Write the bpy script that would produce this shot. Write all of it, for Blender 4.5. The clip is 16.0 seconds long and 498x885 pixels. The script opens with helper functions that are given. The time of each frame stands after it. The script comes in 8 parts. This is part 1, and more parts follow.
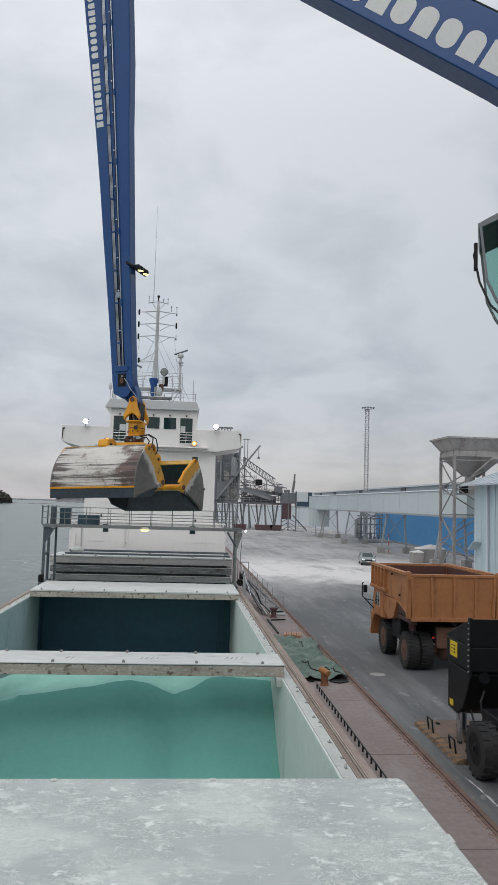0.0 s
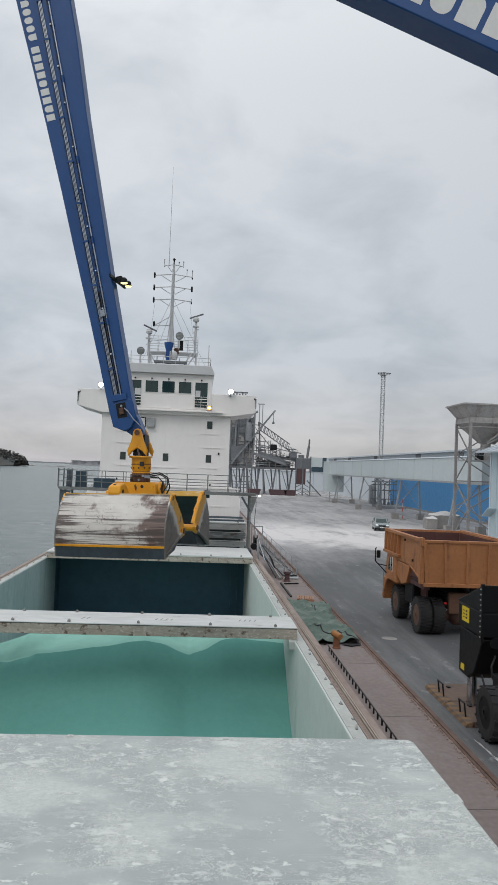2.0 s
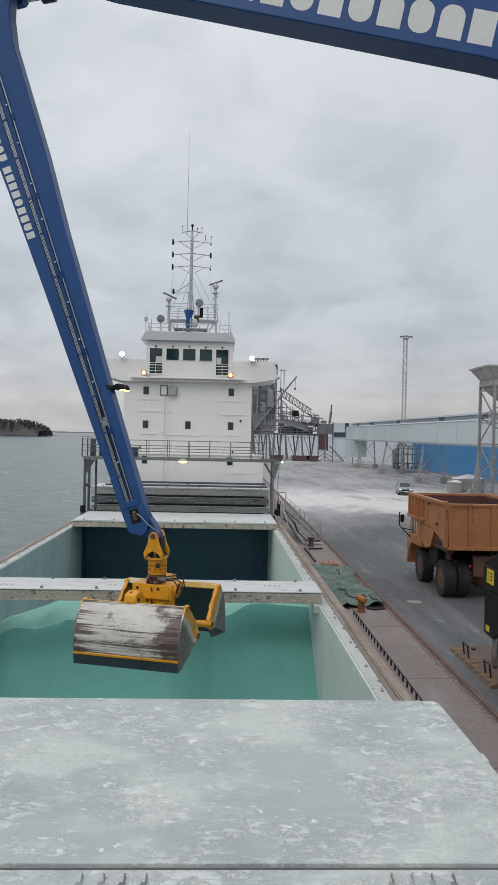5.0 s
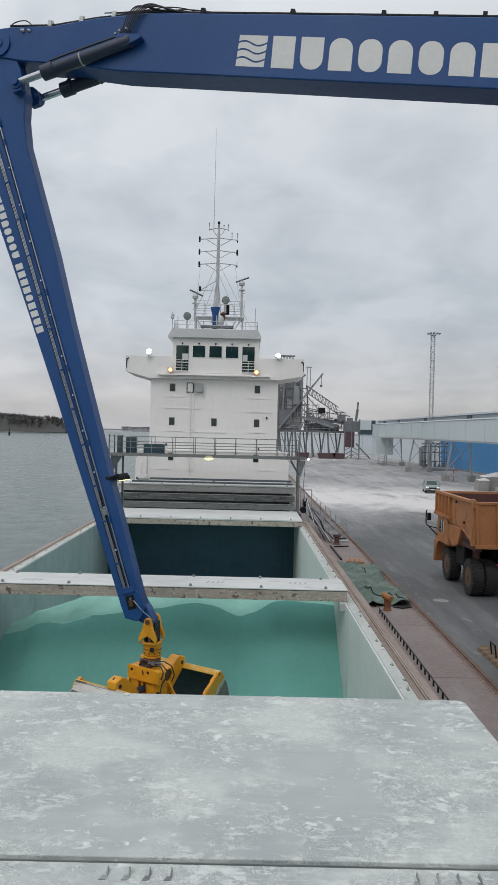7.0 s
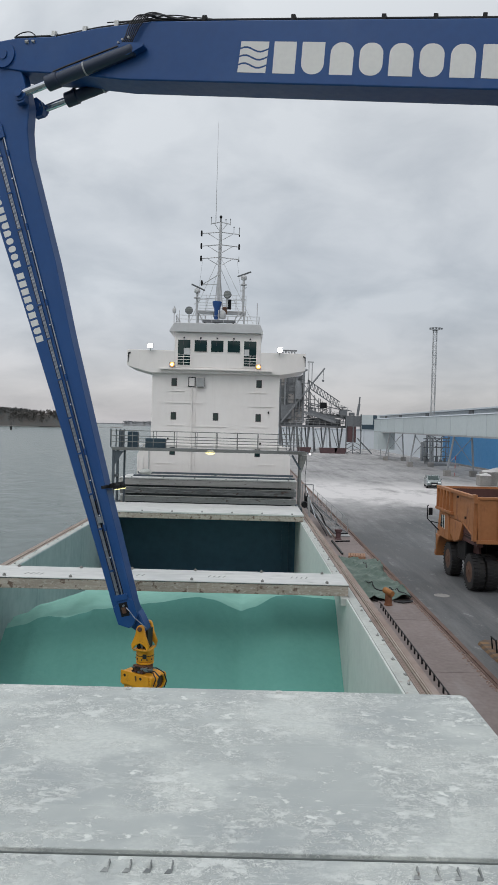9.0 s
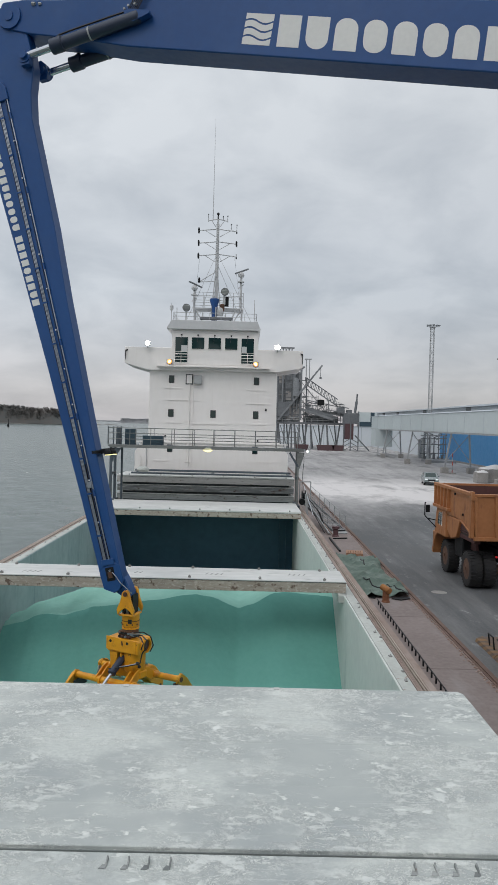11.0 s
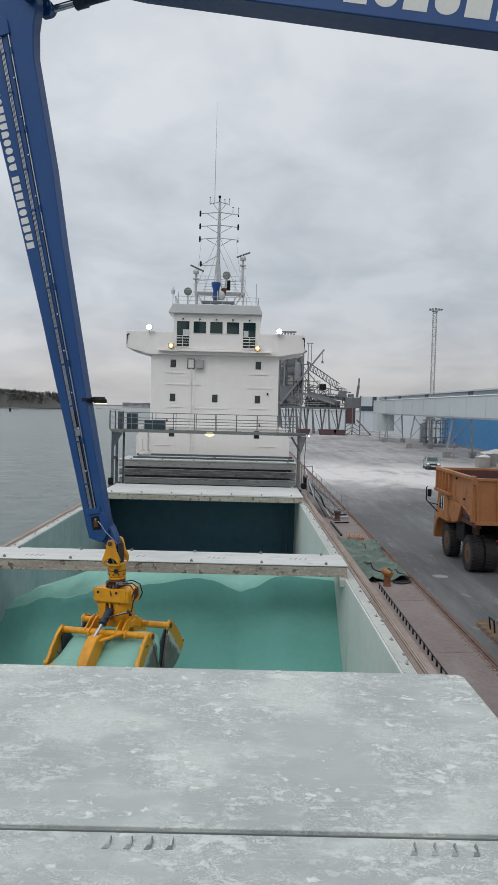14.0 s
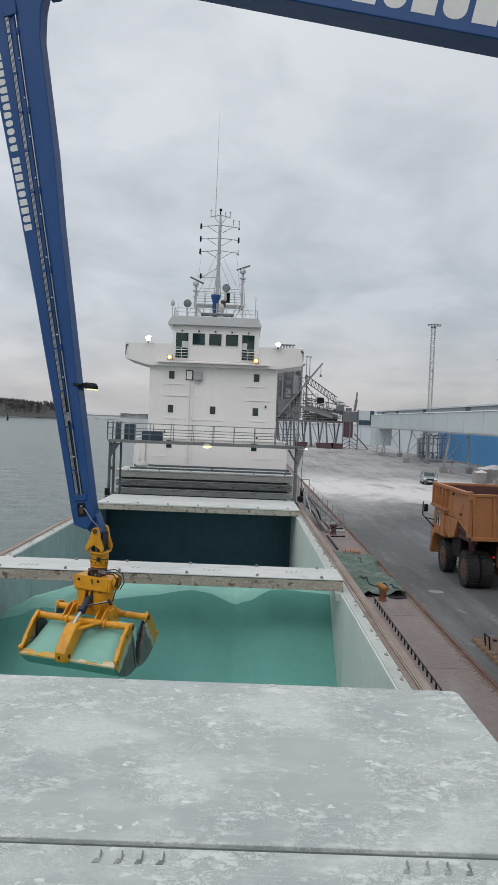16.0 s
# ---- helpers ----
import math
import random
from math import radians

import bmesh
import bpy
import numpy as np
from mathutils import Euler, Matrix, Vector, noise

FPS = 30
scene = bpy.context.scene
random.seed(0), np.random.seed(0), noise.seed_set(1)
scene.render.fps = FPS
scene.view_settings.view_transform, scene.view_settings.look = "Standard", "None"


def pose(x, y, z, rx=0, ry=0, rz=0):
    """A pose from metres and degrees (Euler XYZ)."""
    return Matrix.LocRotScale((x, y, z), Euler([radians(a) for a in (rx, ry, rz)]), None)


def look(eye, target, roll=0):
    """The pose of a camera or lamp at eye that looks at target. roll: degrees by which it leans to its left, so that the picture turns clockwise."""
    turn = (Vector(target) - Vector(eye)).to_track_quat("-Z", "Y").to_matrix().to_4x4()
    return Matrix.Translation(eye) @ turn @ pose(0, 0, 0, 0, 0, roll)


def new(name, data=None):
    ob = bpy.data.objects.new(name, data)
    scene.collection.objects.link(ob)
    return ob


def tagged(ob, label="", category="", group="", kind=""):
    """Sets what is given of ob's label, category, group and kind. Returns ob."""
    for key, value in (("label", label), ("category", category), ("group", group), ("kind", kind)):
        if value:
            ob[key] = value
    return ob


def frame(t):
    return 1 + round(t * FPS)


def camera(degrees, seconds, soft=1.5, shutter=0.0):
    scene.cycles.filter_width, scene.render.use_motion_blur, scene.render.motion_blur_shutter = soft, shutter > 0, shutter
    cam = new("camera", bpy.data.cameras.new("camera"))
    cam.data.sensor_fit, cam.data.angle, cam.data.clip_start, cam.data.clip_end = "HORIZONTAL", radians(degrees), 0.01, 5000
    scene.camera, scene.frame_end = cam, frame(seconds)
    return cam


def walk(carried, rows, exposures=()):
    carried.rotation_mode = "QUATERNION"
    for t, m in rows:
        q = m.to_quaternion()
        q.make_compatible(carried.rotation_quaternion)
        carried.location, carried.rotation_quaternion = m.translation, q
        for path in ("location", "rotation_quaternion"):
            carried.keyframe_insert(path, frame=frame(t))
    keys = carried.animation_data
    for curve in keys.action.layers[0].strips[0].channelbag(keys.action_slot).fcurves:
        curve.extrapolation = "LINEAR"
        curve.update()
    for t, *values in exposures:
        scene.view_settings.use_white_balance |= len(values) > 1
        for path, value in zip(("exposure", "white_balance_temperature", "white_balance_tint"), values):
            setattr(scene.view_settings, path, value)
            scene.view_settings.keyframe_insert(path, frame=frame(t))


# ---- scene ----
cam = camera(36.0, 16.0, soft=1.15)


def view(yaw, pitch, roll):
    """The camera stands still on the foredeck and only turns."""
    return pose(0, 0, 7.0, 90 + pitch, 0, yaw) @ pose(0, 0, 0, 0, 0, roll)


walk(cam, [
    (0, view(-4.84, 4.57, 1.68)),
    (0.5, view(-4.69, 3.68, 1.69)),
    (1, view(-4.67, 3.03, 1.77)),
    (1.5, view(-4.35, 2.45, 2.07)),
    (2, view(-3.82, 1.91, 2.21)),
    (2.5, view(-3.63, 1.53, 2.31)),
    (3, view(-3.80, 1.15, 2.33)),
    (3.5, view(-4.19, 0.65, 2.06)),
    (4, view(-3.96, 0.08, 1.70)),
    (4.5, view(-3.13, -0.35, 1.30)),
    (5, view(-2.24, -0.63, 1.24)),
    (7.5, view(-0.23, -1.05, 1.40)),
    (8, view(-0.32, -1.32, 1.38)),
    (8.5, view(-0.32, -1.42, 1.44)),
    (9, view(-0.20, -1.29, 1.50)),
    (11.5, view(-0.53, -1.68, 1.46)),
    (12, view(-0.66, -2.00, 1.48)),
    (12.5, view(-0.60, -2.28, 1.46)),
    (13, view(-0.30, -2.45, 1.51)),
    (13.5, view(-0.23, -2.61, 1.41)),
    (14, view(-0.29, -2.66, 1.46)),
    (14.5, view(-0.51, -2.51, 1.55)),
    (15, view(-0.64, -2.15, 1.81)),
    (15.5, view(-0.72, -1.85, 2.07)),
    (16, view(-0.46, -1.73, 2.30)),
])

# ---- light: a high overcast near dusk ----
scene.view_settings.exposure = 0.0
world = bpy.data.worlds.new("overcast")
scene.world = world
world.use_nodes = True
wn, wl = world.node_tree.nodes, world.node_tree.links
wn.clear()


def wnode(kind, **values):
    n = wn.new(kind)
    for k, v in values.items():
        n.inputs[k].default_value = v
    return n


out = wn.new("ShaderNodeOutputWorld")
bg = wn.new("ShaderNodeBackground")
sky = wn.new("ShaderNodeTexSky")
sky.sky_type, sky.sun_disc, sky.sun_elevation, sky.sun_rotation = "NISHITA", False, radians(38), radians(200)
geo = wn.new("ShaderNodeTexCoord")
sep = wn.new("ShaderNodeSeparateXYZ")
wl.new(geo.outputs["Generated"], sep.inputs[0])
# cloud deck: flatten the direction on a plane overhead
up = wn.new("ShaderNodeMath")
up.operation, up.inputs[1].default_value = "ADD", 0.36
wl.new(sep.outputs["Z"], up.inputs[0])
div = wn.new("ShaderNodeVectorMath")
div.operation = "DIVIDE"
comb = wn.new("ShaderNodeCombineXYZ")
for k in "XYZ":
    wl.new(up.outputs[0], comb.inputs[k])
wl.new(geo.outputs["Generated"], div.inputs[0])
wl.new(comb.outputs[0], div.inputs[1])
n1 = wnode("ShaderNodeTexNoise", Scale=4.2, Detail=6.0, Roughness=0.54, Distortion=0.35)
n2 = wnode("ShaderNodeTexNoise", Scale=0.6, Detail=2.0, Roughness=0.5)
wl.new(div.outputs[0], n1.inputs["Vector"])
wl.new(div.outputs[0], n2.inputs["Vector"])
mixn = wn.new("ShaderNodeMix")
mixn.inputs[0].default_value = 0.45
wl.new(n1.outputs["Fac"], mixn.inputs[2])
wl.new(n2.outputs["Fac"], mixn.inputs[3])
ramp = wn.new("ShaderNodeValToRGB")
ramp.color_ramp.elements[0].position, ramp.color_ramp.elements[0].color = 0.36, (0.468, 0.500, 0.535, 1)
ramp.color_ramp.elements[1].position, ramp.color_ramp.elements[1].color = 0.60, (0.690, 0.717, 0.742, 1)
wl.new(mixn.outputs[0], ramp.inputs[0])
# the overcast sky grows brighter and cooler from the horizon to the zenith
grad = wn.new("ShaderNodeValToRGB")
e = grad.color_ramp.elements
e[0].position, e[0].color = 0.0, (0.735, 0.685, 0.690, 1)
e[1].position, e[1].color = 1.0, (1.75, 1.75, 1.75, 1)
for pos, col in ((0.06, (0.77, 0.728, 0.738, 1)), (0.16, (0.80, 0.80, 0.812, 1)), (0.30, (0.90, 0.90, 0.90, 1)), (0.46, (1.01, 1.01, 1.005, 1))):
    x = e.new(pos)
    x.color = col
wl.new(sep.outputs["Z"], grad.inputs[0])
mul = wn.new("ShaderNodeMix")
mul.data_type, mul.blend_type = "RGBA", "MULTIPLY"
mul.inputs[0].default_value = 1.0
wl.new(ramp.outputs[0], mul.inputs[6])
wl.new(grad.outputs[0], mul.inputs[7])
# a little of the clear sky behind the clouds
thin = wn.new("ShaderNodeMix")
thin.data_type = "RGBA"
thin.inputs[0].default_value = 0.015
lean = wn.new("ShaderNodeMath")
lean.operation, lean.inputs[1].default_value, lean.inputs[2].default_value = "MULTIPLY_ADD", -0.26, 1.0
wl.new(sep.outputs["X"], lean.inputs[0])
side_mul = wn.new("ShaderNodeVectorMath")
side_mul.operation = "SCALE"
wl.new(mul.outputs[2], side_mul.inputs[0])
wl.new(lean.outputs[0], side_mul.inputs["Scale"])
wl.new(side_mul.outputs[0], thin.inputs[6])
wl.new(sky.outputs[0], thin.inputs[7])
wl.new(thin.outputs[2], bg.inputs["Color"])
bg.inputs["Strength"].default_value = 1.0
wl.new(bg.outputs[0], out.inputs[0])

sun = new("sun", bpy.data.lights.new("sun", "SUN"))
sun.data.energy, sun.data.angle, sun.data.color = 0.6, radians(25), (1.0, 0.96, 0.92)
sun.matrix_basis = look((-20, -40, 50), (0, 0, 0))

# ---- materials ----


class Mat:
    """A node material: a base colour varied at two scales, with bump."""

    def __init__(self, name, a, b=None, rough=0.6, metal=0.0, big=0.5, fine=9.0, bump=0.15, stretch=(1, 1, 1), rand=0.0,
                 low=0.35, high=0.65, spec=0.5, dist=0.02, coat=0.0):
        m = bpy.data.materials.new(name)
        m.use_nodes = True
        self.m, self.n, self.l = m, m.node_tree.nodes, m.node_tree.links
        self.p = self.n["Principled BSDF"]
        b = b or tuple(c * 0.8 for c in a)
        self.co = self.n.new("ShaderNodeTexCoord").outputs["Object"]
        mp = self.n.new("ShaderNodeMapping")
        mp.inputs["Scale"].default_value = stretch
        self.l.new(self.co, mp.inputs[0])
        self.st = mp.outputs[0]
        big_n, fine_n = self.noise(big, 4, self.st), self.noise(fine, 5, self.st)
        mixv = self.n.new("ShaderNodeMix")
        mixv.inputs[0].default_value = 0.4
        self.l.new(big_n, mixv.inputs[2])
        self.l.new(fine_n, mixv.inputs[3])
        fac = self.ramp(mixv.outputs[0], low, high)
        col = self.mix(fac, a, b)
        if rand:
            info = self.n.new("ShaderNodeObjectInfo").outputs["Random"]
            val = self.n.new("ShaderNodeMapRange")
            val.inputs[3].default_value, val.inputs[4].default_value = 1 - rand, 1 + rand
            self.l.new(info, val.inputs[0])
            hsv = self.n.new("ShaderNodeHueSaturation")
            self.l.new(val.outputs[0], hsv.inputs["Value"])
            self.l.new(col, hsv.inputs["Color"])
            col = hsv.outputs[0]
        self.col = col
        self.l.new(col, self.p.inputs["Base Color"])
        rr = self.n.new("ShaderNodeMapRange")
        rr.inputs[3].default_value, rr.inputs[4].default_value = max(rough - 0.1, 0.02), min(rough + 0.12, 1)
        self.l.new(fine_n, rr.inputs[0])
        self.l.new(rr.outputs[0], self.p.inputs["Roughness"])
        self.p.inputs["Metallic"].default_value = metal
        self.p.inputs["Specular IOR Level"].default_value = spec
        self.p.inputs["Coat Weight"].default_value = coat
        if bump:
            bn = self.n.new("ShaderNodeBump")
            bn.inputs["Strength"].default_value, bn.inputs["Distance"].default_value = bump, dist
            self.l.new(fine_n, bn.inputs["Height"])
            self.l.new(bn.outputs[0], self.p.inputs["Normal"])
            self.bn = bn

    def noise(self, scale, detail=4.0, vec=None, rough=0.55, dist=0.0):
        t = self.n.new("ShaderNodeTexNoise")
        t.inputs["Scale"].default_value, t.inputs["Detail"].default_value = scale, detail
        t.inputs["Roughness"].default_value, t.inputs["Distortion"].default_value = rough, dist
        self.l.new(vec or self.co, t.inputs["Vector"])
        return t.outputs["Fac"]

    def scaled(self, s):
        mp = self.n.new("ShaderNodeMapping")
        mp.inputs["Scale"].default_value = s
        self.l.new(self.co, mp.inputs[0])
        return mp.outputs[0]

    def ramp(self, fac, low, high):
        r = self.n.new("ShaderNodeMapRange")
        r.inputs[1].default_value, r.inputs[2].default_value = low, high
        self.l.new(fac, r.inputs[0])
        return r.outputs[0]

    def math(self, op, a, b):
        r = self.n.new("ShaderNodeMath")
        r.operation = op
        for k, v in enumerate((a, b)):
            if isinstance(v, (int, float)):
                r.inputs[k].default_value = v
            else:
                self.l.new(v, r.inputs[k])
        return r.outputs[0]

    def mix(self, fac, a, b):
        r = self.n.new("ShaderNodeMix")
        r.data_type = "RGBA"
        if isinstance(fac, float):
            r.inputs[0].default_value = fac
        else:
            self.l.new(fac, r.inputs[0])
        for k, v in ((6, a), (7, b)):
            if isinstance(v, tuple):
                r.inputs[k].default_value = (*v, 1)
            else:
                self.l.new(v, r.inputs[k])
        return r.outputs[2]

    def over(self, fac, colour, rough=None):
        """Lays a second colour on the base where fac is high."""
        self.col = self.mix(fac, self.col, colour)
        self.l.new(self.col, self.p.inputs["Base Color"])
        return self

    def axis(self, k):
        s = self.n.new("ShaderNodeSeparateXYZ")
        self.l.new(self.co, s.inputs[0])
        return s.outputs[k]


def glow(name, colour, strength):
    m = bpy.data.materials.new(name)
    m.use_nodes = True
    p = m.node_tree.nodes["Principled BSDF"]
    p.inputs["Base Color"].default_value = (*colour, 1)
    p.inputs["Emission Color"].default_value, p.inputs["Emission Strength"].default_value = (*colour, 1), strength
    return m


def glass(name, colour, rough=0.05):
    m = bpy.data.materials.new(name)
    m.use_nodes = True
    p = m.node_tree.nodes["Principled BSDF"]
    p.inputs["Base Color"].default_value, p.inputs["Roughness"].default_value = (*colour, 1), rough
    p.inputs["Specular IOR Level"].default_value = 0.6
    return m


white_paint = Mat("white_paint", (0.86, 0.83, 0.805), (0.80, 0.77, 0.745), rough=0.45, big=0.25, fine=3, bump=0.05, stretch=(1, 1, 0.4))
k = white_paint
k.over(k.math("MULTIPLY", k.ramp(k.noise(1.3, 6, k.scaled((2.2, 2.2, 0.12))), 0.60, 0.9), 0.22), (0.45, 0.38, 0.33))
white_paint = white_paint.m
roof_paint = Mat("roof_paint", (0.60, 0.605, 0.61), (0.53, 0.535, 0.54), rough=0.5, big=0.4, fine=4, bump=0.05).m
mast_white = Mat("mast_white", (0.58, 0.585, 0.59), (0.42, 0.425, 0.43), rough=0.5, fine=5).m
navy_trim = Mat("navy_trim", (0.02, 0.09, 0.30), (0.015, 0.06, 0.2), rough=0.4).m
window_dark = glass("window_dark", (0.014, 0.036, 0.034))
window_frame_black = Mat("window_frame_black", (0.03, 0.03, 0.035), rough=0.5).m
hold_paint = Mat("hold_paint", (0.64, 0.66, 0.62), (0.55, 0.58, 0.545), rough=0.55, big=0.35, fine=4, bump=0.08)
k = hold_paint
k.over(k.math("MULTIPLY", k.ramp(k.noise(0.9, 7, k.scaled((1, 1, 0.35))), 0.60, 0.72), 0.6), (0.36, 0.42, 0.40))
hold_paint = k.m
hold_teal = Mat("hold_teal", (0.36, 0.43, 0.435), (0.275, 0.35, 0.365), rough=0.55, big=0.3, fine=3, bump=0.1, low=0.38, high=0.60)
k = hold_teal
k.over(k.math("MULTIPLY", k.ramp(k.noise(0.55, 6, k.scaled((1, 1, 0.4)), 0.6), 0.5, 0.68), 0.55), (0.40, 0.47, 0.47))
k.over(k.math("MULTIPLY", k.ramp(k.noise(1.4, 7, k.scaled((1, 1.6, 0.15)), 0.66), 0.55, 0.72), 0.5), (0.13, 0.20, 0.22))
hold_teal = k.m
# aft end of the hold: the shade under the cover is put into this colour
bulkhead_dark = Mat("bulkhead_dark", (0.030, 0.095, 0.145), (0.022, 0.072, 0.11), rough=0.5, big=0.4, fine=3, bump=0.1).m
coaming_white = Mat("coaming_white", (0.545, 0.56, 0.525), (0.40, 0.415, 0.39), rough=0.6, big=0.8, fine=8, bump=0.2)
k = coaming_white
k.over(k.ramp(k.noise(3, 7), 0.63, 0.70), (0.27, 0.2, 0.16))
coaming_white = k.m
rust_rail = Mat("rust_rail", (0.235, 0.160, 0.130), (0.36, 0.30, 0.265), rough=0.8, big=1.0, fine=10, bump=0.4, stretch=(1, 0.25, 1)).m
rail_cream = Mat("rail_cream", (0.43, 0.375, 0.32), (0.28, 0.22, 0.18), rough=0.75, big=1.2, fine=9, bump=0.3, stretch=(1, 0.3, 1)).m
rail_brown = Mat("rail_brown", (0.115, 0.066, 0.052), (0.19, 0.125, 0.098), rough=0.8, big=1.5, fine=12, bump=0.4).m
deck_red = Mat("deck_red", (0.20, 0.09, 0.07), (0.12, 0.06, 0.05), rough=0.7).m
hull_blue = Mat("hull_blue", (0.03, 0.05, 0.12), (0.02, 0.035, 0.08), rough=0.5).m

cover_top = Mat("cover_top", (0.455, 0.482, 0.462), (0.392, 0.418, 0.410), rough=0.62, big=0.5, fine=3.0, bump=0.08, stretch=(0.7, 1, 1))
k = cover_top
# broad clouds of dried powder
cloud = k.ramp(k.noise(0.75, 6, k.scaled((0.7, 1.1, 1)), 0.60, 0.4), 0.44, 0.60)
grain = k.ramp(k.noise(17, 6, k.scaled((0.8, 1.0, 1)), 0.70), 0.34, 0.62)
veil = k.math("MULTIPLY", cloud, k.math("ADD", k.math("MULTIPLY", grain, 0.48), 0.26))
# curled scuffs: the rims of dried puddles
curl = k.noise(3.0, 5, k.scaled((0.85, 1.0, 1)), 0.66, 1.0)
rim_line = k.ramp(k.math("ABSOLUTE", k.math("SUBTRACT", curl, 0.5), 0.0), 0.020, 0.005)
curl2 = k.noise(6.5, 4, k.scaled((0.85, 1.0, 1)), 0.64, 1.2)
rim_fine = k.ramp(k.math("ABSOLUTE", k.math("SUBTRACT", curl2, 0.52), 0.0), 0.024, 0.007)
patch = k.ramp(k.noise(0.95, 6, k.scaled((0.75, 1.1, 1)), 0.64, 0.3), 0.45, 0.56)
scuffs = k.math("MULTIPLY", k.math("MAXIMUM", rim_line, rim_fine), k.math("MULTIPLY", patch, k.ramp(k.noise(8, 4, None, 0.6), 0.36, 0.48)))
# loose flakes, thick in places and rare in others
chips = k.ramp(k.noise(7.0, 5, k.scaled((0.8, 1.0, 1)), 0.62, 0.3), 0.585, 0.630)
few = k.ramp(k.noise(1.2, 5, k.scaled((0.7, 1.0, 1)), 0.62), 0.42, 0.55)
thick = k.math("MULTIPLY", k.ramp(k.noise(4.2, 8, k.scaled((0.8, 1.1, 1)), 0.74, 0.3), 0.50, 0.57), patch)
both = k.math("MAXIMUM", k.math("MAXIMUM", k.math("MULTIPLY", few, chips), k.math("MULTIPLY", thick, 0.72)), scuffs)
both = k.math("MULTIPLY", both, 0.88)
# long scratches across
scratch = k.math("MULTIPLY", k.ramp(k.noise(5.0, 3, k.scaled((0.05, 5.0, 1)), 0.6), 0.62, 0.68), k.ramp(k.noise(0.8, 4), 0.48, 0.60))
bare = k.math("MULTIPLY", k.ramp(k.noise(0.55, 4, k.scaled((0.7, 1.0, 1)), 0.5), 0.53, 0.64), 0.75)
k.over(veil, (0.68, 0.705, 0.66)).over(bare, (0.360, 0.388, 0.388)).over(k.math("MULTIPLY", scratch, 0.45), (0.72, 0.74, 0.72)).over(both, (0.78, 0.80, 0.76))
k.l.new(both, k.bn.inputs["Height"])
k.bn.inputs["Strength"].default_value = 0.6
cover_top = k.m
cover_grey = Mat("cover_grey", (0.67, 0.67, 0.645), (0.52, 0.525, 0.51), rough=0.6, big=0.5, fine=4, bump=0.12, stretch=(0.4, 1, 1))
k = cover_grey
k.over(k.ramp(k.noise(2.5, 7, k.scaled((0.5, 1, 1))), 0.62, 0.72), (0.36, 0.37, 0.36))
cover_grey = k.m
cover_edge = Mat("cover_edge", (0.47, 0.42, 0.36), (0.30, 0.255, 0.21), rough=0.8, big=2.2, fine=14, bump=0.5, stretch=(0.35, 1, 1.6))
k = cover_edge
k.over(k.math("MULTIPLY", k.ramp(k.noise(14, 7, k.scaled((0.6, 1, 1))), 0.54, 0.66), 0.55), (0.62, 0.585, 0.53))
k.over(k.ramp(k.noise(6, 7, k.scaled((0.8, 1, 0.9))), 0.585, 0.65), (0.15, 0.105, 0.08))
cover_edge = k.m
edge_rubber = Mat("edge_rubber", (0.24, 0.265, 0.255), (0.18, 0.20, 0.195), rough=0.8, big=0.8, fine=8).m
lug_grey = Mat("lug_grey", (0.34, 0.345, 0.33), (0.17, 0.165, 0.155), rough=0.7, big=8, fine=20).m
mark_grey = Mat("mark_grey", (0.36, 0.37, 0.355), (0.26, 0.265, 0.255), rough=0.8, big=4, fine=20).m
seal_dark = Mat("seal_dark", (0.06, 0.075, 0.075), (0.04, 0.045, 0.045), rough=0.8).m
stack_dark = Mat("stack_dark", (0.23, 0.245, 0.24), (0.13, 0.14, 0.14), rough=0.7, big=1, fine=6, stretch=(0.3, 1, 1))
k = stack_dark
k.over(k.math("MULTIPLY", k.ramp(k.noise(1.6, 8, k.scaled((0.5, 1, 7)), 0.68), 0.50, 0.66), 0.85), (0.50, 0.51, 0.49))
k.over(k.ramp(k.noise(2.6, 7, k.scaled((0.9, 1, 2)), 0.66), 0.58, 0.66), (0.10, 0.065, 0.05))
stack_dark = k.m

stack_grey = Mat("stack_grey", (0.36, 0.385, 0.37), (0.24, 0.255, 0.245), rough=0.7, big=1, fine=7, bump=0.3, stretch=(0.3, 1, 2))
k = stack_grey
k.over(k.ramp(k.noise(2.6, 7, k.scaled((0.9, 1, 2)), 0.66), 0.60, 0.68), (0.11, 0.075, 0.06))
stack_grey = k.m
stack_pale = Mat("stack_pale", (0.60, 0.59, 0.56), (0.43, 0.42, 0.40), rough=0.7, big=1, fine=7, bump=0.3, stretch=(0.3, 1, 2))
k = stack_pale
k.over(k.ramp(k.noise(3.2, 7, k.scaled((0.9, 1, 2)), 0.66), 0.61, 0.69), (0.17, 0.13, 0.11))
stack_pale = k.m

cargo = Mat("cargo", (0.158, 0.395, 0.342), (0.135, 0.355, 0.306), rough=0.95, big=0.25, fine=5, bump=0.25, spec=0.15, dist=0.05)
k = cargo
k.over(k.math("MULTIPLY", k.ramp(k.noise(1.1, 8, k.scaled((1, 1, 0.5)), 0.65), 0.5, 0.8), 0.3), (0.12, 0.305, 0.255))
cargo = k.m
# paler copy of the cargo, with the open sky's light put into its colour
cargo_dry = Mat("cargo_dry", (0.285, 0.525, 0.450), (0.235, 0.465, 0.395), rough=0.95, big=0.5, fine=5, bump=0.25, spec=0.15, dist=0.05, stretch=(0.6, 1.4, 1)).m

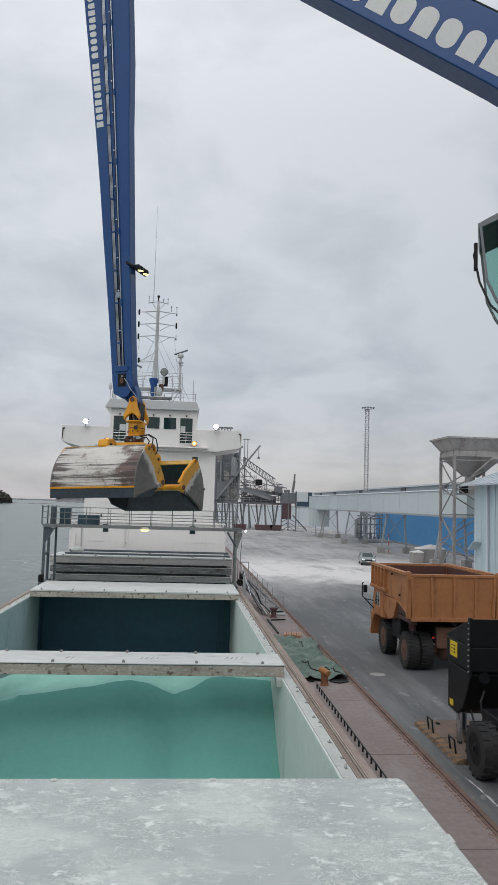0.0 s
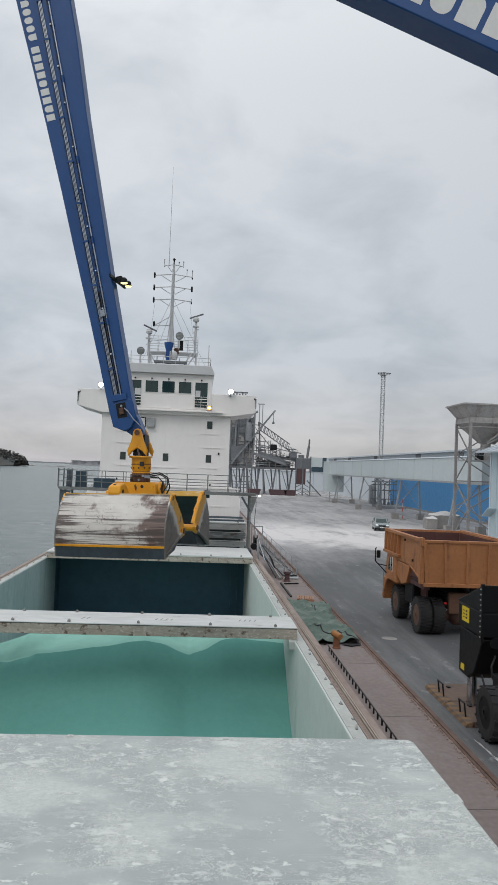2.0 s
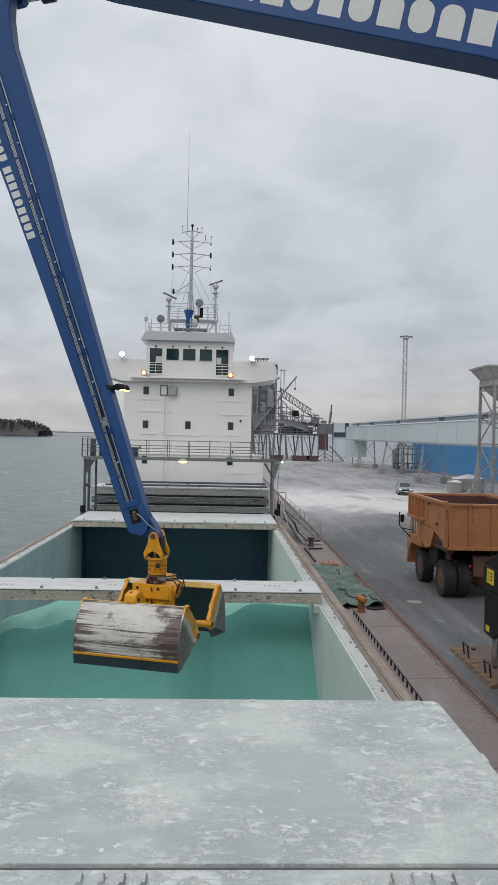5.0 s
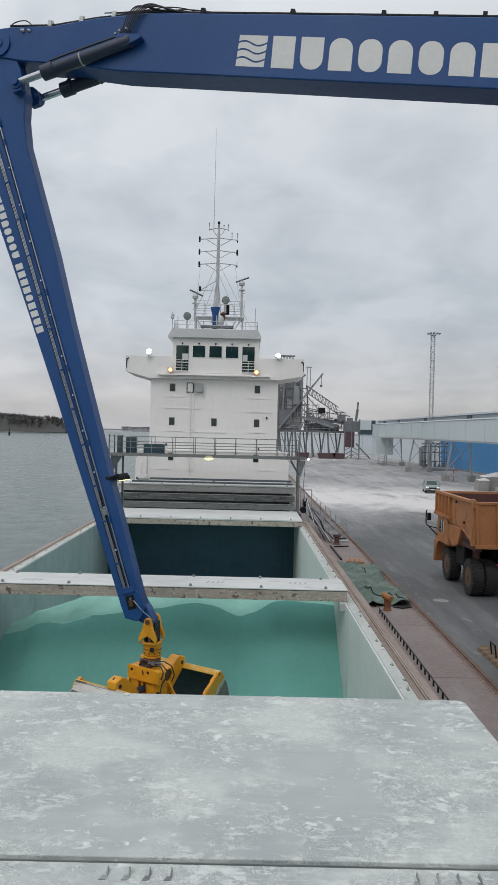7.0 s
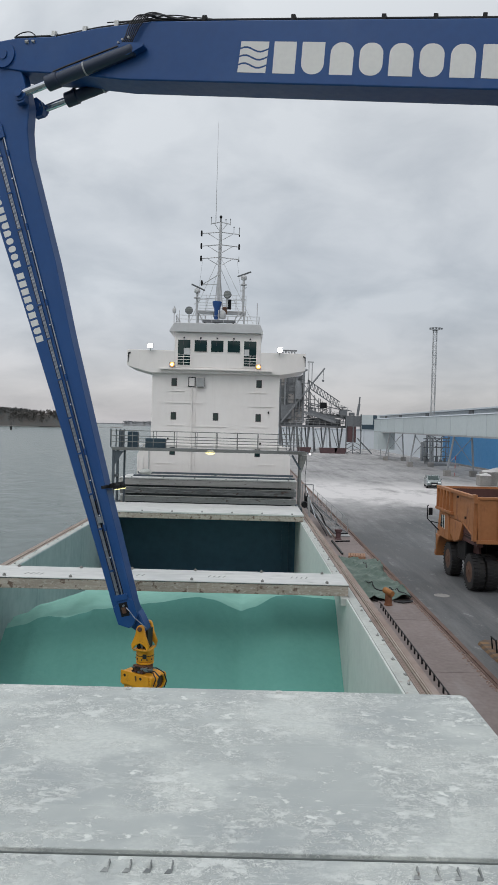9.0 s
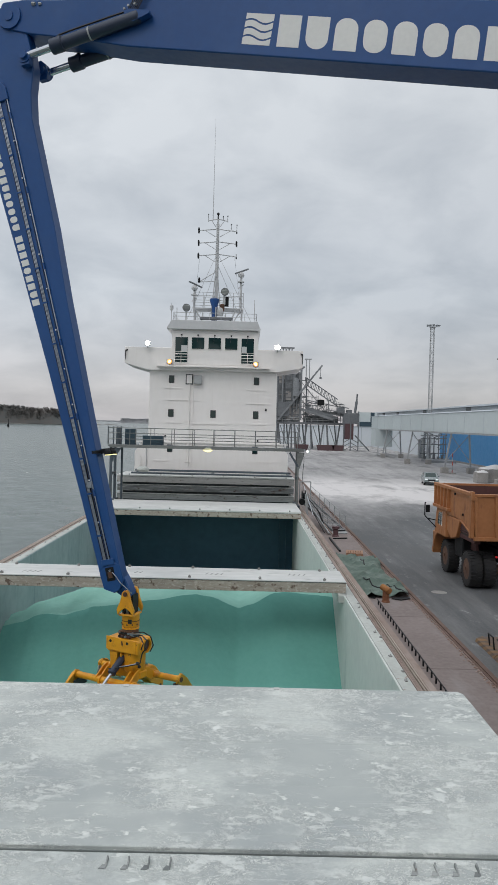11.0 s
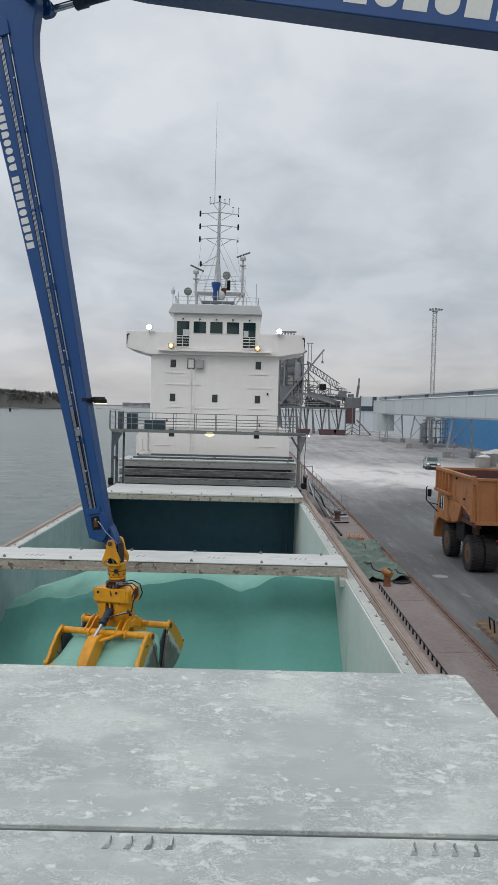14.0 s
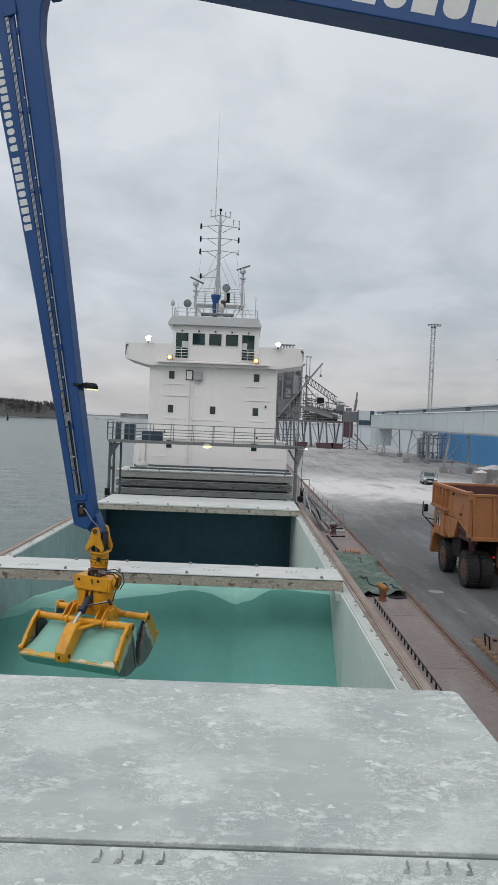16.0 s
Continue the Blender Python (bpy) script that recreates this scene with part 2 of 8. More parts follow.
water = Mat("water", (0.084, 0.118, 0.108), (0.068, 0.098, 0.09), rough=0.22, big=0.02, fine=0.6, bump=0.0, spec=0.19)
k = water
wv = k.noise(0.55, 6, k.scaled((1, 0.7, 1)), 0.6)
wb = k.n.new("ShaderNodeBump")
wb.inputs["Strength"].default_value, wb.inputs["Distance"].default_value = 0.22, 0.35
k.l.new(wv, wb.inputs["Height"])
k.l.new(wb.outputs[0], k.p.inputs["Normal"])
water = k.m

asphalt = Mat("asphalt", (0.108, 0.111, 0.114), (0.072, 0.075, 0.079), rough=0.72, big=0.15, fine=14, bump=0.25)
k = asphalt
yy = k.axis(1)
# powder dust: a thick drift ahead of the truck, thinner beyond, with wheel tracks and smears drawn along the quay
tracks = k.noise(0.75, 6, k.scaled((1.0, 0.05, 1)), 0.62, 0.25)
smear = k.noise(0.16, 7, k.scaled((1.0, 0.4, 1)), 0.62, 0.3)
wisp = k.noise(1.1, 8, k.scaled((0.8, 0.55, 1)), 0.70, 0.4)
edge = k.math("ADD", yy, k.math("MULTIPLY", k.math("SUBTRACT", smear, 0.5), 24.0))
drift = k.math("MULTIPLY", k.ramp(edge, 66, 75), k.math("SUBTRACT", 1.0, k.math("MULTIPLY", k.ramp(edge, 88, 110), 0.74)))
dust = k.math("ADD", k.math("MULTIPLY", tracks, 0.38), k.math("ADD", k.math("MULTIPLY", smear, 0.30), k.math("MULTIPLY", wisp, 0.32)))
spill = k.math("MULTIPLY", drift, k.ramp(dust, 0.24, 0.47))
thin = k.math("MULTIPLY", k.ramp(edge, 54, 70), k.math("ADD", k.math("MULTIPLY", k.ramp(dust, 0.38, 0.58), 0.30), 0.18))
fringe = k.math("MULTIPLY", k.ramp(yy, 186, 202), k.ramp(dust, 0.42, 0.56))
spill = k.math("MAXIMUM", k.math("MAXIMUM", k.math("MULTIPLY", spill, 0.92), thin), k.math("MULTIPLY", fringe, 0.8))
film = k.math("MULTIPLY", k.ramp(k.noise(0.5, 8, k.scaled((1.5, 0.16, 1)), 0.68), 0.47, 0.76), 0.42)
specks = k.math("MULTIPLY", k.ramp(k.noise(1.6, 7, k.scaled((1, 0.55, 1)), 0.72), 0.59, 0.68), 0.36)
dark = k.math("MULTIPLY", k.ramp(k.noise(0.16, 7, k.scaled((1, 0.45, 1)), 0.66), 0.51, 0.64), 0.50)
k.over(film, (0.36, 0.355, 0.345)).over(specks, (0.48, 0.48, 0.47)).over(spill, (0.70, 0.665, 0.65)).over(dark, (0.085, 0.083, 0.082))
asphalt = k.m
apron_concrete = Mat("apron_concrete", (0.27, 0.222, 0.208), (0.195, 0.158, 0.148), rough=0.8, big=0.35, fine=6, bump=0.2)
k = apron_concrete
k.over(k.math("MULTIPLY", k.ramp(k.noise(0.8, 7, k.scaled((1.5, 0.4, 1))), 0.55, 0.75), 0.5), (0.36, 0.33, 0.32))
apron_concrete = k.m
quay_wall_concrete = Mat("quay_wall_concrete", (0.25, 0.23, 0.21), (0.15, 0.14, 0.13), rough=0.9).m
concrete = Mat("concrete", (0.36, 0.34, 0.32), (0.24, 0.23, 0.215), rough=0.9, big=0.8, fine=8, bump=0.4).m
white_powder = Mat("white_powder", (0.74, 0.72, 0.70), (0.62, 0.60, 0.59), rough=0.95, big=0.8, fine=6, bump=0.4).m

crane_blue = Mat("crane_blue", (0.0135, 0.072, 0.230), (0.011, 0.060, 0.200), rough=0.34, big=0.3, fine=5, bump=0.03, spec=0.36)
k = crane_blue
k.over(k.math("MULTIPLY", k.ramp(k.noise(0.9, 7), 0.50, 0.78), 0.16), (0.09, 0.14, 0.25))
crane_blue = k.m
letter_white = Mat("letter_white", (0.72, 0.72, 0.69), (0.64, 0.64, 0.62), rough=0.5).m
grab_yellow = Mat("grab_yellow", (0.80, 0.36, 0.015), (0.68, 0.29, 0.012), rough=0.42, big=0.8, fine=6, bump=0.08)
k = grab_yellow
k.over(k.math("MULTIPLY", k.ramp(k.noise(1.6, 6), 0.50, 0.70), 0.55), (0.46, 0.17, 0.02))
k.over(k.math("MULTIPLY", k.ramp(k.noise(2.4, 8, None, 0.68), 0.58, 0.70), 0.7), (0.20, 0.085, 0.03))
k.over(k.ramp(k.noise(5.5, 8, None, 0.7), 0.64, 0.70), (0.09, 0.05, 0.035))
grab_yellow = k.m
lip_worn = Mat("lip_worn", (0.62, 0.36, 0.05), (0.70, 0.62, 0.48), rough=0.5, big=2.0, fine=8, bump=0.1, stretch=(0.4, 1, 1), low=0.42, high=0.58).m
shell_worn = Mat("shell_worn", (0.66, 0.63, 0.585), (0.52, 0.485, 0.445), rough=0.5, metal=0.05, big=1.6, fine=7, bump=0.25, stretch=(0.5, 1, 1))
k = shell_worn
left_end = k.ramp(k.axis(0), 0.75, 1.30)
right_end = k.ramp(k.axis(0), -0.55, -1.20)
toe_side = k.ramp(k.axis(1), 0.85, 0.10)
cloud = k.noise(1.7, 6, k.scaled((1, 1, 1)), 0.62)
# brown rust where the ends and the toe rub
rust = k.math("ADD", k.math("ADD", cloud, k.math("MULTIPLY", right_end, 0.24)), k.math("MULTIPLY", left_end, k.math("ADD", k.math("MULTIPLY", toe_side, 0.14), 0.05)))
k.over(k.math("MULTIPLY", k.ramp(rust, 0.585, 0.69), 0.9), (0.115, 0.062, 0.048))
# long dark scores along the plate, more of them towards the toe
score = k.noise(1.0, 4, k.scaled((0.35, 16.0, 16.0)), 0.62)
fine_score = k.noise(1.0, 6, k.scaled((1.2, 34.0, 34.0)), 0.7)
wornv = k.math("ADD", k.math("ADD", k.math("MULTIPLY", score, 0.7), k.math("MULTIPLY", fine_score, 0.3)), k.math("ADD", k.math("MULTIPLY", toe_side, 0.055), k.math("MULTIPLY", k.math("MAXIMUM", left_end, right_end), 0.09)))
k.over(k.math("MULTIPLY", k.ramp(wornv, 0.560, 0.615), 0.92), (0.06, 0.042, 0.036))
# short curved gouges
gouge = k.ramp(k.math("ABSOLUTE", k.math("SUBTRACT", k.noise(4.2, 3, k.scaled((1.6, 0.8, 0.8)), 0.6, 1.2), 0.5), 0.0), 0.012, 0.004)
k.over(k.math("MULTIPLY", gouge, k.ramp(k.noise(2.3, 3), 0.56, 0.62)), (0.10, 0.075, 0.06))
shell_worn = k.m
shell_steel = Mat("shell_steel", (0.20, 0.185, 0.17), (0.12, 0.11, 0.10), rough=0.42, metal=0.4, big=1.6, fine=7, bump=0.15)
k = shell_steel
edge_d = k.math("ADD", k.math("ADD", k.axis(2), k.math("MULTIPLY", k.axis(1), 0.70)), k.math("MULTIPLY", k.noise(2.6, 7), 0.5))
k.over(k.math("MULTIPLY", k.ramp(edge_d, -0.13, 0.0), 0.85), (0.60, 0.57, 0.53))
k.over(k.ramp(edge_d, 0.08, 0.12), (0.66, 0.33, 0.035))
k.over(k.ramp(k.noise(5, 6), 0.62, 0.68), (0.08, 0.06, 0.05))
shell_steel = k.m
cutting_steel = Mat("cutting_steel", (0.055, 0.075, 0.09), (0.03, 0.04, 0.05), rough=0.5, metal=0.3, big=1, fine=7).m
chrome = Mat("chrome", (0.6, 0.62, 0.65), (0.5, 0.52, 0.55), rough=0.15, metal=1.0, bump=0.0).m
hose_navy = Mat("hose_navy", (0.010, 0.030, 0.085), (0.008, 0.024, 0.07), rough=0.5, bump=0.05).m
pipe_steel = Mat("pipe_steel", (0.40, 0.43, 0.47), (0.26, 0.29, 0.33), rough=0.35, metal=0.7, bump=0.05).m
black_steel = Mat("black_steel", (0.007, 0.008, 0.009), (0.012, 0.013, 0.014), rough=0.5, big=0.7, fine=6, bump=0.08, spec=0.22).m
rubber = Mat("rubber", (0.015, 0.015, 0.017), (0.032, 0.030, 0.028), rough=0.85, big=2, fine=10, bump=0.3).m
hose_black = Mat("hose_black", (0.015, 0.015, 0.017), rough=0.5).m
rotator_brown = Mat("rotator_brown", (0.16, 0.07, 0.035), (0.09, 0.05, 0.035), rough=0.55, metal=0.3, big=2, fine=12).m
sticker_yellow = Mat("sticker_yellow", (0.75, 0.55, 0.02), (0.65, 0.48, 0.02), rough=0.5).m
cylinder_black = Mat("cylinder_black", (0.017, 0.028, 0.056), (0.024, 0.036, 0.068), rough=0.4, bump=0.04).m

truck_orange = Mat("truck_orange", (0.435, 0.182, 0.068), (0.335, 0.135, 0.05), rough=0.55, big=0.7, fine=6, bump=0.1)
k = truck_orange
k.over(k.ramp(k.noise(1.8, 8, k.scaled((1, 1, 0.5))), 0.60, 0.72), (0.22, 0.085, 0.04))
k.over(k.math("MULTIPLY", k.ramp(k.noise(4.5, 6, k.scaled((1, 1, 0.25)), 0.68), 0.58, 0.70), 0.5), (0.15, 0.055, 0.03))
truck_orange = k.m
truck_inside = Mat("truck_inside", (0.10, 0.04, 0.035), (0.07, 0.03, 0.028), rough=0.6, big=0.8, fine=6).m
truck_dark = Mat("truck_dark", (0.035, 0.022, 0.018), (0.02, 0.015, 0.013), rough=0.7, big=2, fine=8).m
hub_rust = Mat("hub_rust", (0.15, 0.075, 0.045), (0.09, 0.05, 0.035), rough=0.8).m
bollard_orange = Mat("bollard_orange", (0.46, 0.205, 0.055), (0.28, 0.115, 0.04), rough=0.7, big=3, fine=14).m
bollard_rust = Mat("bollard_rust", (0.25, 0.10, 0.045), (0.15, 0.062, 0.035), rough=0.75, big=4, fine=14).m
tarp_green = Mat("tarp_green", (0.085, 0.13, 0.105), (0.13, 0.18, 0.15), rough=0.75, big=0.9, fine=6, bump=0.3)
k = tarp_green
k.over(k.math("MULTIPLY", k.ramp(k.noise(1.4, 7, None, 0.65), 0.50, 0.70), 0.5), (0.33, 0.37, 0.335))
tarp_green = k.m
wood_pale = Mat("wood_pale", (0.42, 0.24, 0.15), (0.30, 0.17, 0.11), rough=0.8, stretch=(0.3, 3, 3)).m
galvanised = Mat("galvanised", (0.42, 0.43, 0.43), (0.32, 0.33, 0.335), rough=0.55, metal=0.3, big=0.8, fine=5).m
gantry_grey = Mat("gantry_grey", (0.085, 0.11, 0.13), (0.055, 0.07, 0.085), rough=0.55, big=0.8, fine=5).m
gantry_worn = Mat("gantry_worn", (0.20, 0.21, 0.205), (0.12, 0.125, 0.12), rough=0.65, big=0.9, fine=6, bump=0.2, stretch=(0.4, 1, 1)).m
cabinet_teal = Mat("cabinet_teal", (0.035, 0.07, 0.095), (0.025, 0.05, 0.07), rough=0.5, big=0.8, fine=5).m
gallery_grey = Mat("gallery_grey", (0.55, 0.605, 0.61), (0.50, 0.555, 0.56), rough=0.55, big=0.1, fine=1.5, bump=0.04, rand=0.03).m
shed_grey = Mat("shed_grey", (0.50, 0.54, 0.57), (0.45, 0.49, 0.52), rough=0.6, big=0.05, fine=1, bump=0.04).m
shed_white = Mat("shed_white", (0.66, 0.70, 0.73), (0.60, 0.64, 0.68), rough=0.6, big=0.05, fine=1, bump=0.04).m
shed_blue = Mat("shed_blue", (0.075, 0.285, 0.56), (0.062, 0.25, 0.51), rough=0.55, big=0.08, fine=1.5, bump=0.05).m
booth_blue = Mat("booth_blue", (0.52, 0.615, 0.645), (0.465, 0.56, 0.595), rough=0.6, big=0.1, fine=2, bump=0.04).m
roof_grey = Mat("roof_grey", (0.52, 0.56, 0.60), (0.44, 0.48, 0.52), rough=0.5, big=0.2, fine=3).m
loader_grey = Mat("loader_grey", (0.19, 0.20, 0.21), (0.12, 0.128, 0.138), rough=0.7, big=0.15, fine=2).m
loader_panel = Mat("loader_panel", (0.255, 0.265, 0.275), (0.18, 0.19, 0.20), rough=0.7, big=0.25, fine=2, low=0.4, high=0.6).m
loader_red = Mat("loader_red", (0.11, 0.055, 0.058), (0.075, 0.045, 0.05), rough=0.7, big=0.3, fine=2).m
hopper_leg = Mat("hopper_leg", (0.34, 0.325, 0.315), (0.22, 0.21, 0.205), rough=0.8, big=0.6, fine=5, bump=0.2).m
marker_red = Mat("marker_red", (0.50, 0.07, 0.04), (0.38, 0.06, 0.04), rough=0.6).m
hopper_grey = Mat("hopper_grey", (0.42, 0.40, 0.385), (0.30, 0.288, 0.278), rough=0.8, big=0.5, fine=4)
k = hopper_grey
k.over(k.math("MULTIPLY", k.ramp(k.noise(0.9, 7, k.scaled((1, 1, 0.25)), 0.66), 0.52, 0.66), 0.6), (0.16, 0.12, 0.10))
hopper_grey = k.m
car_green = Mat("car_green", (0.20, 0.235, 0.235), (0.17, 0.205, 0.205), rough=0.25, bump=0.0, coat=0.5).m
# sea haze is put into both leaf colours, more strongly in the second
foliage = Mat("foliage", (0.105, 0.118, 0.120), (0.135, 0.112, 0.100), rough=1.0, big=0.02, fine=0.4, bump=0.0, spec=0.0).m
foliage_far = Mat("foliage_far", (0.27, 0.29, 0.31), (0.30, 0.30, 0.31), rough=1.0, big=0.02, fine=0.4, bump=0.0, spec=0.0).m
shore_rock = Mat("shore_rock", (0.22, 0.20, 0.185), (0.13, 0.12, 0.115), rough=0.9, big=0.03, fine=0.3, bump=0.0).m
lamp_white = glow("lamp_white", (1.0, 0.97, 0.9), 30)
lamp_warm = glow("lamp_warm", (1.0, 0.40, 0.08), 1.4)
lamp_soft = glow("lamp_soft", (1.0, 0.88, 0.36), 1.7)
head_light = glow("head_light", (0.8, 0.85, 0.85), 0.25)
red_lamp = glow("red_lamp", (0.6, 0.02, 0.02), 0.15)
# far shore, its colour paled to stand for haze
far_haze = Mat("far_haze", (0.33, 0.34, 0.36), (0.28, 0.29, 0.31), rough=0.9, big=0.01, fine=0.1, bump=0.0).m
rust_crumb = Mat("rust_crumb", (0.20, 0.105, 0.07), (0.36, 0.30, 0.27), rough=0.9, big=2, fine=12, bump=0.2).m

# ---- mesh helpers ----


class G:
    """Collects the faces of one mesh."""

    def __init__(self):
        self.v, self.f, self.cut = [], [], []

    def add(self, vs, fs):
        o = len(self.v)
        if vs:
            self.cut.append((len(self.v), len(self.v) + len(vs), len(self.f), len(self.f) + len(fs)))
        self.v += [tuple(p) for p in vs]
        self.f += [tuple(i + o for i in q) for q in fs]
        return self

    def box(self, x0, y0, z0, x1, y1, z1):
        return self.add([(x0, y0, z0), (x1, y0, z0), (x1, y1, z0), (x0, y1, z0), (x0, y0, z1), (x1, y0, z1), (x1, y1, z1), (x0, y1, z1)],
                        [(0, 3, 2, 1), (4, 5, 6, 7), (0, 1, 5, 4), (1, 2, 6, 5), (2, 3, 7, 6), (3, 0, 4, 7)])

    def prism(self, poly, axis, a, b):
        """poly: the two other coordinates in x, y, z order."""
        n = len(poly)
        put = {"x": lambda p, w: (w, p[0], p[1]), "y": lambda p, w: (p[0], w, p[1]), "z": lambda p, w: (p[0], p[1], w)}[axis]
        vs = [put(p, a) for p in poly] + [put(p, b) for p in poly]
        fs = [tuple(range(n))[::-1], tuple(range(n, 2 * n))] + [(i, (i + 1) % n, n + (i + 1) % n, n + i) for i in range(n)]
        return self.add(vs, fs)

    def bar(self, p, q, w, h=None, up=(0, 0, 1)):
        p, q = Vector(p), Vector(q)
        h = h or w
        d = (q - p).normalized()
        up = Vector(up) if abs(d.dot(Vector(up))) < 0.98 else Vector((0, 1, 0))
        s = d.cross(up).normalized()
        u = s.cross(d)
        vs = [c + s * a * w / 2 + u * b * h / 2 for c in (p, q) for a, b in ((-1, -1), (1, -1), (1, 1), (-1, 1))]
        return self.add(vs, [(3, 2, 1, 0), (4, 5, 6, 7), (0, 1, 5, 4), (1, 2, 6, 5), (2, 3, 7, 6), (3, 0, 4, 7)])

    def tube(self, p, q, r, n=8, r2=None):
        p, q = Vector(p), Vector(q)
        r2 = r if r2 is None else r2
        d = (q - p).normalized()
        s = d.orthogonal().normalized()
        u = d.cross(s)
        ring = [(s * math.cos(2 * math.pi * i / n) + u * math.sin(2 * math.pi * i / n)) for i in range(n)]
        vs = [p + c * r for c in ring] + [q + c * r2 for c in ring]
        fs = [tuple(range(n))[::-1], tuple(range(n, 2 * n))] + [(i, (i + 1) % n, n + (i + 1) % n, n + i) for i in range(n)]
        return self.add(vs, fs)

    def pipe(self, pts, r, n=6):
        for a, b in zip(pts, pts[1:]):
            self.tube(a, b, r, n)
        return self

    def lathe(self, prof, n, m=None):
        """prof: radius and height; about z, then moved by m."""
        m = m or Matrix()
        vs = [m @ Vector((r * math.cos(2 * math.pi * i / n), r * math.sin(2 * math.pi * i / n), z)) for r, z in prof for i in range(n)]
        fs = [(j * n + i, j * n + (i + 1) % n, (j + 1) * n + (i + 1) % n, (j + 1) * n + i) for j in range(len(prof) - 1) for i in range(n)]
        fs += [tuple(range(n))[::-1], tuple(range((len(prof) - 1) * n, len(prof) * n))]
        return self.add(vs, fs)

    def ball(self, c, r, n=10, sz=1.0):
        prof = [(max(r * math.sin(math.pi * k / 6), 0.001), -r * sz * math.cos(math.pi * k / 6)) for k in range(7)]
        return self.lathe(prof, n, Matrix.Translation(c))

    def sheet(self, xs, ys, fn):
        nx = len(xs)
        vs = [(x, y, fn(x, y)) for y in ys for x in xs]
        fs = [(j * nx + i, j * nx + i + 1, (j + 1) * nx + i + 1, (j + 1) * nx + i) for j in range(len(ys) - 1) for i in range(nx - 1)]
        return self.add(vs, fs)

    def mesh(self, name, material, smooth=False):
        me = bpy.data.meshes.new(name)
        me.from_pydata(self.v, [], self.f)
        b = bmesh.new()
        b.from_mesh(me)
        bmesh.ops.recalc_face_normals(b, faces=b.faces)
        b.to_mesh(me)
        b.free()
        me.materials.append(material)
        if smooth:
            me.shade_smooth()
            me.set_sharp_from_angle(angle=radians(38))
        return me


SHIP = pose(0, 0, 0, -0.52)


def part(name, g, material, parent=None, label="", bevel=0.0, smooth=False, m=None):
    """One mesh object under a thing or a part."""
    me = g if isinstance(g, bpy.types.Mesh) else g.mesh(name, material, smooth)
    ob = new(name, me)
    ob.parent = parent
    if m is not None:
        ob.matrix_basis = m
    if label:
        ob["label"] = label
    if bevel:
        mod = ob.modifiers.new("edge", "BEVEL")
        mod.width, mod.segments, mod.limit_method, mod.angle_limit = bevel, 2, "ANGLE", radians(40)
        if not smooth:
            me.shade_smooth()
            me.set_sharp_from_angle(angle=radians(38))
    return ob


def pieces(name, g, material, parent, bevel=0.0):
    """Each shape that was added to g becomes a part of its own."""
    for a, b, c, d in g.cut:
        q = G()
        q.v, q.f = g.v[a:b], [tuple(i - a for i in f) for f in g.f[c:d]]
        part(name, q, material, parent, bevel=bevel)


def thing(name, label, category, group="", kind="", m=None):
    ob = new(name)
    ob.empty_display_size = 0.3
    if m is not None:
        ob.matrix_basis = m
    return tagged(ob, label, category, group, kind)


def single(name, g, material, label, category, group="", kind="", m=None, bevel=0.0, smooth=False):
    return tagged(part(name, g, material, None, "", bevel, smooth, m), label, category, group, kind)


def rail_run(g, pts, heights, r, post=1.5):
    """Hand rails along a polyline of floor points, with posts."""
    for a, b in zip(pts, pts[1:]):
        a, b = Vector(a), Vector(b)
        for h in heights:
            g.tube(a + Vector((0, 0, h)), b + Vector((0, 0, h)), r, 5)
        n = max(1, round((b - a).length / post))
        for i in range(n + 1):
            p = a.lerp(b, i / n)
            g.tube(p, p + Vector((0, 0, heights[-1])), r, 5)


def lattice(g, x, y, z0, z1, w, step, r, n=5):
    """A square lattice mast."""
    h = w / 2
    cs = [(x - h, y - h), (x + h, y - h), (x + h, y + h), (x - h, y + h)]
    for c in cs:
        g.tube((*c, z0), (*c, z1), r, n)
    z, k = z0, 0
    while z < z1 - 0.01:
        zz = min(z + step, z1)
        for i in range(4):
            a, b = cs[i], cs[(i + 1) % 4]
            if k % 2:
                a, b = b, a
            g.tube((*a, z), (*b, zz), r * 0.6, 4)
            g.tube((*a, zz), (*b, zz), r * 0.6, 4)
        z, k = zz, k + 1


# ---- ground, quay and water ----
single("water", G().sheet([-4200, 0, 4200], [-3000, 0, 4200], lambda x, y: -2.6), water,
       "calm grey sea water with fine ripples", "water", kind="structure")
quay = thing("ground", "grey asphalt quay dusted with white powder", "ground", kind="structure")
part("surface", G().prism([(4.7, -400), (4.7, 300), (60, 300), (60, 900), (3000, 900), (3000, -400)], "z", -0.6, 0.0), asphalt, quay)
part("quay_wall", G().box(4.7, -400, -5, 5.5, 300, -0.6), quay_wall_concrete, quay)
apron = thing("pavement", "brownish concrete apron strip along the quay edge", "pavement", kind="structure")
for i in range(40):
    y = -20 + 6.0 * i
    part("slab", G().box(4.72, y, 0.0, 7.02, y + 5.97, 0.012), apron_concrete, apron)
gravel = G()
random.seed(3)
for i in range(1500):
    y = 10 + 70 * random.random() ** 1.5
    x, s = 7.02 - abs(random.gauss(0, 0.09)), random.uniform(0.006, 0.026)
    gravel.box(x - s, y - s * 1.5, 0.01, x + s, y + s * 1.5, 0.012 + s * 0.5)
single("gravel", gravel, rust_crumb, "rusty and pale crumbs of dirt beside the crane rail", "gravel", kind="stuff")
rail = thing("crane_rail", "rusty brown steel crane rail set in the quay", "rail", kind="structure")
part("head", G().box(7.09, -60, 0.0, 7.18, 290, 0.06), rail_brown, rail)
part("flange", G().box(7.03, -60, 0.0, 7.27, 290, 0.02), rail_brown, rail)
part("edge_strip", G().box(7.0, -60, 0.0, 7.03, 290, 0.035), rail_brown, rail)

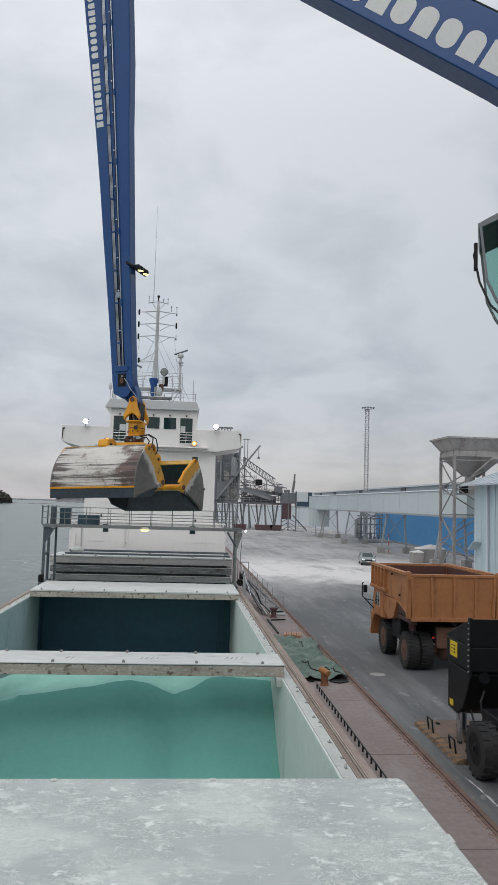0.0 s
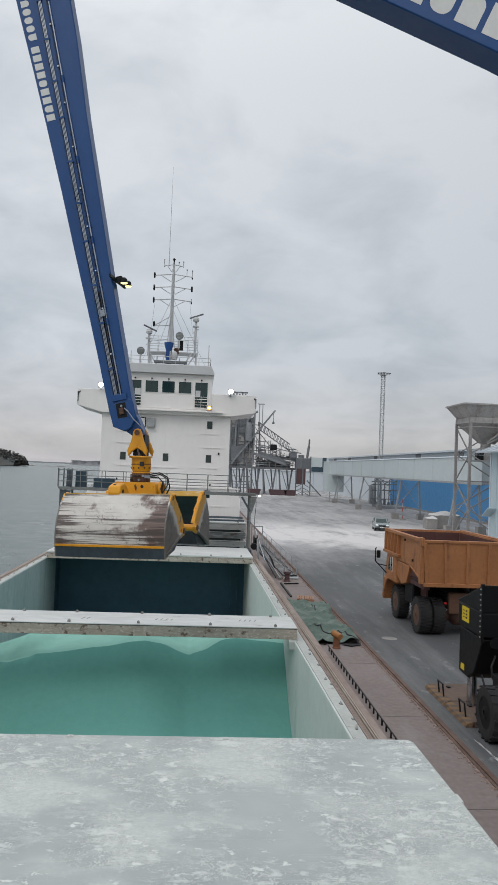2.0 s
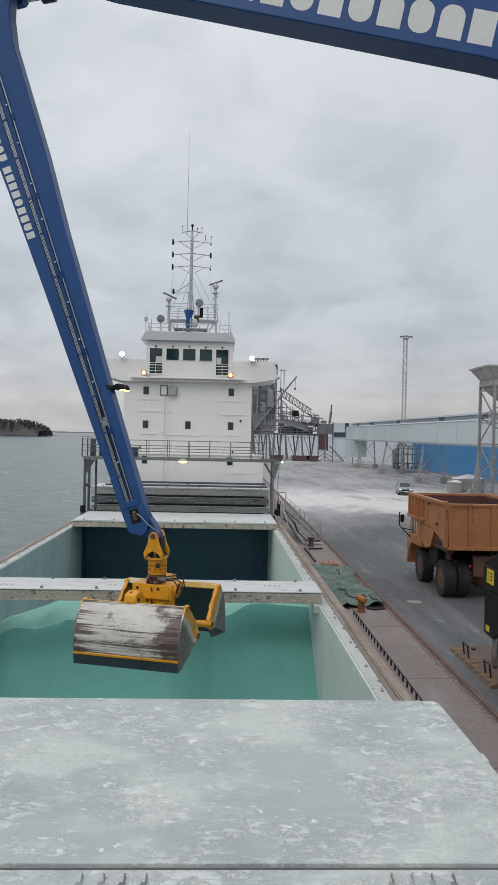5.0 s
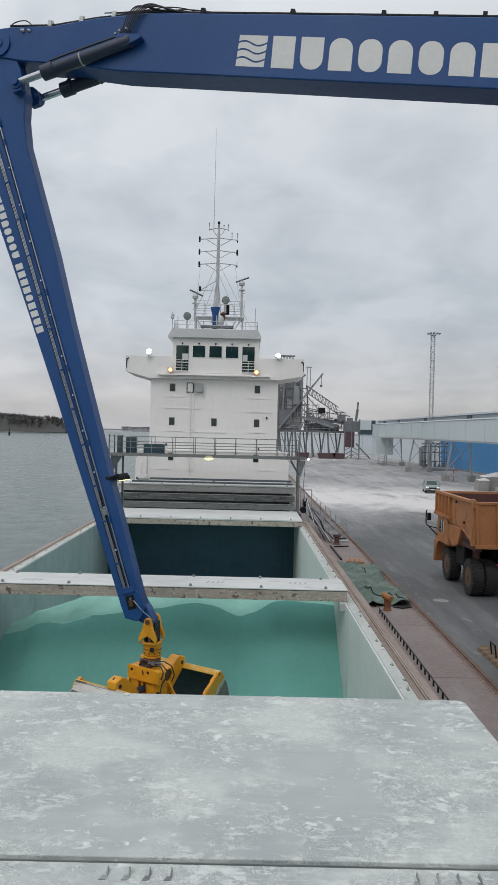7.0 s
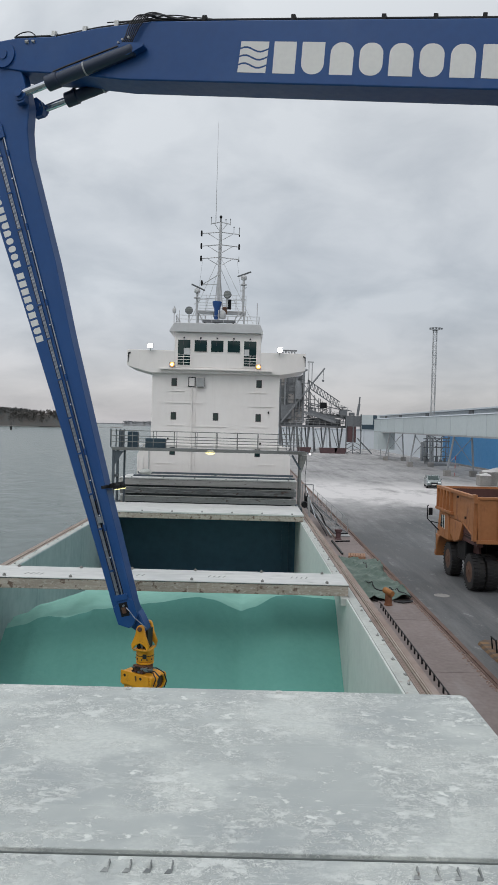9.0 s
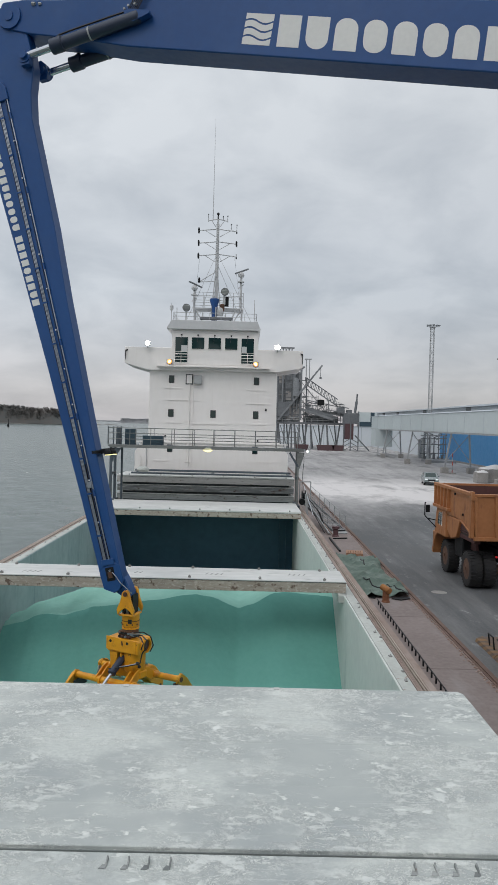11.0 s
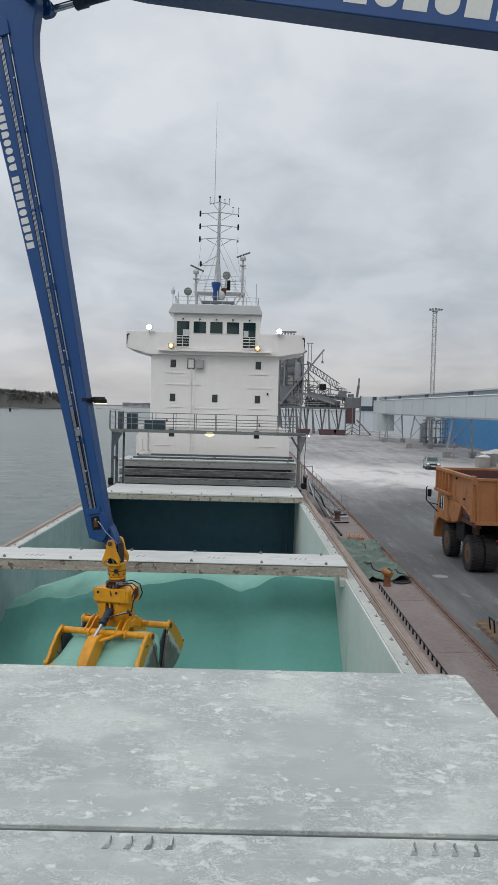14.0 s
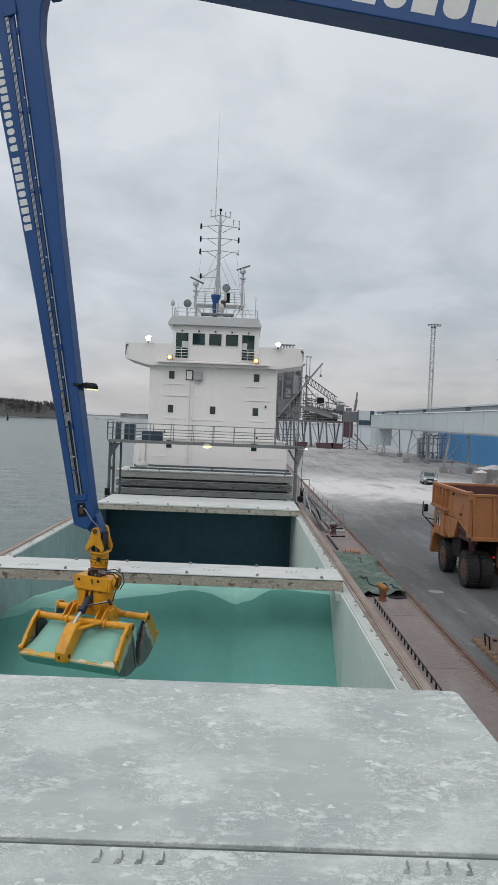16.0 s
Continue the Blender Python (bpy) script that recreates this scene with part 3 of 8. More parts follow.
clip = G().prism([(-0.05, 0.0), (0.05, 0.0), (0.03, 0.035), (-0.02, 0.035)], "y", -0.06, 0.06).mesh("rail_clip", rust_crumb)
random.seed(4)
for i in range(110):
    part("rail_clip", clip, None, rail, m=pose(6.93 + random.uniform(-0.02, 0.02), 9.0 + 0.32 * i + random.uniform(-0.04, 0.04), 0.012, 0, 0, random.uniform(-25, 25)))
toothed = thing("cable_guard", "black toothed steel strip standing along the quay edge", "guard", kind="structure")
part("strip", G().box(5.40, 15, 0.17, 5.425, 30.0, 0.20), black_steel, toothed)
tooth = G().box(-0.02, -0.03, 0.01, 0.02, 0.03, 0.19).mesh("tooth", black_steel)
for i in range(30):
    part("tooth", tooth, None, toothed, m=pose(5.41, 15.2 + 0.5 * i, 0))
single("manhole_cover", G().lathe([(0.33, 0.0), (0.33, 0.012), (0.28, 0.016), (0.28, 0.010)], 24, pose(8.45, 32.3, 0.001)), concrete,
       "round pale concrete manhole cover in the asphalt", "manhole cover")


# ---- the ship ----
def coaming_side(x_in, out, name, label):
    """A long hatch coaming; out is +1 or -1, away from the hold."""
    t = thing(name, label, "coaming", kind="structure", m=SHIP)

    def slab(nm, a, b, z0, z1, mt, y0=-2.0, y1=55.0):
        xa, xb = sorted((x_in + out * a, x_in + out * b))
        return part(nm, G().box(xa, y0, z0, xb, y1, z1), mt, t, bevel=0.012)
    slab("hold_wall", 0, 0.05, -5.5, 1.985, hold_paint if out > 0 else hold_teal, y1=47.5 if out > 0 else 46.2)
    # further aft the cover's shade is coloured onto the wall as well
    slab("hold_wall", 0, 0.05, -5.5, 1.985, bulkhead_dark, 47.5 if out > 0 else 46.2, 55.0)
    slab("top_plate", 0.052, 0.32, 1.90, 2.0, coaming_white)
    slab("gutter", 0.32, 0.35, 1.80, 1.93, seal_dark)
    slab("rack", 0.35, 0.46, 1.86, 1.975, rust_rail)
    slab("track", 0.48, 0.51, 1.83, 2.00, rail_cream)
    slab("track", 0.54, 0.58, 1.83, 1.985, rail_cream)
    slab("outer_flange", 0.60, 0.76, 1.80, 1.955, rust_rail)
    tooth = G().box(-0.03, -0.03, 0.0, 0.03, 0.03, 0.012).mesh("rack_tooth", rust_rail)
    for i in range(110):
        part("rack_tooth", tooth, None, t, m=pose(x_in + out * 0.405, 8.5 + 0.115 * i, 1.975))
    slab("side_plate", 0.37, 0.60, 0.5, 1.80, deck_red)
    stay = G().prism([(x_in + out * 0.60, 0.5), (x_in + out * 0.60, 1.75), (x_in + out * 1.0, 0.5)], "y", -0.02, 0.02).mesh("stay", deck_red)
    stud = G().box(-0.025, -0.05, 0.0, 0.025, 0.05, 0.02)
    stud.tube((0.01, -0.02, 0.02), (0.02, 0.04, 0.045), 0.012, 6)
    stud = stud.mesh("cleat", lug_grey)
    for i in range(24):
        part("stay", stay, None, t, m=pose(0, 1 + 2.2 * i, 0))
    for i in range(34):
        y = 8.5 + 1.08 * i + 0.35 * math.sin(i * 2.3)
        if 23 < y < 26:
            continue
        part("cleat", stud, None, t, m=pose(x_in + out * (0.22 + 0.06 * (i % 2)), y, 2.0, 0, 0, 10 * (i % 3)))
    return t


coaming_side(3.18, 1, "coaming_1", "pale painted hatch coaming with rusty outer rails")
coaming_side(-8.08, -1, "coaming_2", "pale painted hatch coaming on the seaward side")
hold = thing("hold", "open cargo hold with painted steel walls", "hold", kind="structure", m=SHIP)
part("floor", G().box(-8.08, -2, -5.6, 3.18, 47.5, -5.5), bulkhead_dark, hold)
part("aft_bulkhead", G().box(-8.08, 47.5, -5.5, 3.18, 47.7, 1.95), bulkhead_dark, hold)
part("bulkhead_ladder", G().box(2.35, 47.38, -5.5, 2.40, 47.5, 1.9).box(2.75, 47.38, -5.5, 2.80, 47.5, 1.9), bulkhead_dark, hold)
part("fore_bulkhead", G().box(-8.08, 1.0, -5.5, 3.18, 1.2, 1.95), hold_paint, hold)
hull = thing("hull", "dark blue hull of a coastal cargo ship", "hull", kind="structure", m=SHIP)
for a, b, nm in ((3.24, 4.25, "side_starboard"), (-9.15, -8.14, "side_port")):
    part(nm, G().box(a, -8, -6.0, b, 72, 0.5), hull_blue, hull)
part("bottom", G().box(-9.15, -8, -6.2, 4.25, 72, -6.0), hull_blue, hull)
part("forecastle", G().prism([(-9.15, 0.9), (4.25, 0.9), (2.6, -8), (-2.4, -14), (-7.4, -8)], "z", -6.0, 5.35), hull_blue, hull)
part("aft_deck", G().box(-8.13, 52.8, 0.3, 3.23, 72, 0.5), deck_red, hull)
part("aft_block", G().box(-8.13, 48.0, -6.0, 3.23, 72, 0.3), hull_blue, hull)

# cargo heap in the hold


CREST = [(-8.4, -0.06), (-7.45, 0.15), (-6.89, 0.41), (-6.54, 0.46), (-6.04, 0.42), (-5.33, 0.63), (-5.05, 0.77), (-2.8, 1.07), (-1.9, 1.25), (-1.5, 1.29), (-1.0, 1.21), (-0.02, 0.84), (0.35, 0.97), (1.2, 1.42), (1.6, 1.46), (2.5, 1.36), (3.3, 1.27)]
RIDGE = [(-8.4, 0.04), (-7.65, 0.38), (-7.06, 0.76), (-6.35, 1.03), (-5.7, 1.24), (-4.6, 1.72), (3.3, 1.72)]   # the back of the heap, falling to the port wall
YC = 26.1   # the edge where the face has slipped away


def along(line, x):
    for (xa, za), (xb, zb) in zip(line, line[1:]):
        if x <= xb:
            break
    u = min(1, max(0, (x - xa) / (xb - xa)))
    return za + (zb - za) * (0.5 * u + 0.5 * u * u * (3 - 2 * u))


def heap(x, y):
    top = along(CREST, x)
    top += 0.015 * noise.noise(Vector((x * 2.6, 1.0, 0.0)))
    floor = -1.75 + 0.02 * (x + 2.5) ** 2
    if y <= YC:
        z = top - 0.80 * (YC - y)
        d = z - floor
        z = floor + 0.5 * (d + math.sqrt(d * d + 0.35))
    else:
        port = max(0.0, min(1.0, -4.6 - x))
        rise = 0.29 + 0.45 * port
        z = min(along(RIDGE, x), top + rise * (min(y, 27.7) - YC)) - 0.5 * max(0.0, y - 28.1 + 1.1 * port)
        z = max(z, -1.9)
    r = noise.noise(Vector((x * 0.4, y * 0.5, 2.0)))
    fold = noise.noise(Vector((x * 0.7 + y * 0.9, y * 1.9 - x * 0.5, 5.0)))
    up = max(0.0, min(1.0, (y - YC) / 0.4))
    return z + 0.05 * r * (1 - up) + (0.09 + 0.05 * max(0.0, min(1.0, -4.6 - x))) * up * fold


xs = [-8.08 + 11.26 * i / 150 for i in range(151)]
ys = [8 + (YC - 8) * i / 90 for i in range(91)] + [YC + 0.06 * i for i in range(1, 41)] + [YC + 2.4 + 0.5 * i for i in range(1, 28)]
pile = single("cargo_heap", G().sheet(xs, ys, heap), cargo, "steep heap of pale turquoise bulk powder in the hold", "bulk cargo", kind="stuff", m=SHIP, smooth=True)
# behind the edge the heap's top is coloured as lit by the sky
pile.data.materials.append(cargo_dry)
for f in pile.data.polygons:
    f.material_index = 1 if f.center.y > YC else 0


# hatch covers
def cover(name, label, x0, x1, y0, y1, z0, z1, top=cover_grey, cham=0.0, lid=0.035, edge=cover_edge, group="hatch covers", marks=(), knob=None, m=SHIP, gap=0.06, lug=0.06, inset=0.08, knob_mat=lug_grey):
    t = thing(name, label, "hatch cover", group, m=m)
    g = G()
    if cham:
        g.prism([(x0, y0), (x1, y0), (x1, y1 - cham), (x1 - cham * 0.6, y1), (x0, y1)], "z", z1 - lid, z1)
    else:
        g.box(x0, y0, z1 - lid, x1, y1, z1)
    part("top_plate", g, top, t, bevel=0.012)
    part("skirt", G().box(x0 + 0.015, y0 + 0.015, z0 + gap, x1 - 0.015, y1 - 0.015, z1 - lid - (0.014 if lid < 0.1 else 0)), edge, t, "scuffed rusty steel edge", bevel=0.012)
    if lid < 0.1:
        part("lip_seam", G().box(x0 + 0.008, y0 + 0.008, z1 - lid - 0.014, x1 - 0.008, y1 - 0.008, z1 - lid), seal_dark, t)
    if gap:
        part("seal", G().box(x0 + inset, y0 + inset, z0, x1 - inset, y1 - inset, z0 + gap), seal_dark, t)
    if knob:
        for (x, y) in knob:
            part("lug", G().box(x - 0.045, y - 0.04, z1, x + 0.045, y + 0.04, z1 + lug).tube((x, y, z1 + lug), (x, y, z1 + lug * 1.4), 0.02, 8), knob_mat, t, bevel=0.01)
    for (x, y, count) in marks:
        for i in range(count):
            part("number_bar", G().prism([(x + 0.16 * i, y), (x + 0.16 * i + 0.035, y), (x + 0.16 * i + 0.10, y + 0.26), (x + 0.16 * i + 0.065, y + 0.26)], "z", z1, z1 + 0.006),
                 mark_grey, t, "plain bar in place of faded numbers")
    return t


def seam_welds(t, x0, x1, ys, z):
    for y in ys:
        part("weld_seam", G().prism([(y, z), (y + 0.05, z), (y + 0.03, z + 0.005), (y + 0.02, z + 0.005)], "x", x0, x1), cover_top, t)


c1 = cover("hatch_cover", "grey steel hatch cover smeared with white powder", -8.6, 3.70, 7.62, 12.5, 2.0, 2.76, cover_top, 0.11, 0.10, cover_top,
           knob=[(0.64, 12.40), (-1.82, 12.40)], lug=0.022, knob_mat=cover_grey)
seam_welds(c1, -8.5, 3.6, (7.85, 8.48, 9.0, 10.25), 2.76)
part("edge_tab", G().box(3.69, 10.12, 2.70, 3.735, 10.38, 2.757), cover_grey, c1, bevel=0.01)
part("edge_seal", G().box(-8.5, 7.606, 2.60, 3.62, 7.6215, 2.716), edge_rubber, c1, "dark grey-green rubber edge seal")
c2 = cover("hatch_cover", "grey steel hatch cover with lifting eyes and drawn shade wedges", -8.6, 3.70, 2.2, 7.55, 2.0, 2.735, cover_top, 0.0, 0.10, cover_top)
for x0 in (-1.26, -1.05, -0.85, -0.64, 1.76, 1.96, 2.16, 2.37):
    eye = part("lifting_eye", G().prism([(7.26, 2.735), (7.43, 2.735), (7.40, 2.785), (7.35, 2.77)], "x", x0 + 0.02, x0 + 0.034), stack_dark, c2)
    # the eye's shadow, drawn as a thin dark wedge on the plate
    part("pad", G().prism([(x0 - 0.04, 7.25), (x0 + 0.02, 7.25), (x0 + 0.018, 7.32), (x0 - 0.01, 7.33)], "z", 2.735, 2.741), stack_dark, eye)
LUGS = (-7.4, -5.35, -3.67, -1.58, 0.61, 2.62)
cover("hatch_cover", "narrow pale hatch cover bridging the open hold", -8.30, 3.29, 23.55, 25.4, 2.0, 2.36, gap=0.0,
      knob=[(x, 25.25) for x in LUGS] + [(x, 23.68) for x in LUGS],
      marks=((-6.88, 24.0, 4), (-3.38, 24.2, 2), (-1.12, 24.25, 4), (1.52, 24.4, 4)))
part("support_block", G().box(3.02, 23.3, 1.75, 3.32, 23.75, 2.0), coaming_white, hold, bevel=0.02)
cover("hatch_cover", "white hatch cover over the aft end of the hold", -8.1, 3.36, 43.2, 48.4, 2.0, 2.39, lid=0.09, gap=0.0,
      knob=[(-7.5 + 1.7 * i, 43.3) for i in range(7)])
for i, (z0, z1, y0, tint) in enumerate(((2.02, 2.57, 51.3, stack_grey), (2.57, 3.15, 51.3, stack_dark), (3.15, 3.78, 51.15, stack_pale))):
    cover("hatch_cover", "hatch cover lying in a stack before the deckhouse", -8.42, 3.46, y0, 55.0, z0, z1, cover_grey, 0.0, 0.05 if i < 2 else 0.09, tint, gap=0.15, inset=0.35,
          knob=[(-7.6 + 2.1 * k, y0 + 0.10) for k in range(6)] if i == 2 else None)
top_frame = thing("lifting_frame", "dark steel lifting frame lying on the cover stack", "frame", m=SHIP)
part("front_bar", G().box(-7.7, 52.6, 3.78, 3.4, 52.8, 3.90), gantry_grey, top_frame, bevel=0.02)
part("rear_bar", G().box(-7.7, 54.6, 3.86, 3.4, 54.8, 4.0), gantry_grey, top_frame, bevel=0.02)
for x in (-7.5, -2.2, 3.1):
    part("cross_bar", G().box(x, 52.8, 3.80, x + 0.15, 54.6, 3.88), gantry_grey, top_frame)

# the travelling gantry for the hatch covers
gantry = thing("hatch_gantry", "grey-blue travelling gantry with a railed walkway over the hatch", "gantry", m=SHIP)
for sx in (-8.40, 3.48):
    for yy in (48.6, 50.2):
        lw = 0.08 if sx < 0 else 0.055
        part("leg", G().box(sx - lw, yy - lw, 2.0, sx + lw, yy + lw, 5.66), gantry_grey if sx < 0 else gantry_worn, gantry, bevel=0.015)
    o = 1 if sx < 0 else -1
    part("brace", G().bar((sx, 48.6, 4.7), (sx + o * 0.55, 48.6, 5.6), 0.12), gantry_grey, gantry)
    part("sill_beam", G().box(sx - 0.14, 48.0, 2.0, sx + 0.14, 50.8, 2.3), gantry_grey, gantry, bevel=0.02)
    part("end_tie", G().box(sx - 0.08, 48.7, 3.9, sx + 0.08, 50.1, 4.06), gantry_grey, gantry)
for x in (-8.62, -8.28, -8.02, -7.78):
    part("end_post", G().box(x - 0.035, 48.67, 5.84, x + 0.035, 48.72, 7.0), gantry_grey, gantry)
part("gusset", G().prism([(-8.36, 5.62), (-7.75, 5.62), (-8.2, 5.0), (-8.36, 4.6)], "y", 48.56, 48.62), gantry_grey, gantry)
part("side_post", G().box(-7.98, 49.9, 2.0, -7.86, 50.05, 5.64), gantry_grey, gantry)
part("gusset", G().prism([(3.5, 5.62), (3.9, 5.62), (3.62, 4.7), (3.5, 4.4)], "y", 48.56, 48.62), gantry_worn, gantry)
part("drive_motor", G().box(-8.6, 48.25, 2.3, -8.3, 48.5, 2.75), black_steel, gantry, bevel=0.03)
part("drive_motor", G().tube((3.75, 48.3, 2.55), (3.75, 47.8, 2.55), 0.2, 12), black_steel, gantry)
part("front_beam", G().box(-8.5, 48.45, 5.66, 3.85, 48.65, 5.85), gantry_worn, gantry, bevel=0.015)
part("rear_beam", G().box(-8.5, 50.15, 5.64, 3.85, 50.35, 5.83), gantry_grey, gantry, bevel=0.015)
part("walkway", G().box(-8.6, 48.66, 5.74, 3.95, 50.14, 5.80), gantry_grey, gantry)
rails = G()
rail_run(rails, [(-8.55, 48.5, 5.83), (3.4, 48.5, 5.83)], (0.38, 0.75, 1.08), 0.024, 1.33)
rail_run(rails, [(-8.55, 50.3, 5.83), (3.4, 50.3, 5.83)], (0.55, 1.08), 0.022, 1.33)
part("railing", rails, gantry_worn, gantry)
part("cabinet", G().box(-7.65, 49.3, 5.80, -7.0, 49.9, 6.85), cabinet_teal, gantry, "dark blue control cabinet", bevel=0.02)
part("cabinet", G().box(-6.5, 49.2, 5.80, -5.2, 49.9, 6.45), cabinet_teal, gantry, "low dark blue winch housing", bevel=0.03)
part("post_box", G().box(-8.2, 49.2, 5.8, -7.95, 49.6, 6.95), gantry_grey, gantry, bevel=0.02)
part("lamp_housing", G().prism([(-2.55, 5.645), (-1.95, 5.645), (-2.1, 5.80), (-2.4, 5.80)], "y", 48.2, 48.44), galvanised, gantry)
part("lamp_glass", G().lathe([(0.02, 5.50), (0.16, 5.53), (0.27, 5.60), (0.30, 5.645)], 20, pose(-2.25, 48.3, 0)), lamp_soft, gantry, "glowing yellowish work light")
part("lamp_glass", G().ball((4.05, 48.5, 5.70), 0.055), lamp_white, gantry, "small glowing work light")
part("cable_drum", G().lathe([(0.38, -0.12), (0.38, -0.09), (0.2, -0.09), (0.2, 0.09), (0.38, 0.09), (0.38, 0.12)], 18, pose(3.95, 49.3, 2.8, 0, 90)), black_steel, gantry)
hose = G()
hose.pipe([(3.80 + 0.03 * math.sin(i), 48.3, 5.6 - 0.3 * i) for i in range(11)], 0.016, 6)
part("hanging_cable", hose, hose_black, gantry)

# deckhouse and bridge
house = thing("deckhouse", "white painted ship's deckhouse with bridge, portholes and mast", "deckhouse", m=SHIP)
SY = 56.0
part("wall", G().prism([(-7.95, 0.5), (-7.95, 5.2), (-7.55, 5.9), (-7.0, 6.2), (-7.0, 11.45), (2.32, 11.45), (2.32, 6.2), (2.85, 5.9), (3.25, 5.2), (3.25, 0.5)], "y", SY, 66), white_paint, house, bevel=0.03)
part("bridge_wing", G().prism([(-8.8, 11.68), (-8.7, 11.58), (-7.05, 11.14), (2.4, 11.2), (4.05, 11.5), (4.15, 11.6), (4.15, 12.80), (-8.8, 12.80)], "y", SY - 0.35, SY + 4.0), white_paint, house, bevel=0.03)
part("bridge_block", G().box(-5.35, SY + 0.35, 12.80, 0.85, SY + 6, 14.15), white_paint, house, bevel=0.03)
part("bridge_front", G().box(-5.38, SY - 0.38, 11.6, 0.88, SY + 0.36, 14.12), white_paint, house, bevel=0.02)
part("bridge_roof", G().prism([(-5.75, 14.12), (0.98, 14.12), (1.02, 14.22), (0.78, 14.78), (-5.42, 14.78), (-5.75, 14.22)], "y", SY - 0.7, SY + 6.5), roof_paint, house, bevel=0.03)
part("front_ledge", G().box(-6.4, SY - 0.72, 11.40, 1.7, SY - 0.35, 11.48), white_paint, house)
part("deck_ledge", G().box(-7.95, SY - 0.12, 5.9, 3.2, SY - 0.002, 5.98), white_paint, house)
for i, x in enumerate((-5.15, -3.95, -2.75, -1.55, -0.36)):
    tall = i in (0, 4)
    z0 = 11.72 if tall else 12.72
    w = part("window", G().box(x - 0.03, SY - 0.41, z0 - 0.03, x + 0.96, SY - 0.385, 13.63), white_paint, house, bevel=0.02)
    part("pane", G().box(x + 0.02, SY - 0.44, z0 + 0.03, x + 0.91, SY - 0.422, 13.57), window_dark, w, bevel=0.06)
    part("wiper", G().tube((x + 0.45, SY - 0.46, 13.75), (x + 0.40, SY - 0.46, 13.2), 0.012, 5).box(x + 0.40, SY - 0.48, 13.68, x + 0.52, SY - 0.42, 13.78), window_frame_black, w)
    if tall:
        part("blind", G().box(x + (0.46 if x < -2 else 0.05), SY - 0.452, 12.52, x + (0.90 if x < -2 else 0.40), SY - 0.442, 12.98), roof_paint, w, "white panel behind the glass")
        part("sill_plate", G().box(x - 0.03, SY - 0.47, 12.33, x + 0.96, SY - 0.443, 12.38), white_paint, w)
        rr = G()
        rail_run(rr, [(x - 0.02, SY - 0.68, 11.5), (x + 0.96, SY - 0.68, 11.5)], (0.22, 0.42, 0.62, 0.82, 1.0), 0.015, 0.49)
        pieces("rail_bar", rr, white_paint, house)
for x0, z0 in ((-5.58, 10.25), (0.62, 10.25), (-5.58, 7.78), (-2.50, 7.78), (0.62, 7.78), (-5.6, 5.2), (0.62, 5.2)):
    w = part("porthole", G().box(x0, SY - 0.03, z0, x0 + 0.40, SY + 0.01, z0 + 0.56), window_frame_black, house, bevel=0.04)
    part("pane", G().box(x0 + 0.06, SY - 0.04, z0 + 0.06, x0 + 0.34, SY - 0.032, z0 + 0.50), window_dark, w)
part("vent_box", G().box(-3.75, SY - 0.35, 10.20, -3.15, SY, 10.85), galvanised, house, bevel=0.04)
part("vent_frame", G().box(-4.35, SY - 0.06, 10.18, -3.82, SY, 10.92), window_frame_black, house)
part("vent_plate", G().box(-4.28, SY - 0.08, 10.25, -3.89, SY - 0.062, 10.85), white_paint, house)
for x0, x1, z in ((-5.9, -4.6, 9.85), (0.1, 1.45, 9.85), (-5.9, -3.3, 9.0), (0.05, 1.9, 8.85), (-3.9, -1.4, 7.3), (-5.8, -4.6, 7.35), (0.2, 1.5, 7.35)):
    part("weld_ledge", G().box(x0, SY - 0.05, z, x1, SY - 0.001, z + 0.05), white_paint, house)
part("drain_pipe", G().tube((-4.05, SY - 0.07, 4.2), (-4.05, SY - 0.07, 10.2), 0.045, 8), white_paint, house)
for z in (4.5, 5.45, 6.5, 7.5, 8.5, 9.5):
    part("pipe_bracket", G().box(-4.25, SY - 0.05, z, -3.85, SY - 0.002, z + 0.05), white_paint, house)
part("drain_pipe", G().tube((-3.78, SY - 0.06, 4.2), (-3.78, SY - 0.06, 10.2), 0.018, 6), white_paint, house)
for x0, z0, x1, z1 in ((-2.6, 5.55, -1.6, 5.62), (0.9, 4.6, 2.2, 4.65), (-6.6, 4.55, -5.5, 4.60)):
    part("weld_ledge", G().box(x0, SY - 0.04, z0, x1, SY - 0.001, z1), white_paint, house)
part("drain_pipe", G().tube((-7.1, SY - 0.07, 2.0), (-7.1, SY - 0.07, 5.9), 0.04, 8), mast_white, house)
part("plate_rib", G().box(-7.6, SY - 0.1, 0.6, -7.5, SY - 0.001, 5.0), white_paint, house)
for x, z in ((1.55, 8.4), (-5.75, 6.3), (1.0, 6.1)):
    part("hose_fitting", G().tube((x, SY - 0.12, z), (x, SY - 0.02, z + 0.12), 0.06, 6), black_steel, house)
for x in (-8.62, 4.02):
    o = -1 if x < 0 else 1
    part("wing_light_box", G().prism([(x + o * 0.09, 11.85), (x + o * 0.13, 11.85), (x + o * 0.13, 12.55), (x - o * 0.06, 12.62), (x - o * 0.06, 12.52), (x + o * 0.05, 12.45)][::o], "y", SY - 0.40, SY - 0.36), window_frame_black, house)
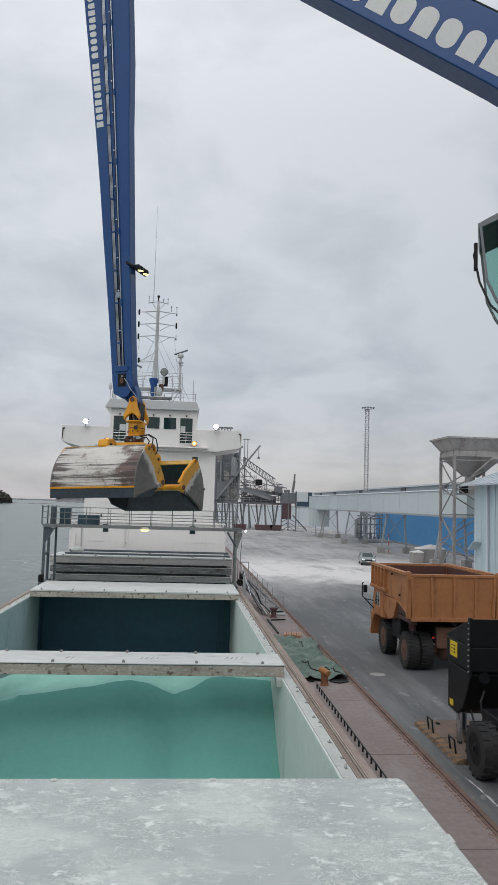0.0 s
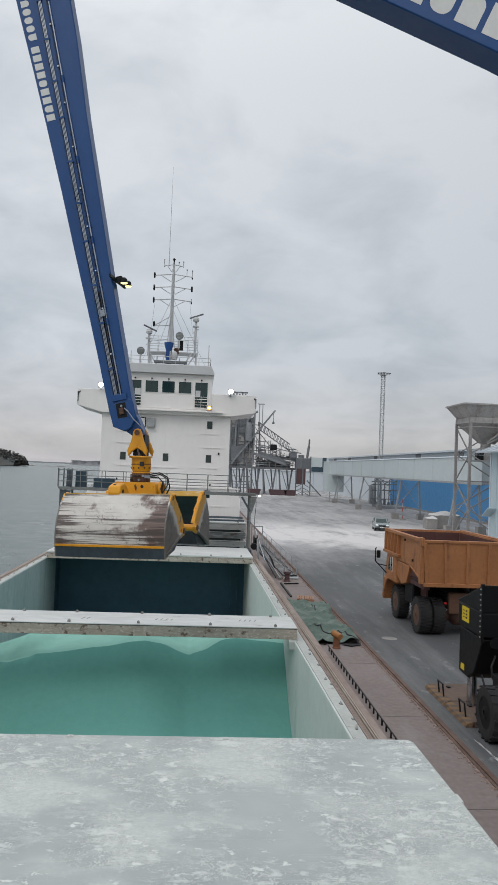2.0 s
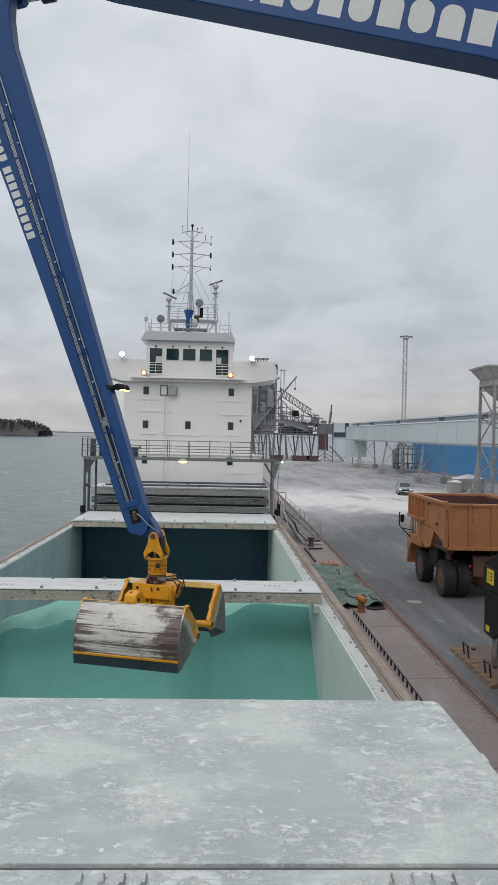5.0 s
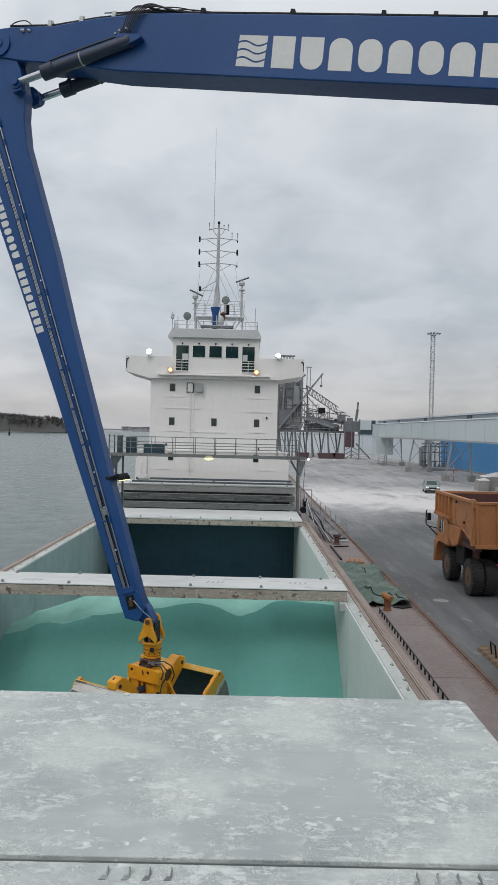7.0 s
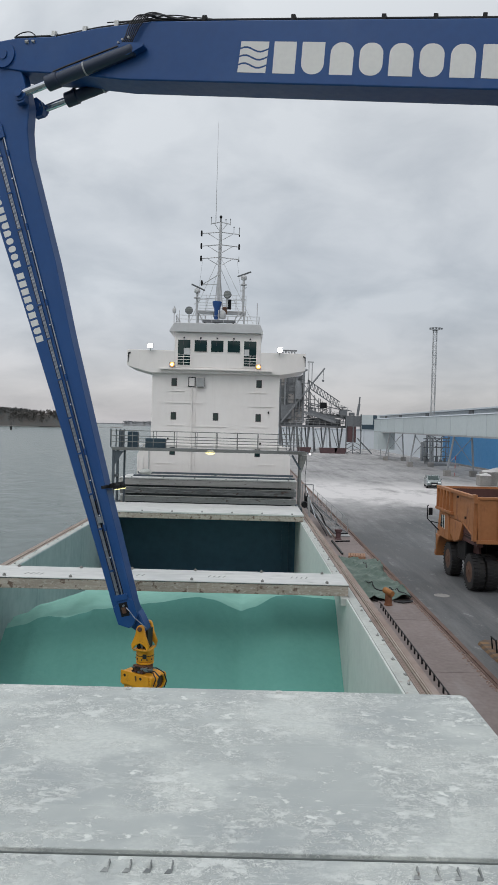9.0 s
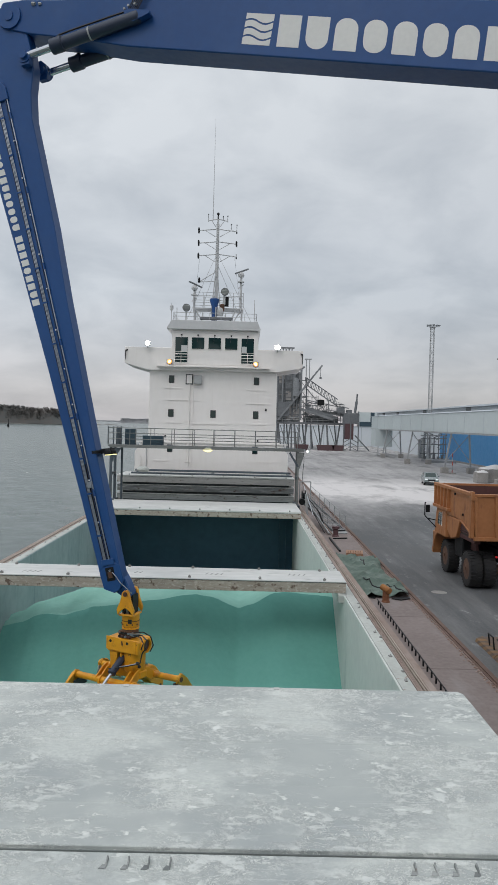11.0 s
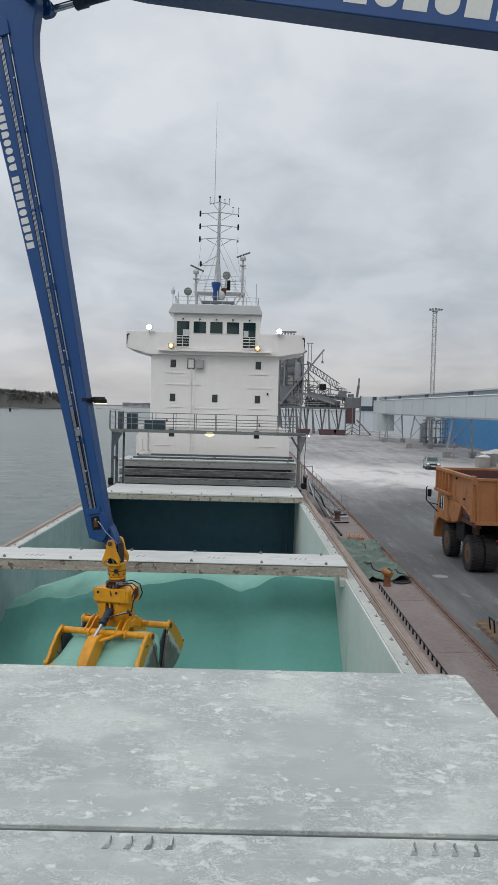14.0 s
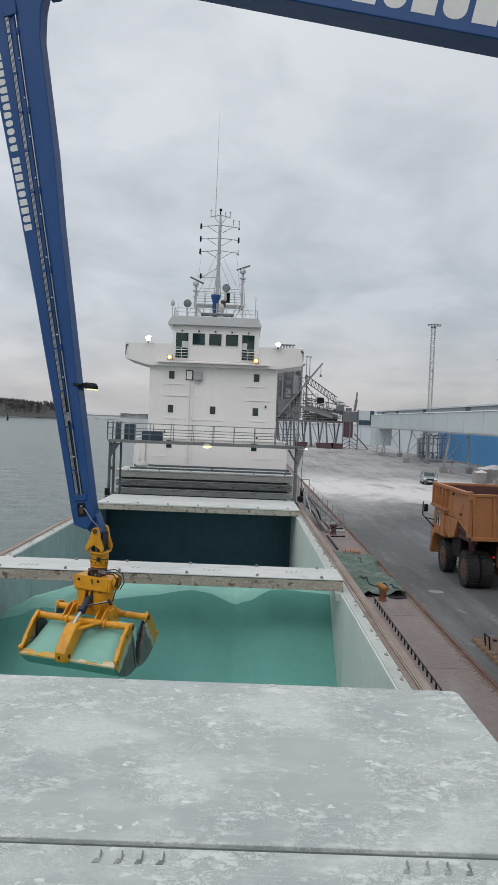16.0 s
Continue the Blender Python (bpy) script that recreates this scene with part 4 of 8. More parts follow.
for x, z, mt, lab in ((-7.1, 13.05, lamp_white, "glowing white floodlight"), (2.25, 12.98, lamp_white, "glowing white floodlight"),
                      (-5.5, 11.75, lamp_warm, "glowing warm floodlight"), (0.72, 11.72, lamp_warm, "glowing warm floodlight")):
    part("floodlight", G().box(x - 0.2, SY - 0.72, z - 0.17, x + 0.2, SY - 0.52, z + 0.17).tube((x, SY - 0.6, z - 0.17), (x, SY - 0.5, z - 0.35), 0.03), galvanised, house)
    part("lamp_glass", G().lathe([(0.145, -0.02), (0.165, 0.02), (0.1, 0.06)], 28, pose(x, SY - 0.74, z, 90)), mt, house, lab)
    if mt is lamp_warm:
        part("lamp_bulb", G().ball((x, SY - 0.80, z), 0.075), lamp_white, house, "bright lamp bulb")
boxr = G()
for i in range(5):
    boxr.box(2.5 + 0.22 * i, SY + 1, 12.8, 2.6 + 0.22 * i, SY + 1.2, 13.05 + 0.1 * (i % 2))
boxr.box(2.4, SY + 1, 13.1, 3.6, SY + 1.2, 13.2)
part("life_raft_rack", boxr, loader_grey, house)
rr = G()
rail_run(rr, [(-5.3, SY - 0.4, 14.78), (0.7, SY - 0.4, 14.78), (0.7, SY + 5, 14.78)], (0.3, 0.58), 0.02, 0.9)
rail_run(rr, [(-5.3, SY - 0.4, 14.78), (-5.3, SY + 5, 14.78)], (0.3, 0.58), 0.02, 0.9)
rail_run(rr, [(-4.0, SY + 1, 15.95), (-0.3, SY + 1, 15.95)], (0.4, 0.8, 1.15), 0.02, 0.75)
rail_run(rr, [(-4.0, SY + 2.4, 15.95), (-0.3, SY + 2.4, 15.95)], (0.4, 0.8, 1.15), 0.02, 0.75)
part("roof_railing", rr, mast_white, house)
part("mast_platform", G().box(-4.0, SY + 0.95, 15.87, -0.3, SY + 2.45, 15.95), mast_white, house)
for x in (-3.9, -0.4):
    part("platform_leg", G().tube((x, SY + 1, 14.78), (x, SY + 1, 15.9), 0.06).tube((x, SY + 1, 15.9), (x + (0.7 if x < -2 else -0.7), SY + 1, 14.8), 0.04), mast_white, house)
    part("platform_leg", G().tube((x, SY + 2.4, 14.78), (x, SY + 2.4, 15.9), 0.06), mast_white, house)
mx, my = -2.34, SY + 1.7
part("mast_pole", G().tube((mx, my, 15.6), (mx, my, 22.7), 0.15, 12, 0.08), mast_white, house, smooth=True)
part("mast_pole", G().tube((mx - 0.38, my + 0.2, 15.6), (mx - 0.05, my, 19.2), 0.035, 8), mast_white, house)
part("mast_pole", G().tube((mx + 0.35, my + 0.2, 15.6), (mx + 0.1, my, 18.2), 0.035, 8), mast_white, house)
for z, w0, w1 in ((21.80, 1.42, 1.42), (20.86, 1.42, 1.42), (19.92, 1.42, 1.42), (22.55, 0.72, 0.72)):
    y = G()
    for s, w in ((-1, w0), (1, w1)):
        y.tube((mx, my, z + 0.16), (mx + s * w, my, z + 0.02), 0.035, 6)
        y.tube((mx + s * 0.15, my, z - 0.42), (mx + s * w * 0.68, my, z + 0.06), 0.026, 5)
        y.tube((mx + s * w, my, z - 0.06), (mx + s * w, my, z + 0.22), 0.03, 6)
    yard = part("yard", y, mast_white, house)
    if z < 22.2:
        for s, w in ((-1, w0), (1, w1)):
            if s < 0 or 20.5 < z < 21.5:
                part("signal_lamp", G().lathe([(0.045, -0.24), (0.07, -0.18), (0.07, 0.12), (0.04, 0.2)], 10, pose(mx + s * w, my, z + 0.05)), black_steel, yard, "black signal lamp")
            else:
                part("hailer", G().lathe([(0.03, -0.14), (0.05, -0.10), (0.05, 0.0)], 8, pose(mx + s * w, my, z - 0.02)), black_steel, yard)
y = G().tube((mx - 1.32, my, 17.98), (mx - 0.1, my, 18.75), 0.03, 6).tube((mx - 1.32, my, 17.98), (mx - 0.1, my, 18.06), 0.03, 6)
part("lamp_bracket", y, mast_white, house)
part("signal_lamp", G().lathe([(0.05, -0.2), (0.085, -0.12), (0.085, 0.12), (0.04, 0.2)], 10, pose(mx - 1.32, my, 18.12)), black_steel, house, "black signal lamp")
lad = G()
for dx in (-0.13, 0.13):
    lad.tube((mx + dx, my - 0.24, 16.0), (mx + dx * 0.8, my - 0.17, 22.3), 0.014, 5)
for i in range(21):
    lad.tube((mx - 0.12, my - 0.235, 16.2 + 0.29 * i), (mx + 0.12, my - 0.235, 16.2 + 0.29 * i), 0.010, 4)
part("mast_ladder", lad, mast_white, house)
for dx, z0, z1 in ((-0.72, 22.55, 23.05), (0.72, 22.55, 22.95), (0.38, 22.6, 22.9), (1.0, 21.95, 22.35), (1.42, 21.85, 22.3)):
    part("aerial", G().tube((mx + dx, my, z0), (mx + dx, my, z1), 0.022, 6).ball((mx + dx, my, z1), 0.05, 8), loader_grey, house)
part("mast_head", G().tube((mx, my, 22.7), (mx, my, 23.0), 0.05).ball((mx, my, 23.1), 0.11), black_steel, house)
part("whip_antenna", G().tube((mx - 0.38, my, 22.6), (mx - 0.36, my, 30.2), 0.03, 6, 0.006), mast_white, house)
part("signal_halyard", G().tube((mx - 1.3, my, 19.9), (-3.9, SY + 1, 16.6), 0.010, 4), loader_grey, house)
part("signal_halyard", G().tube((mx + 1.3, my, 19.9), (-0.6, SY + 1, 16.6), 0.010, 4), loader_grey, house)
st = G()
for x in (-4.6, 0.4):
    st.tube((x, my, 14.9), (mx, my, 20.2), 0.02, 4).tube((x * 0.75 - 0.5, my + 2, 14.9), (mx, my, 19.4), 0.018, 4)
part("stays", st, mast_white, house)
for x, z, s in ((-3.95, 17.62, 1), (-0.50, 18.68, 1)):
    r = part("radar_post", G().tube((x, SY + 1.2, 15.6), (x, SY + 1.2, z - 0.35), 0.09, 8).box(x - 0.22, SY + 1.0, z - 0.75, x + 0.22, SY + 1.4, z - 0.68).tube((x - 0.2, SY + 1.2, z - 1.2), (x + 0.2, SY + 1.2, z - 0.9), 0.03), mast_white, house)
    part("radar_motor", G().lathe([(0.2, -0.35), (0.24, -0.2), (0.18, -0.05), (0.1, 0)], 12, pose(x, SY + 1.2, z)), mast_white, r)
    part("radar_scanner", G().box(-0.55, -0.07, 0, 0.55, 0.07, 0.11), loader_grey, r, m=pose(x + 0.05, SY + 1.2, z + 0.02, 0, -22 if x > -2 else 22, 12), bevel=0.03)
part("funnel_pot", G().lathe([(0.20, 14.85), (0.20, 15.85), (0.33, 16.25), (0.35, 16.45)], 16, pose(-2.42, SY + 0.6, 0.1)), navy_trim, house, "blue tapered pot at the mast foot", smooth=True)
part("light_box", G().box(mx + 0.65, SY + 0.9, 16.1, mx + 0.95, SY + 1.2, 16.8), black_steel, house)
for x, z in ((-1.66, 17.05), (-4.45, 15.82)):
    s = part("searchlight", G().lathe([(0.10, -0.25), (0.25, -0.1), (0.29, 0.1), (0.29, 0.16)], 18, pose(x, SY + 0.4, z, 95)), loader_grey, house, smooth=True)
    part("searchlight_glass", G().lathe([(0.25, 0.0), (0.24, 0.02)], 18, pose(x, SY + 0.4 - 0.165, z - 0.01, 95)), stack_dark, s)
    part("searchlight_post", G().tube((x, SY + 0.4, z - 0.3), (x, SY + 0.4, z - 0.9), 0.05), mast_white, s)
for x, z0, z1 in ((mx - 0.9, 14.78, 15.5), (mx + 0.05, 14.78, 15.9), (mx + 0.75, 14.78, 15.4)):
    part("roof_post", G().tube((x, SY + 0.3, z0), (x, SY + 0.3, z1), 0.045, 6), mast_white, house)
part("roof_locker", G().box(mx - 1.1, SY - 0.1, 14.95, mx + 1.3, SY + 0.3, 15.12).box(mx - 1.0, SY, 14.78, mx - 0.9, SY + 0.2, 14.95).box(mx + 1.1, SY, 14.78, mx + 1.2, SY + 0.2, 14.95), loader_grey, house)
part("compass_pot", G().lathe([(0.1, 15.6), (0.17, 15.75), (0.17, 16.0), (0.22, 16.05), (0.1, 16.2)], 12, pose(mx + 0.5, SY + 0.6, 0)), rotator_brown, house)
part("roof_stair", G().bar((mx + 1.0, SY + 0.5, 14.78), (mx + 1.6, SY + 0.9, 15.9), 0.06).bar((mx + 1.3, SY + 0.5, 14.78), (mx + 1.9, SY + 0.9, 15.9), 0.06), mast_white, house)
part("dome", G().lathe([(0.22, 15.0), (0.26, 15.25), (0.22, 15.5), (0.1, 15.62)], 14, pose(mx + 0.35, SY + 0.5, 0.3)), mast_white, house, smooth=True)
for x, zt in ((-5.6, 16.2), (0.55, 16.6), (-5.2, 15.9)):
    part("aerial", G().tube((x, SY + 1, 14.7), (x, SY + 1, zt), 0.03, 5), mast_white, house)
part("lamp_pot", G().lathe([(0.1, 15.7), (0.14, 15.8), (0.14, 16.0), (0.08, 16.1)], 10, pose(-5.6, SY + 1, 0)), mast_white, house)
single("life_buoy_box", G().ball((-7.0, 53.6, 4.02), 0.45, 14, 0.55), coaming_white, "rounded white cover on the hatch stack", "cover", m=SHIP, smooth=True)

# ---- the material handler on the quay ----
FOOT = Vector((11.59, 16.27, 13.08))
BOOM, STICK, KINK = 19.35, 15.83, -4.37
# seconds, slew, luff and stick angle in degrees
CRANE = [(0, 157.95, 39.95, -93.28), (0.5, 162.13, 38.19, -95.31), (1, 164.89, 35.96, -97.43), (1.5, 167.02, 33.75, -99.59), (2, 168.29, 31.60, -101.77), (2.5, 169.06, 29.45, -103.74), (3, 169.43, 27.37, -105.47), (3.5, 169.40, 25.27, -106.89), (4, 168.96, 23.22, -107.61), (4.5, 168.17, 21.32, -107.79), (5, 167.22, 19.33, -107.85), (7.5, 164.78, 10.56, -106.58), (8, 164.59, 10.01, -106.99), (8.5, 164.43, 10.12, -106.72), (9, 164.36, 11.13, -105.82), (11.5, 164.04, 14.80, -102.92), (12, 164.23, 15.94, -102.06), (12.5, 164.46, 16.53, -101.52), (13, 164.56, 16.62, -101.37), (13.5, 164.80, 17.22, -100.96), (14, 164.89, 17.33, -100.86), (14.5, 164.94, 17.64, -100.60), (15, 165.16, 17.89, -100.43), (15.5, 165.36, 18.72, -99.78), (16, 165.55, 19.50, -99.13)]


def at_time(rows, t):
    """Smooth values between rows of (seconds, values...)."""
    ts = [r[0] for r in rows]
    if t <= ts[0]:
        return rows[0][1:]
    if t >= ts[-1]:
        return rows[-1][1:]
    i = max(k for k in range(len(ts)) if ts[k] <= t)
    i = min(i, len(ts) - 2)
    h = ts[i + 1] - ts[i]
    u = (t - ts[i]) / h
    res = []
    for c in range(1, len(rows[0])):
        p0, p1 = rows[i][c], rows[i + 1][c]
        m0 = (p1 - rows[i - 1][c]) / (ts[i + 1] - ts[i - 1]) if i else (p1 - p0) / h
        m1 = (rows[i + 2][c] - p0) / (ts[i + 2] - ts[i]) if i + 2 < len(ts) else (p1 - p0) / h
        res.append((2 * u ** 3 - 3 * u ** 2 + 1) * p0 + (u ** 3 - 2 * u ** 2 + u) * h * m0 + (3 * u ** 2 - 2 * u ** 3) * p1 + (u ** 3 - u ** 2) * h * m1)
    return res


def axes(o, x, z):
    y = z.cross(x)
    return Matrix(((x.x, y.x, z.x, o.x), (x.y, y.y, z.y, o.y), (x.z, y.z, z.z, o.z), (0, 0, 0, 1)))


def crane_at(t):
    """Poses of upper, boom (at its head), stick (at its tip) and the two cylinders' parts."""
    slew, luff, st = at_time(CRANE, t)
    h = Vector((math.cos(radians(slew)), math.sin(radians(slew)), 0))
    zz = Vector((0, 0, 1))

    def way(a):
        return h * math.cos(radians(a)) + zz * math.sin(radians(a))
    head = FOOT + way(luff) * BOOM
    ab, pb = way(luff + KINK), way(luff + KINK + 90)
    d = way(st)
    tip = head + d * STICK
    boom_m = axes(head, -ab, pb)
    stick_m = axes(tip, -d, way(st + 90))
    res = {"upper": pose(FOOT.x, FOOT.y, 0, 0, 0, slew), "boom": boom_m, "stick": stick_m, "tip": pose(*tip, 0, 0, slew + 180), "slew": slew}
    for k, y in (("near", -0.58), ("far", 0.46)):
        a, b = boom_m @ Vector((3.75, y, 0.10)), stick_m @ Vector((14.55, y, -0.28))
        x = (b - a).normalized()
        side = Vector(boom_m.col[1][:3])
        res["barrel_" + k] = axes(a, x, x.cross(side).normalized())
        res["rod_" + k] = axes(b, -x, x.cross(side).normalized())
    return res


crane = thing("material_handler", "large blue harbour material handler standing on the quay", "crane")
START = crane_at(0)

# undercarriage
part("chassis", G().box(9.4, 9.0, 1.1, 14.2, 21.4, 2.2), black_steel, crane, bevel=0.05)
part("pedestal", G().lathe([(1.9, 2.2), (1.7, 2.6), (1.45, 5.0), (1.45, 9.6), (1.8, 10.0), (1.8, 10.4)], 28, pose(11.59, 16.27, 0)), black_steel, crane, smooth=True)
box = part("machine_box", G().prism([(8.30, 21.5), (8.30, 23.5), (15, 23.5), (15, 21.5)], "z", 2.42, 3.12), black_steel, crane, bevel=0.04)
part("sloped_hood", G().prism([(21.5, 3.12), (23.5, 3.12), (23.5, 3.20), (21.5, 3.92)], "x", 8.30, 15.0), black_steel, crane, bevel=0.03)
part("lower_hood", G().prism([(21.55, 2.35), (23.45, 2.40), (23.45, 1.02), (22.7, 0.98), (22.2, 1.25)], "x", 8.34, 9.6), black_steel, crane, bevel=0.03)
part("corner_strip", G().box(8.24, 21.42, 2.3, 8.32, 21.56, 3.95), black_steel, crane)
bolt = G().tube((0, 0, 0), (-0.03, 0, 0), 0.022, 6).mesh("bolt", galvanised)
for i in range(10):
    part("bolt", bolt, None, crane, m=pose(8.24, 21.48, 2.45 + 0.15 * i))
part("warning_sticker", G().box(8.29, 22.55, 2.62, 8.298, 23.15, 3.06), sticker_yellow, crane, "yellow warning sticker")
bars = G()
for i in range(3):
    bars.box(8.284, 22.70, 2.72 + 0.10 * i, 8.289, 22.82, 2.77 + 0.10 * i).box(8.284, 22.92, 2.73 + 0.10 * i, 8.289, 23.04, 2.755 + 0.10 * i)
part("sticker_bars", bars, black_steel, crane, "black bars of unreadable small print")
part("warning_sticker", G().box(8.328, 22.95, 1.12, 8.336, 23.25, 1.30), sticker_yellow, crane, "small yellow sticker")
part("floodlight", G().lathe([(0.10, 0), (0.16, 0.1), (0.16, 0.16)], 14, pose(8.62, 21.4, 2.32, 90)), black_steel, crane)
part("support_leg", G().tube((8.52, 22.75, 0.16), (8.52, 22.75, 1.1), 0.15, 18), chrome, crane, "bright hydraulic support leg", smooth=True)
part("hydraulic_hose", G().pipe([(8.62, 22.4, 1.3), (8.68, 22.2, 0.9), (8.72, 22.15, 0.6), (8.8, 22.3, 0.45)], 0.03), hose_black, crane)
part("hydraulic_hose", G().pipe([(8.75, 21.6, 1.9), (8.6, 21.5, 1.6), (8.62, 21.45, 1.3), (8.8, 21.5, 1.1)], 0.03), hose_black, crane)
part("axle_block", G().box(8.55, 19.4, 0.55, 10.0, 21.3, 1.5), black_steel, crane, bevel=0.05)


def tyre_mesh(r, w, lugs, name="tyre"):
    """A lugged tyre, its axle along x."""
    g = G()
    n = 40
    prof = [(0.58 * r, -w / 2 + 0.02), (0.80 * r, -w / 2), (0.93 * r, -w / 2 + 0.02), (0.965 * r, -w / 2 + 0.07), (0.965 * r, w / 2 - 0.07), (0.93 * r, w / 2 - 0.02), (0.80 * r, w / 2), (0.58 * r, w / 2 - 0.02)]
    vs = [(z, q * math.cos(2 * math.pi * i / n), q * math.sin(2 * math.pi * i / n)) for q, z in prof for i in range(n)]
    fs = [(j * n + i, j * n + (i + 1) % n, (j + 1) * n + (i + 1) % n, (j + 1) * n + i) for j in range(len(prof) - 1) for i in range(n)]
    fs += [((len(prof) - 1) * n + i, (len(prof) - 1) * n + (i + 1) % n, (i + 1) % n, i) for i in range(n)]
    g.add(vs, fs)
    for i in range(lugs):
        for s in (-1, 1):
            a = 2 * math.pi * (i + (0.5 if s > 0 else 0)) / lugs
            c, sn = math.cos(a), math.sin(a)
            wd = r * math.pi / lugs * 0.55
            vs = []
            for q in (0.95 * r, r):
                for xx, dd in ((s * 0.03, 0.5 * wd), (s * (w / 2 - 0.005), 0.0)):
                    for e2 in (-wd / 2 + dd, wd / 2 + dd):
                        vs.append((xx, q * c - e2 * sn, q * sn + e2 * c))
            g.add(vs, [(0, 1, 3, 2), (4, 6, 7, 5), (0, 4, 5, 1), (2, 3, 7, 6), (0, 2, 6, 4), (1, 5, 7, 3)])
    return g.mesh(name, rubber, True)


def rim_mesh(r, w, mt, holes=8):
    g = G()
    g.lathe([(0.58 * r, -w / 2 + 0.03), (0.56 * r, -w / 2 + 0.05), (0.50 * r, -w / 2 + 0.12), (0.30 * r, -w / 2 + 0.10), (0.27 * r, -w / 2 + 0.03), (0.12 * r, -w / 2 + 0.0), (0.10 * r, w / 2 - 0.1), (0.56 * r, w / 2 - 0.04)], 28, pose(0, 0, 0, 0, 90))
    for i in range(holes):
        a = 2 * math.pi * i / holes
        g.tube((-w / 2 + 0.11, 0.4 * r * math.cos(a), 0.4 * r * math.sin(a)), (-w / 2 + 0.06, 0.4 * r * math.cos(a), 0.4 * r * math.sin(a)), 0.03, 6)
    return g.mesh("rim", mt, True)


ct, crim = tyre_mesh(0.72, 0.50, 18), rim_mesh(0.72, 0.50, black_steel)
for x in (8.14, 13.6):
    for y in (20.15, 11.0):
        w = part("wheel", G().tube((x - 0.1, y, 0.72), (x + 0.3, y, 0.72), 0.12, 10), black_steel, crane)
        part("tyre", ct, None, w, m=pose(x, y, 0.72))
        part("rim", crim, None, w, m=pose(x, y, 0.72))

# support plate under the leg
plate = thing("support_plate", "brown steel support plate with hazard-striped edge", "support plate")
hz = Mat("hazard_edge", (0.235, 0.135, 0.06), (0.16, 0.10, 0.06), rough=0.8, big=3, fine=10)
stripe = hz.n.new("ShaderNodeTexWave")
stripe.wave_type, stripe.bands_direction = "BANDS", "DIAGONAL"
stripe.inputs["Scale"].default_value, stripe.inputs["Distortion"].default_value = 1.4, 0.3
hz.l.new(hz.co, stripe.inputs["Vector"])
hz.over(hz.ramp(stripe.outputs["Fac"], 0.48, 0.62), (0.12, 0.085, 0.065))
plate_brown = Mat("plate_brown", (0.17, 0.115, 0.085), (0.11, 0.075, 0.06), rough=0.8, big=1.2, fine=8, bump=0.3).m
for y0, y1 in ((21.15, 23.05), (23.1, 25.0)):
    pp = part("plate", G().box(8.02, y0, 0.0, 9.6, y1, 0.16), plate_brown, plate, bevel=0.015)
    part("striped_edge", G().prism([(7.97, 0.0), (7.77, 0.0), (7.82, 0.10), (8.018, 0.17)], "y", y0, y1), hz.m, pp, "yellow and black hazard stripes")
    hoop = G()
    for yy in (y0 + 0.5, y0 + 0.95):
        hoop.tube((7.95, yy, 0.12), (7.90, yy, 0.52), 0.025, 6)
    hoop.tube((7.90, y0 + 0.48, 0.52), (7.90, y0 + 0.97, 0.52), 0.025, 6)
    part("handle", hoop, black_steel, pp)
    part("socket", G().box(8.35, y0 + 1.35, 0.16, 8.45, y0 + 1.5, 0.20), black_steel, pp)

# slewing upper works; x ahead, y towards the cab's side
upper = part("upper_works", G().box(-6.0, -1.9, 10.4, 1.2, 1.9, 12.2), crane_blue, crane, bevel=0.08, m=START["upper"])
part("counterweight", G().box(-7.2, -1.9, 10.6, -6.0, 1.9, 13.2), black_steel, upper, bevel=0.1)
part("boom_bracket", G().prism([(-0.8, 12.2), (0.9, 12.2), (0.4, 13.5), (-0.4, 13.5)], "y", 0.55, 0.75).prism([(-0.8, 12.2), (0.9, 12.2), (0.4, 13.5), (-0.4, 13.5)], "y", -0.75, -0.55), crane_blue, upper)
part("cab_arm", G().bar((0.8, 2.1, 11.0), (3.2, 2.1, 11.1), 0.3, 0.35), crane_blue, upper)
cabp = [(2.6, 11.05), (3.7, 11.0), (4.05, 11.1), (4.28, 11.42), (4.47, 11.85), (4.60, 13.02), (4.1, 13.24), (2.6, 13.3)]
cab = part("cab", G().box(2.55, 1.05, 10.95, 3.9, 2.85, 11.08), galvanised, upper, bevel=0.04)
cab.matrix_basis = pose(0.15, 0, 0)
part("cab_back", G().box(2.55, 1.05, 11.08, 2.75, 2.85, 13.25), cylinder_black, cab)
part("roof_lining", G().box(2.76, 1.10, 12.95, 4.2, 2.78, 13.18), loader_grey, cab)
part("cab_roof", G().prism([(2.5, 13.25), (4.12, 13.2), (4.63, 12.98), (4.66, 13.08), (4.14, 13.34), (2.5, 13.4)], "y", 1.02, 2.88), loader_panel, cab)
for y in (1.05, 2.80):
    fr = G()
    for a, b in zip(cabp[1:], cabp[2:6]):
        fr.bar((a[0], y + 0.025, a[1]), (b[0], y + 0.025, b[1]), 0.05, 0.13, up=(0, 1, 0))
    part("cab_post", fr, loader_panel, cab)
glass_pane = bpy.data.materials.new("cab_glass")
glass_pane.use_nodes = True
gp = glass_pane.node_tree.nodes["Principled BSDF"]
gp.inputs["Base Color"].default_value, gp.inputs["Roughness"].default_value = (0.52, 0.70, 0.66, 1), 0.03
gp.inputs["Transmission Weight"].default_value = 1.0
gp.inputs["IOR"].default_value = 1.1
part("side_pane", G().prism(cabp, "y", 2.815, 2.825), glass_pane, cab)
part("side_pane", G().prism(cabp, "y", 1.055, 1.065), glass_pane, cab)
part("seat", G().box(3.0, 1.7, 11.3, 3.6, 2.3, 11.75).box(2.95, 1.7, 11.75, 3.1, 2.3, 12.5), black_steel, cab, bevel=0.04)
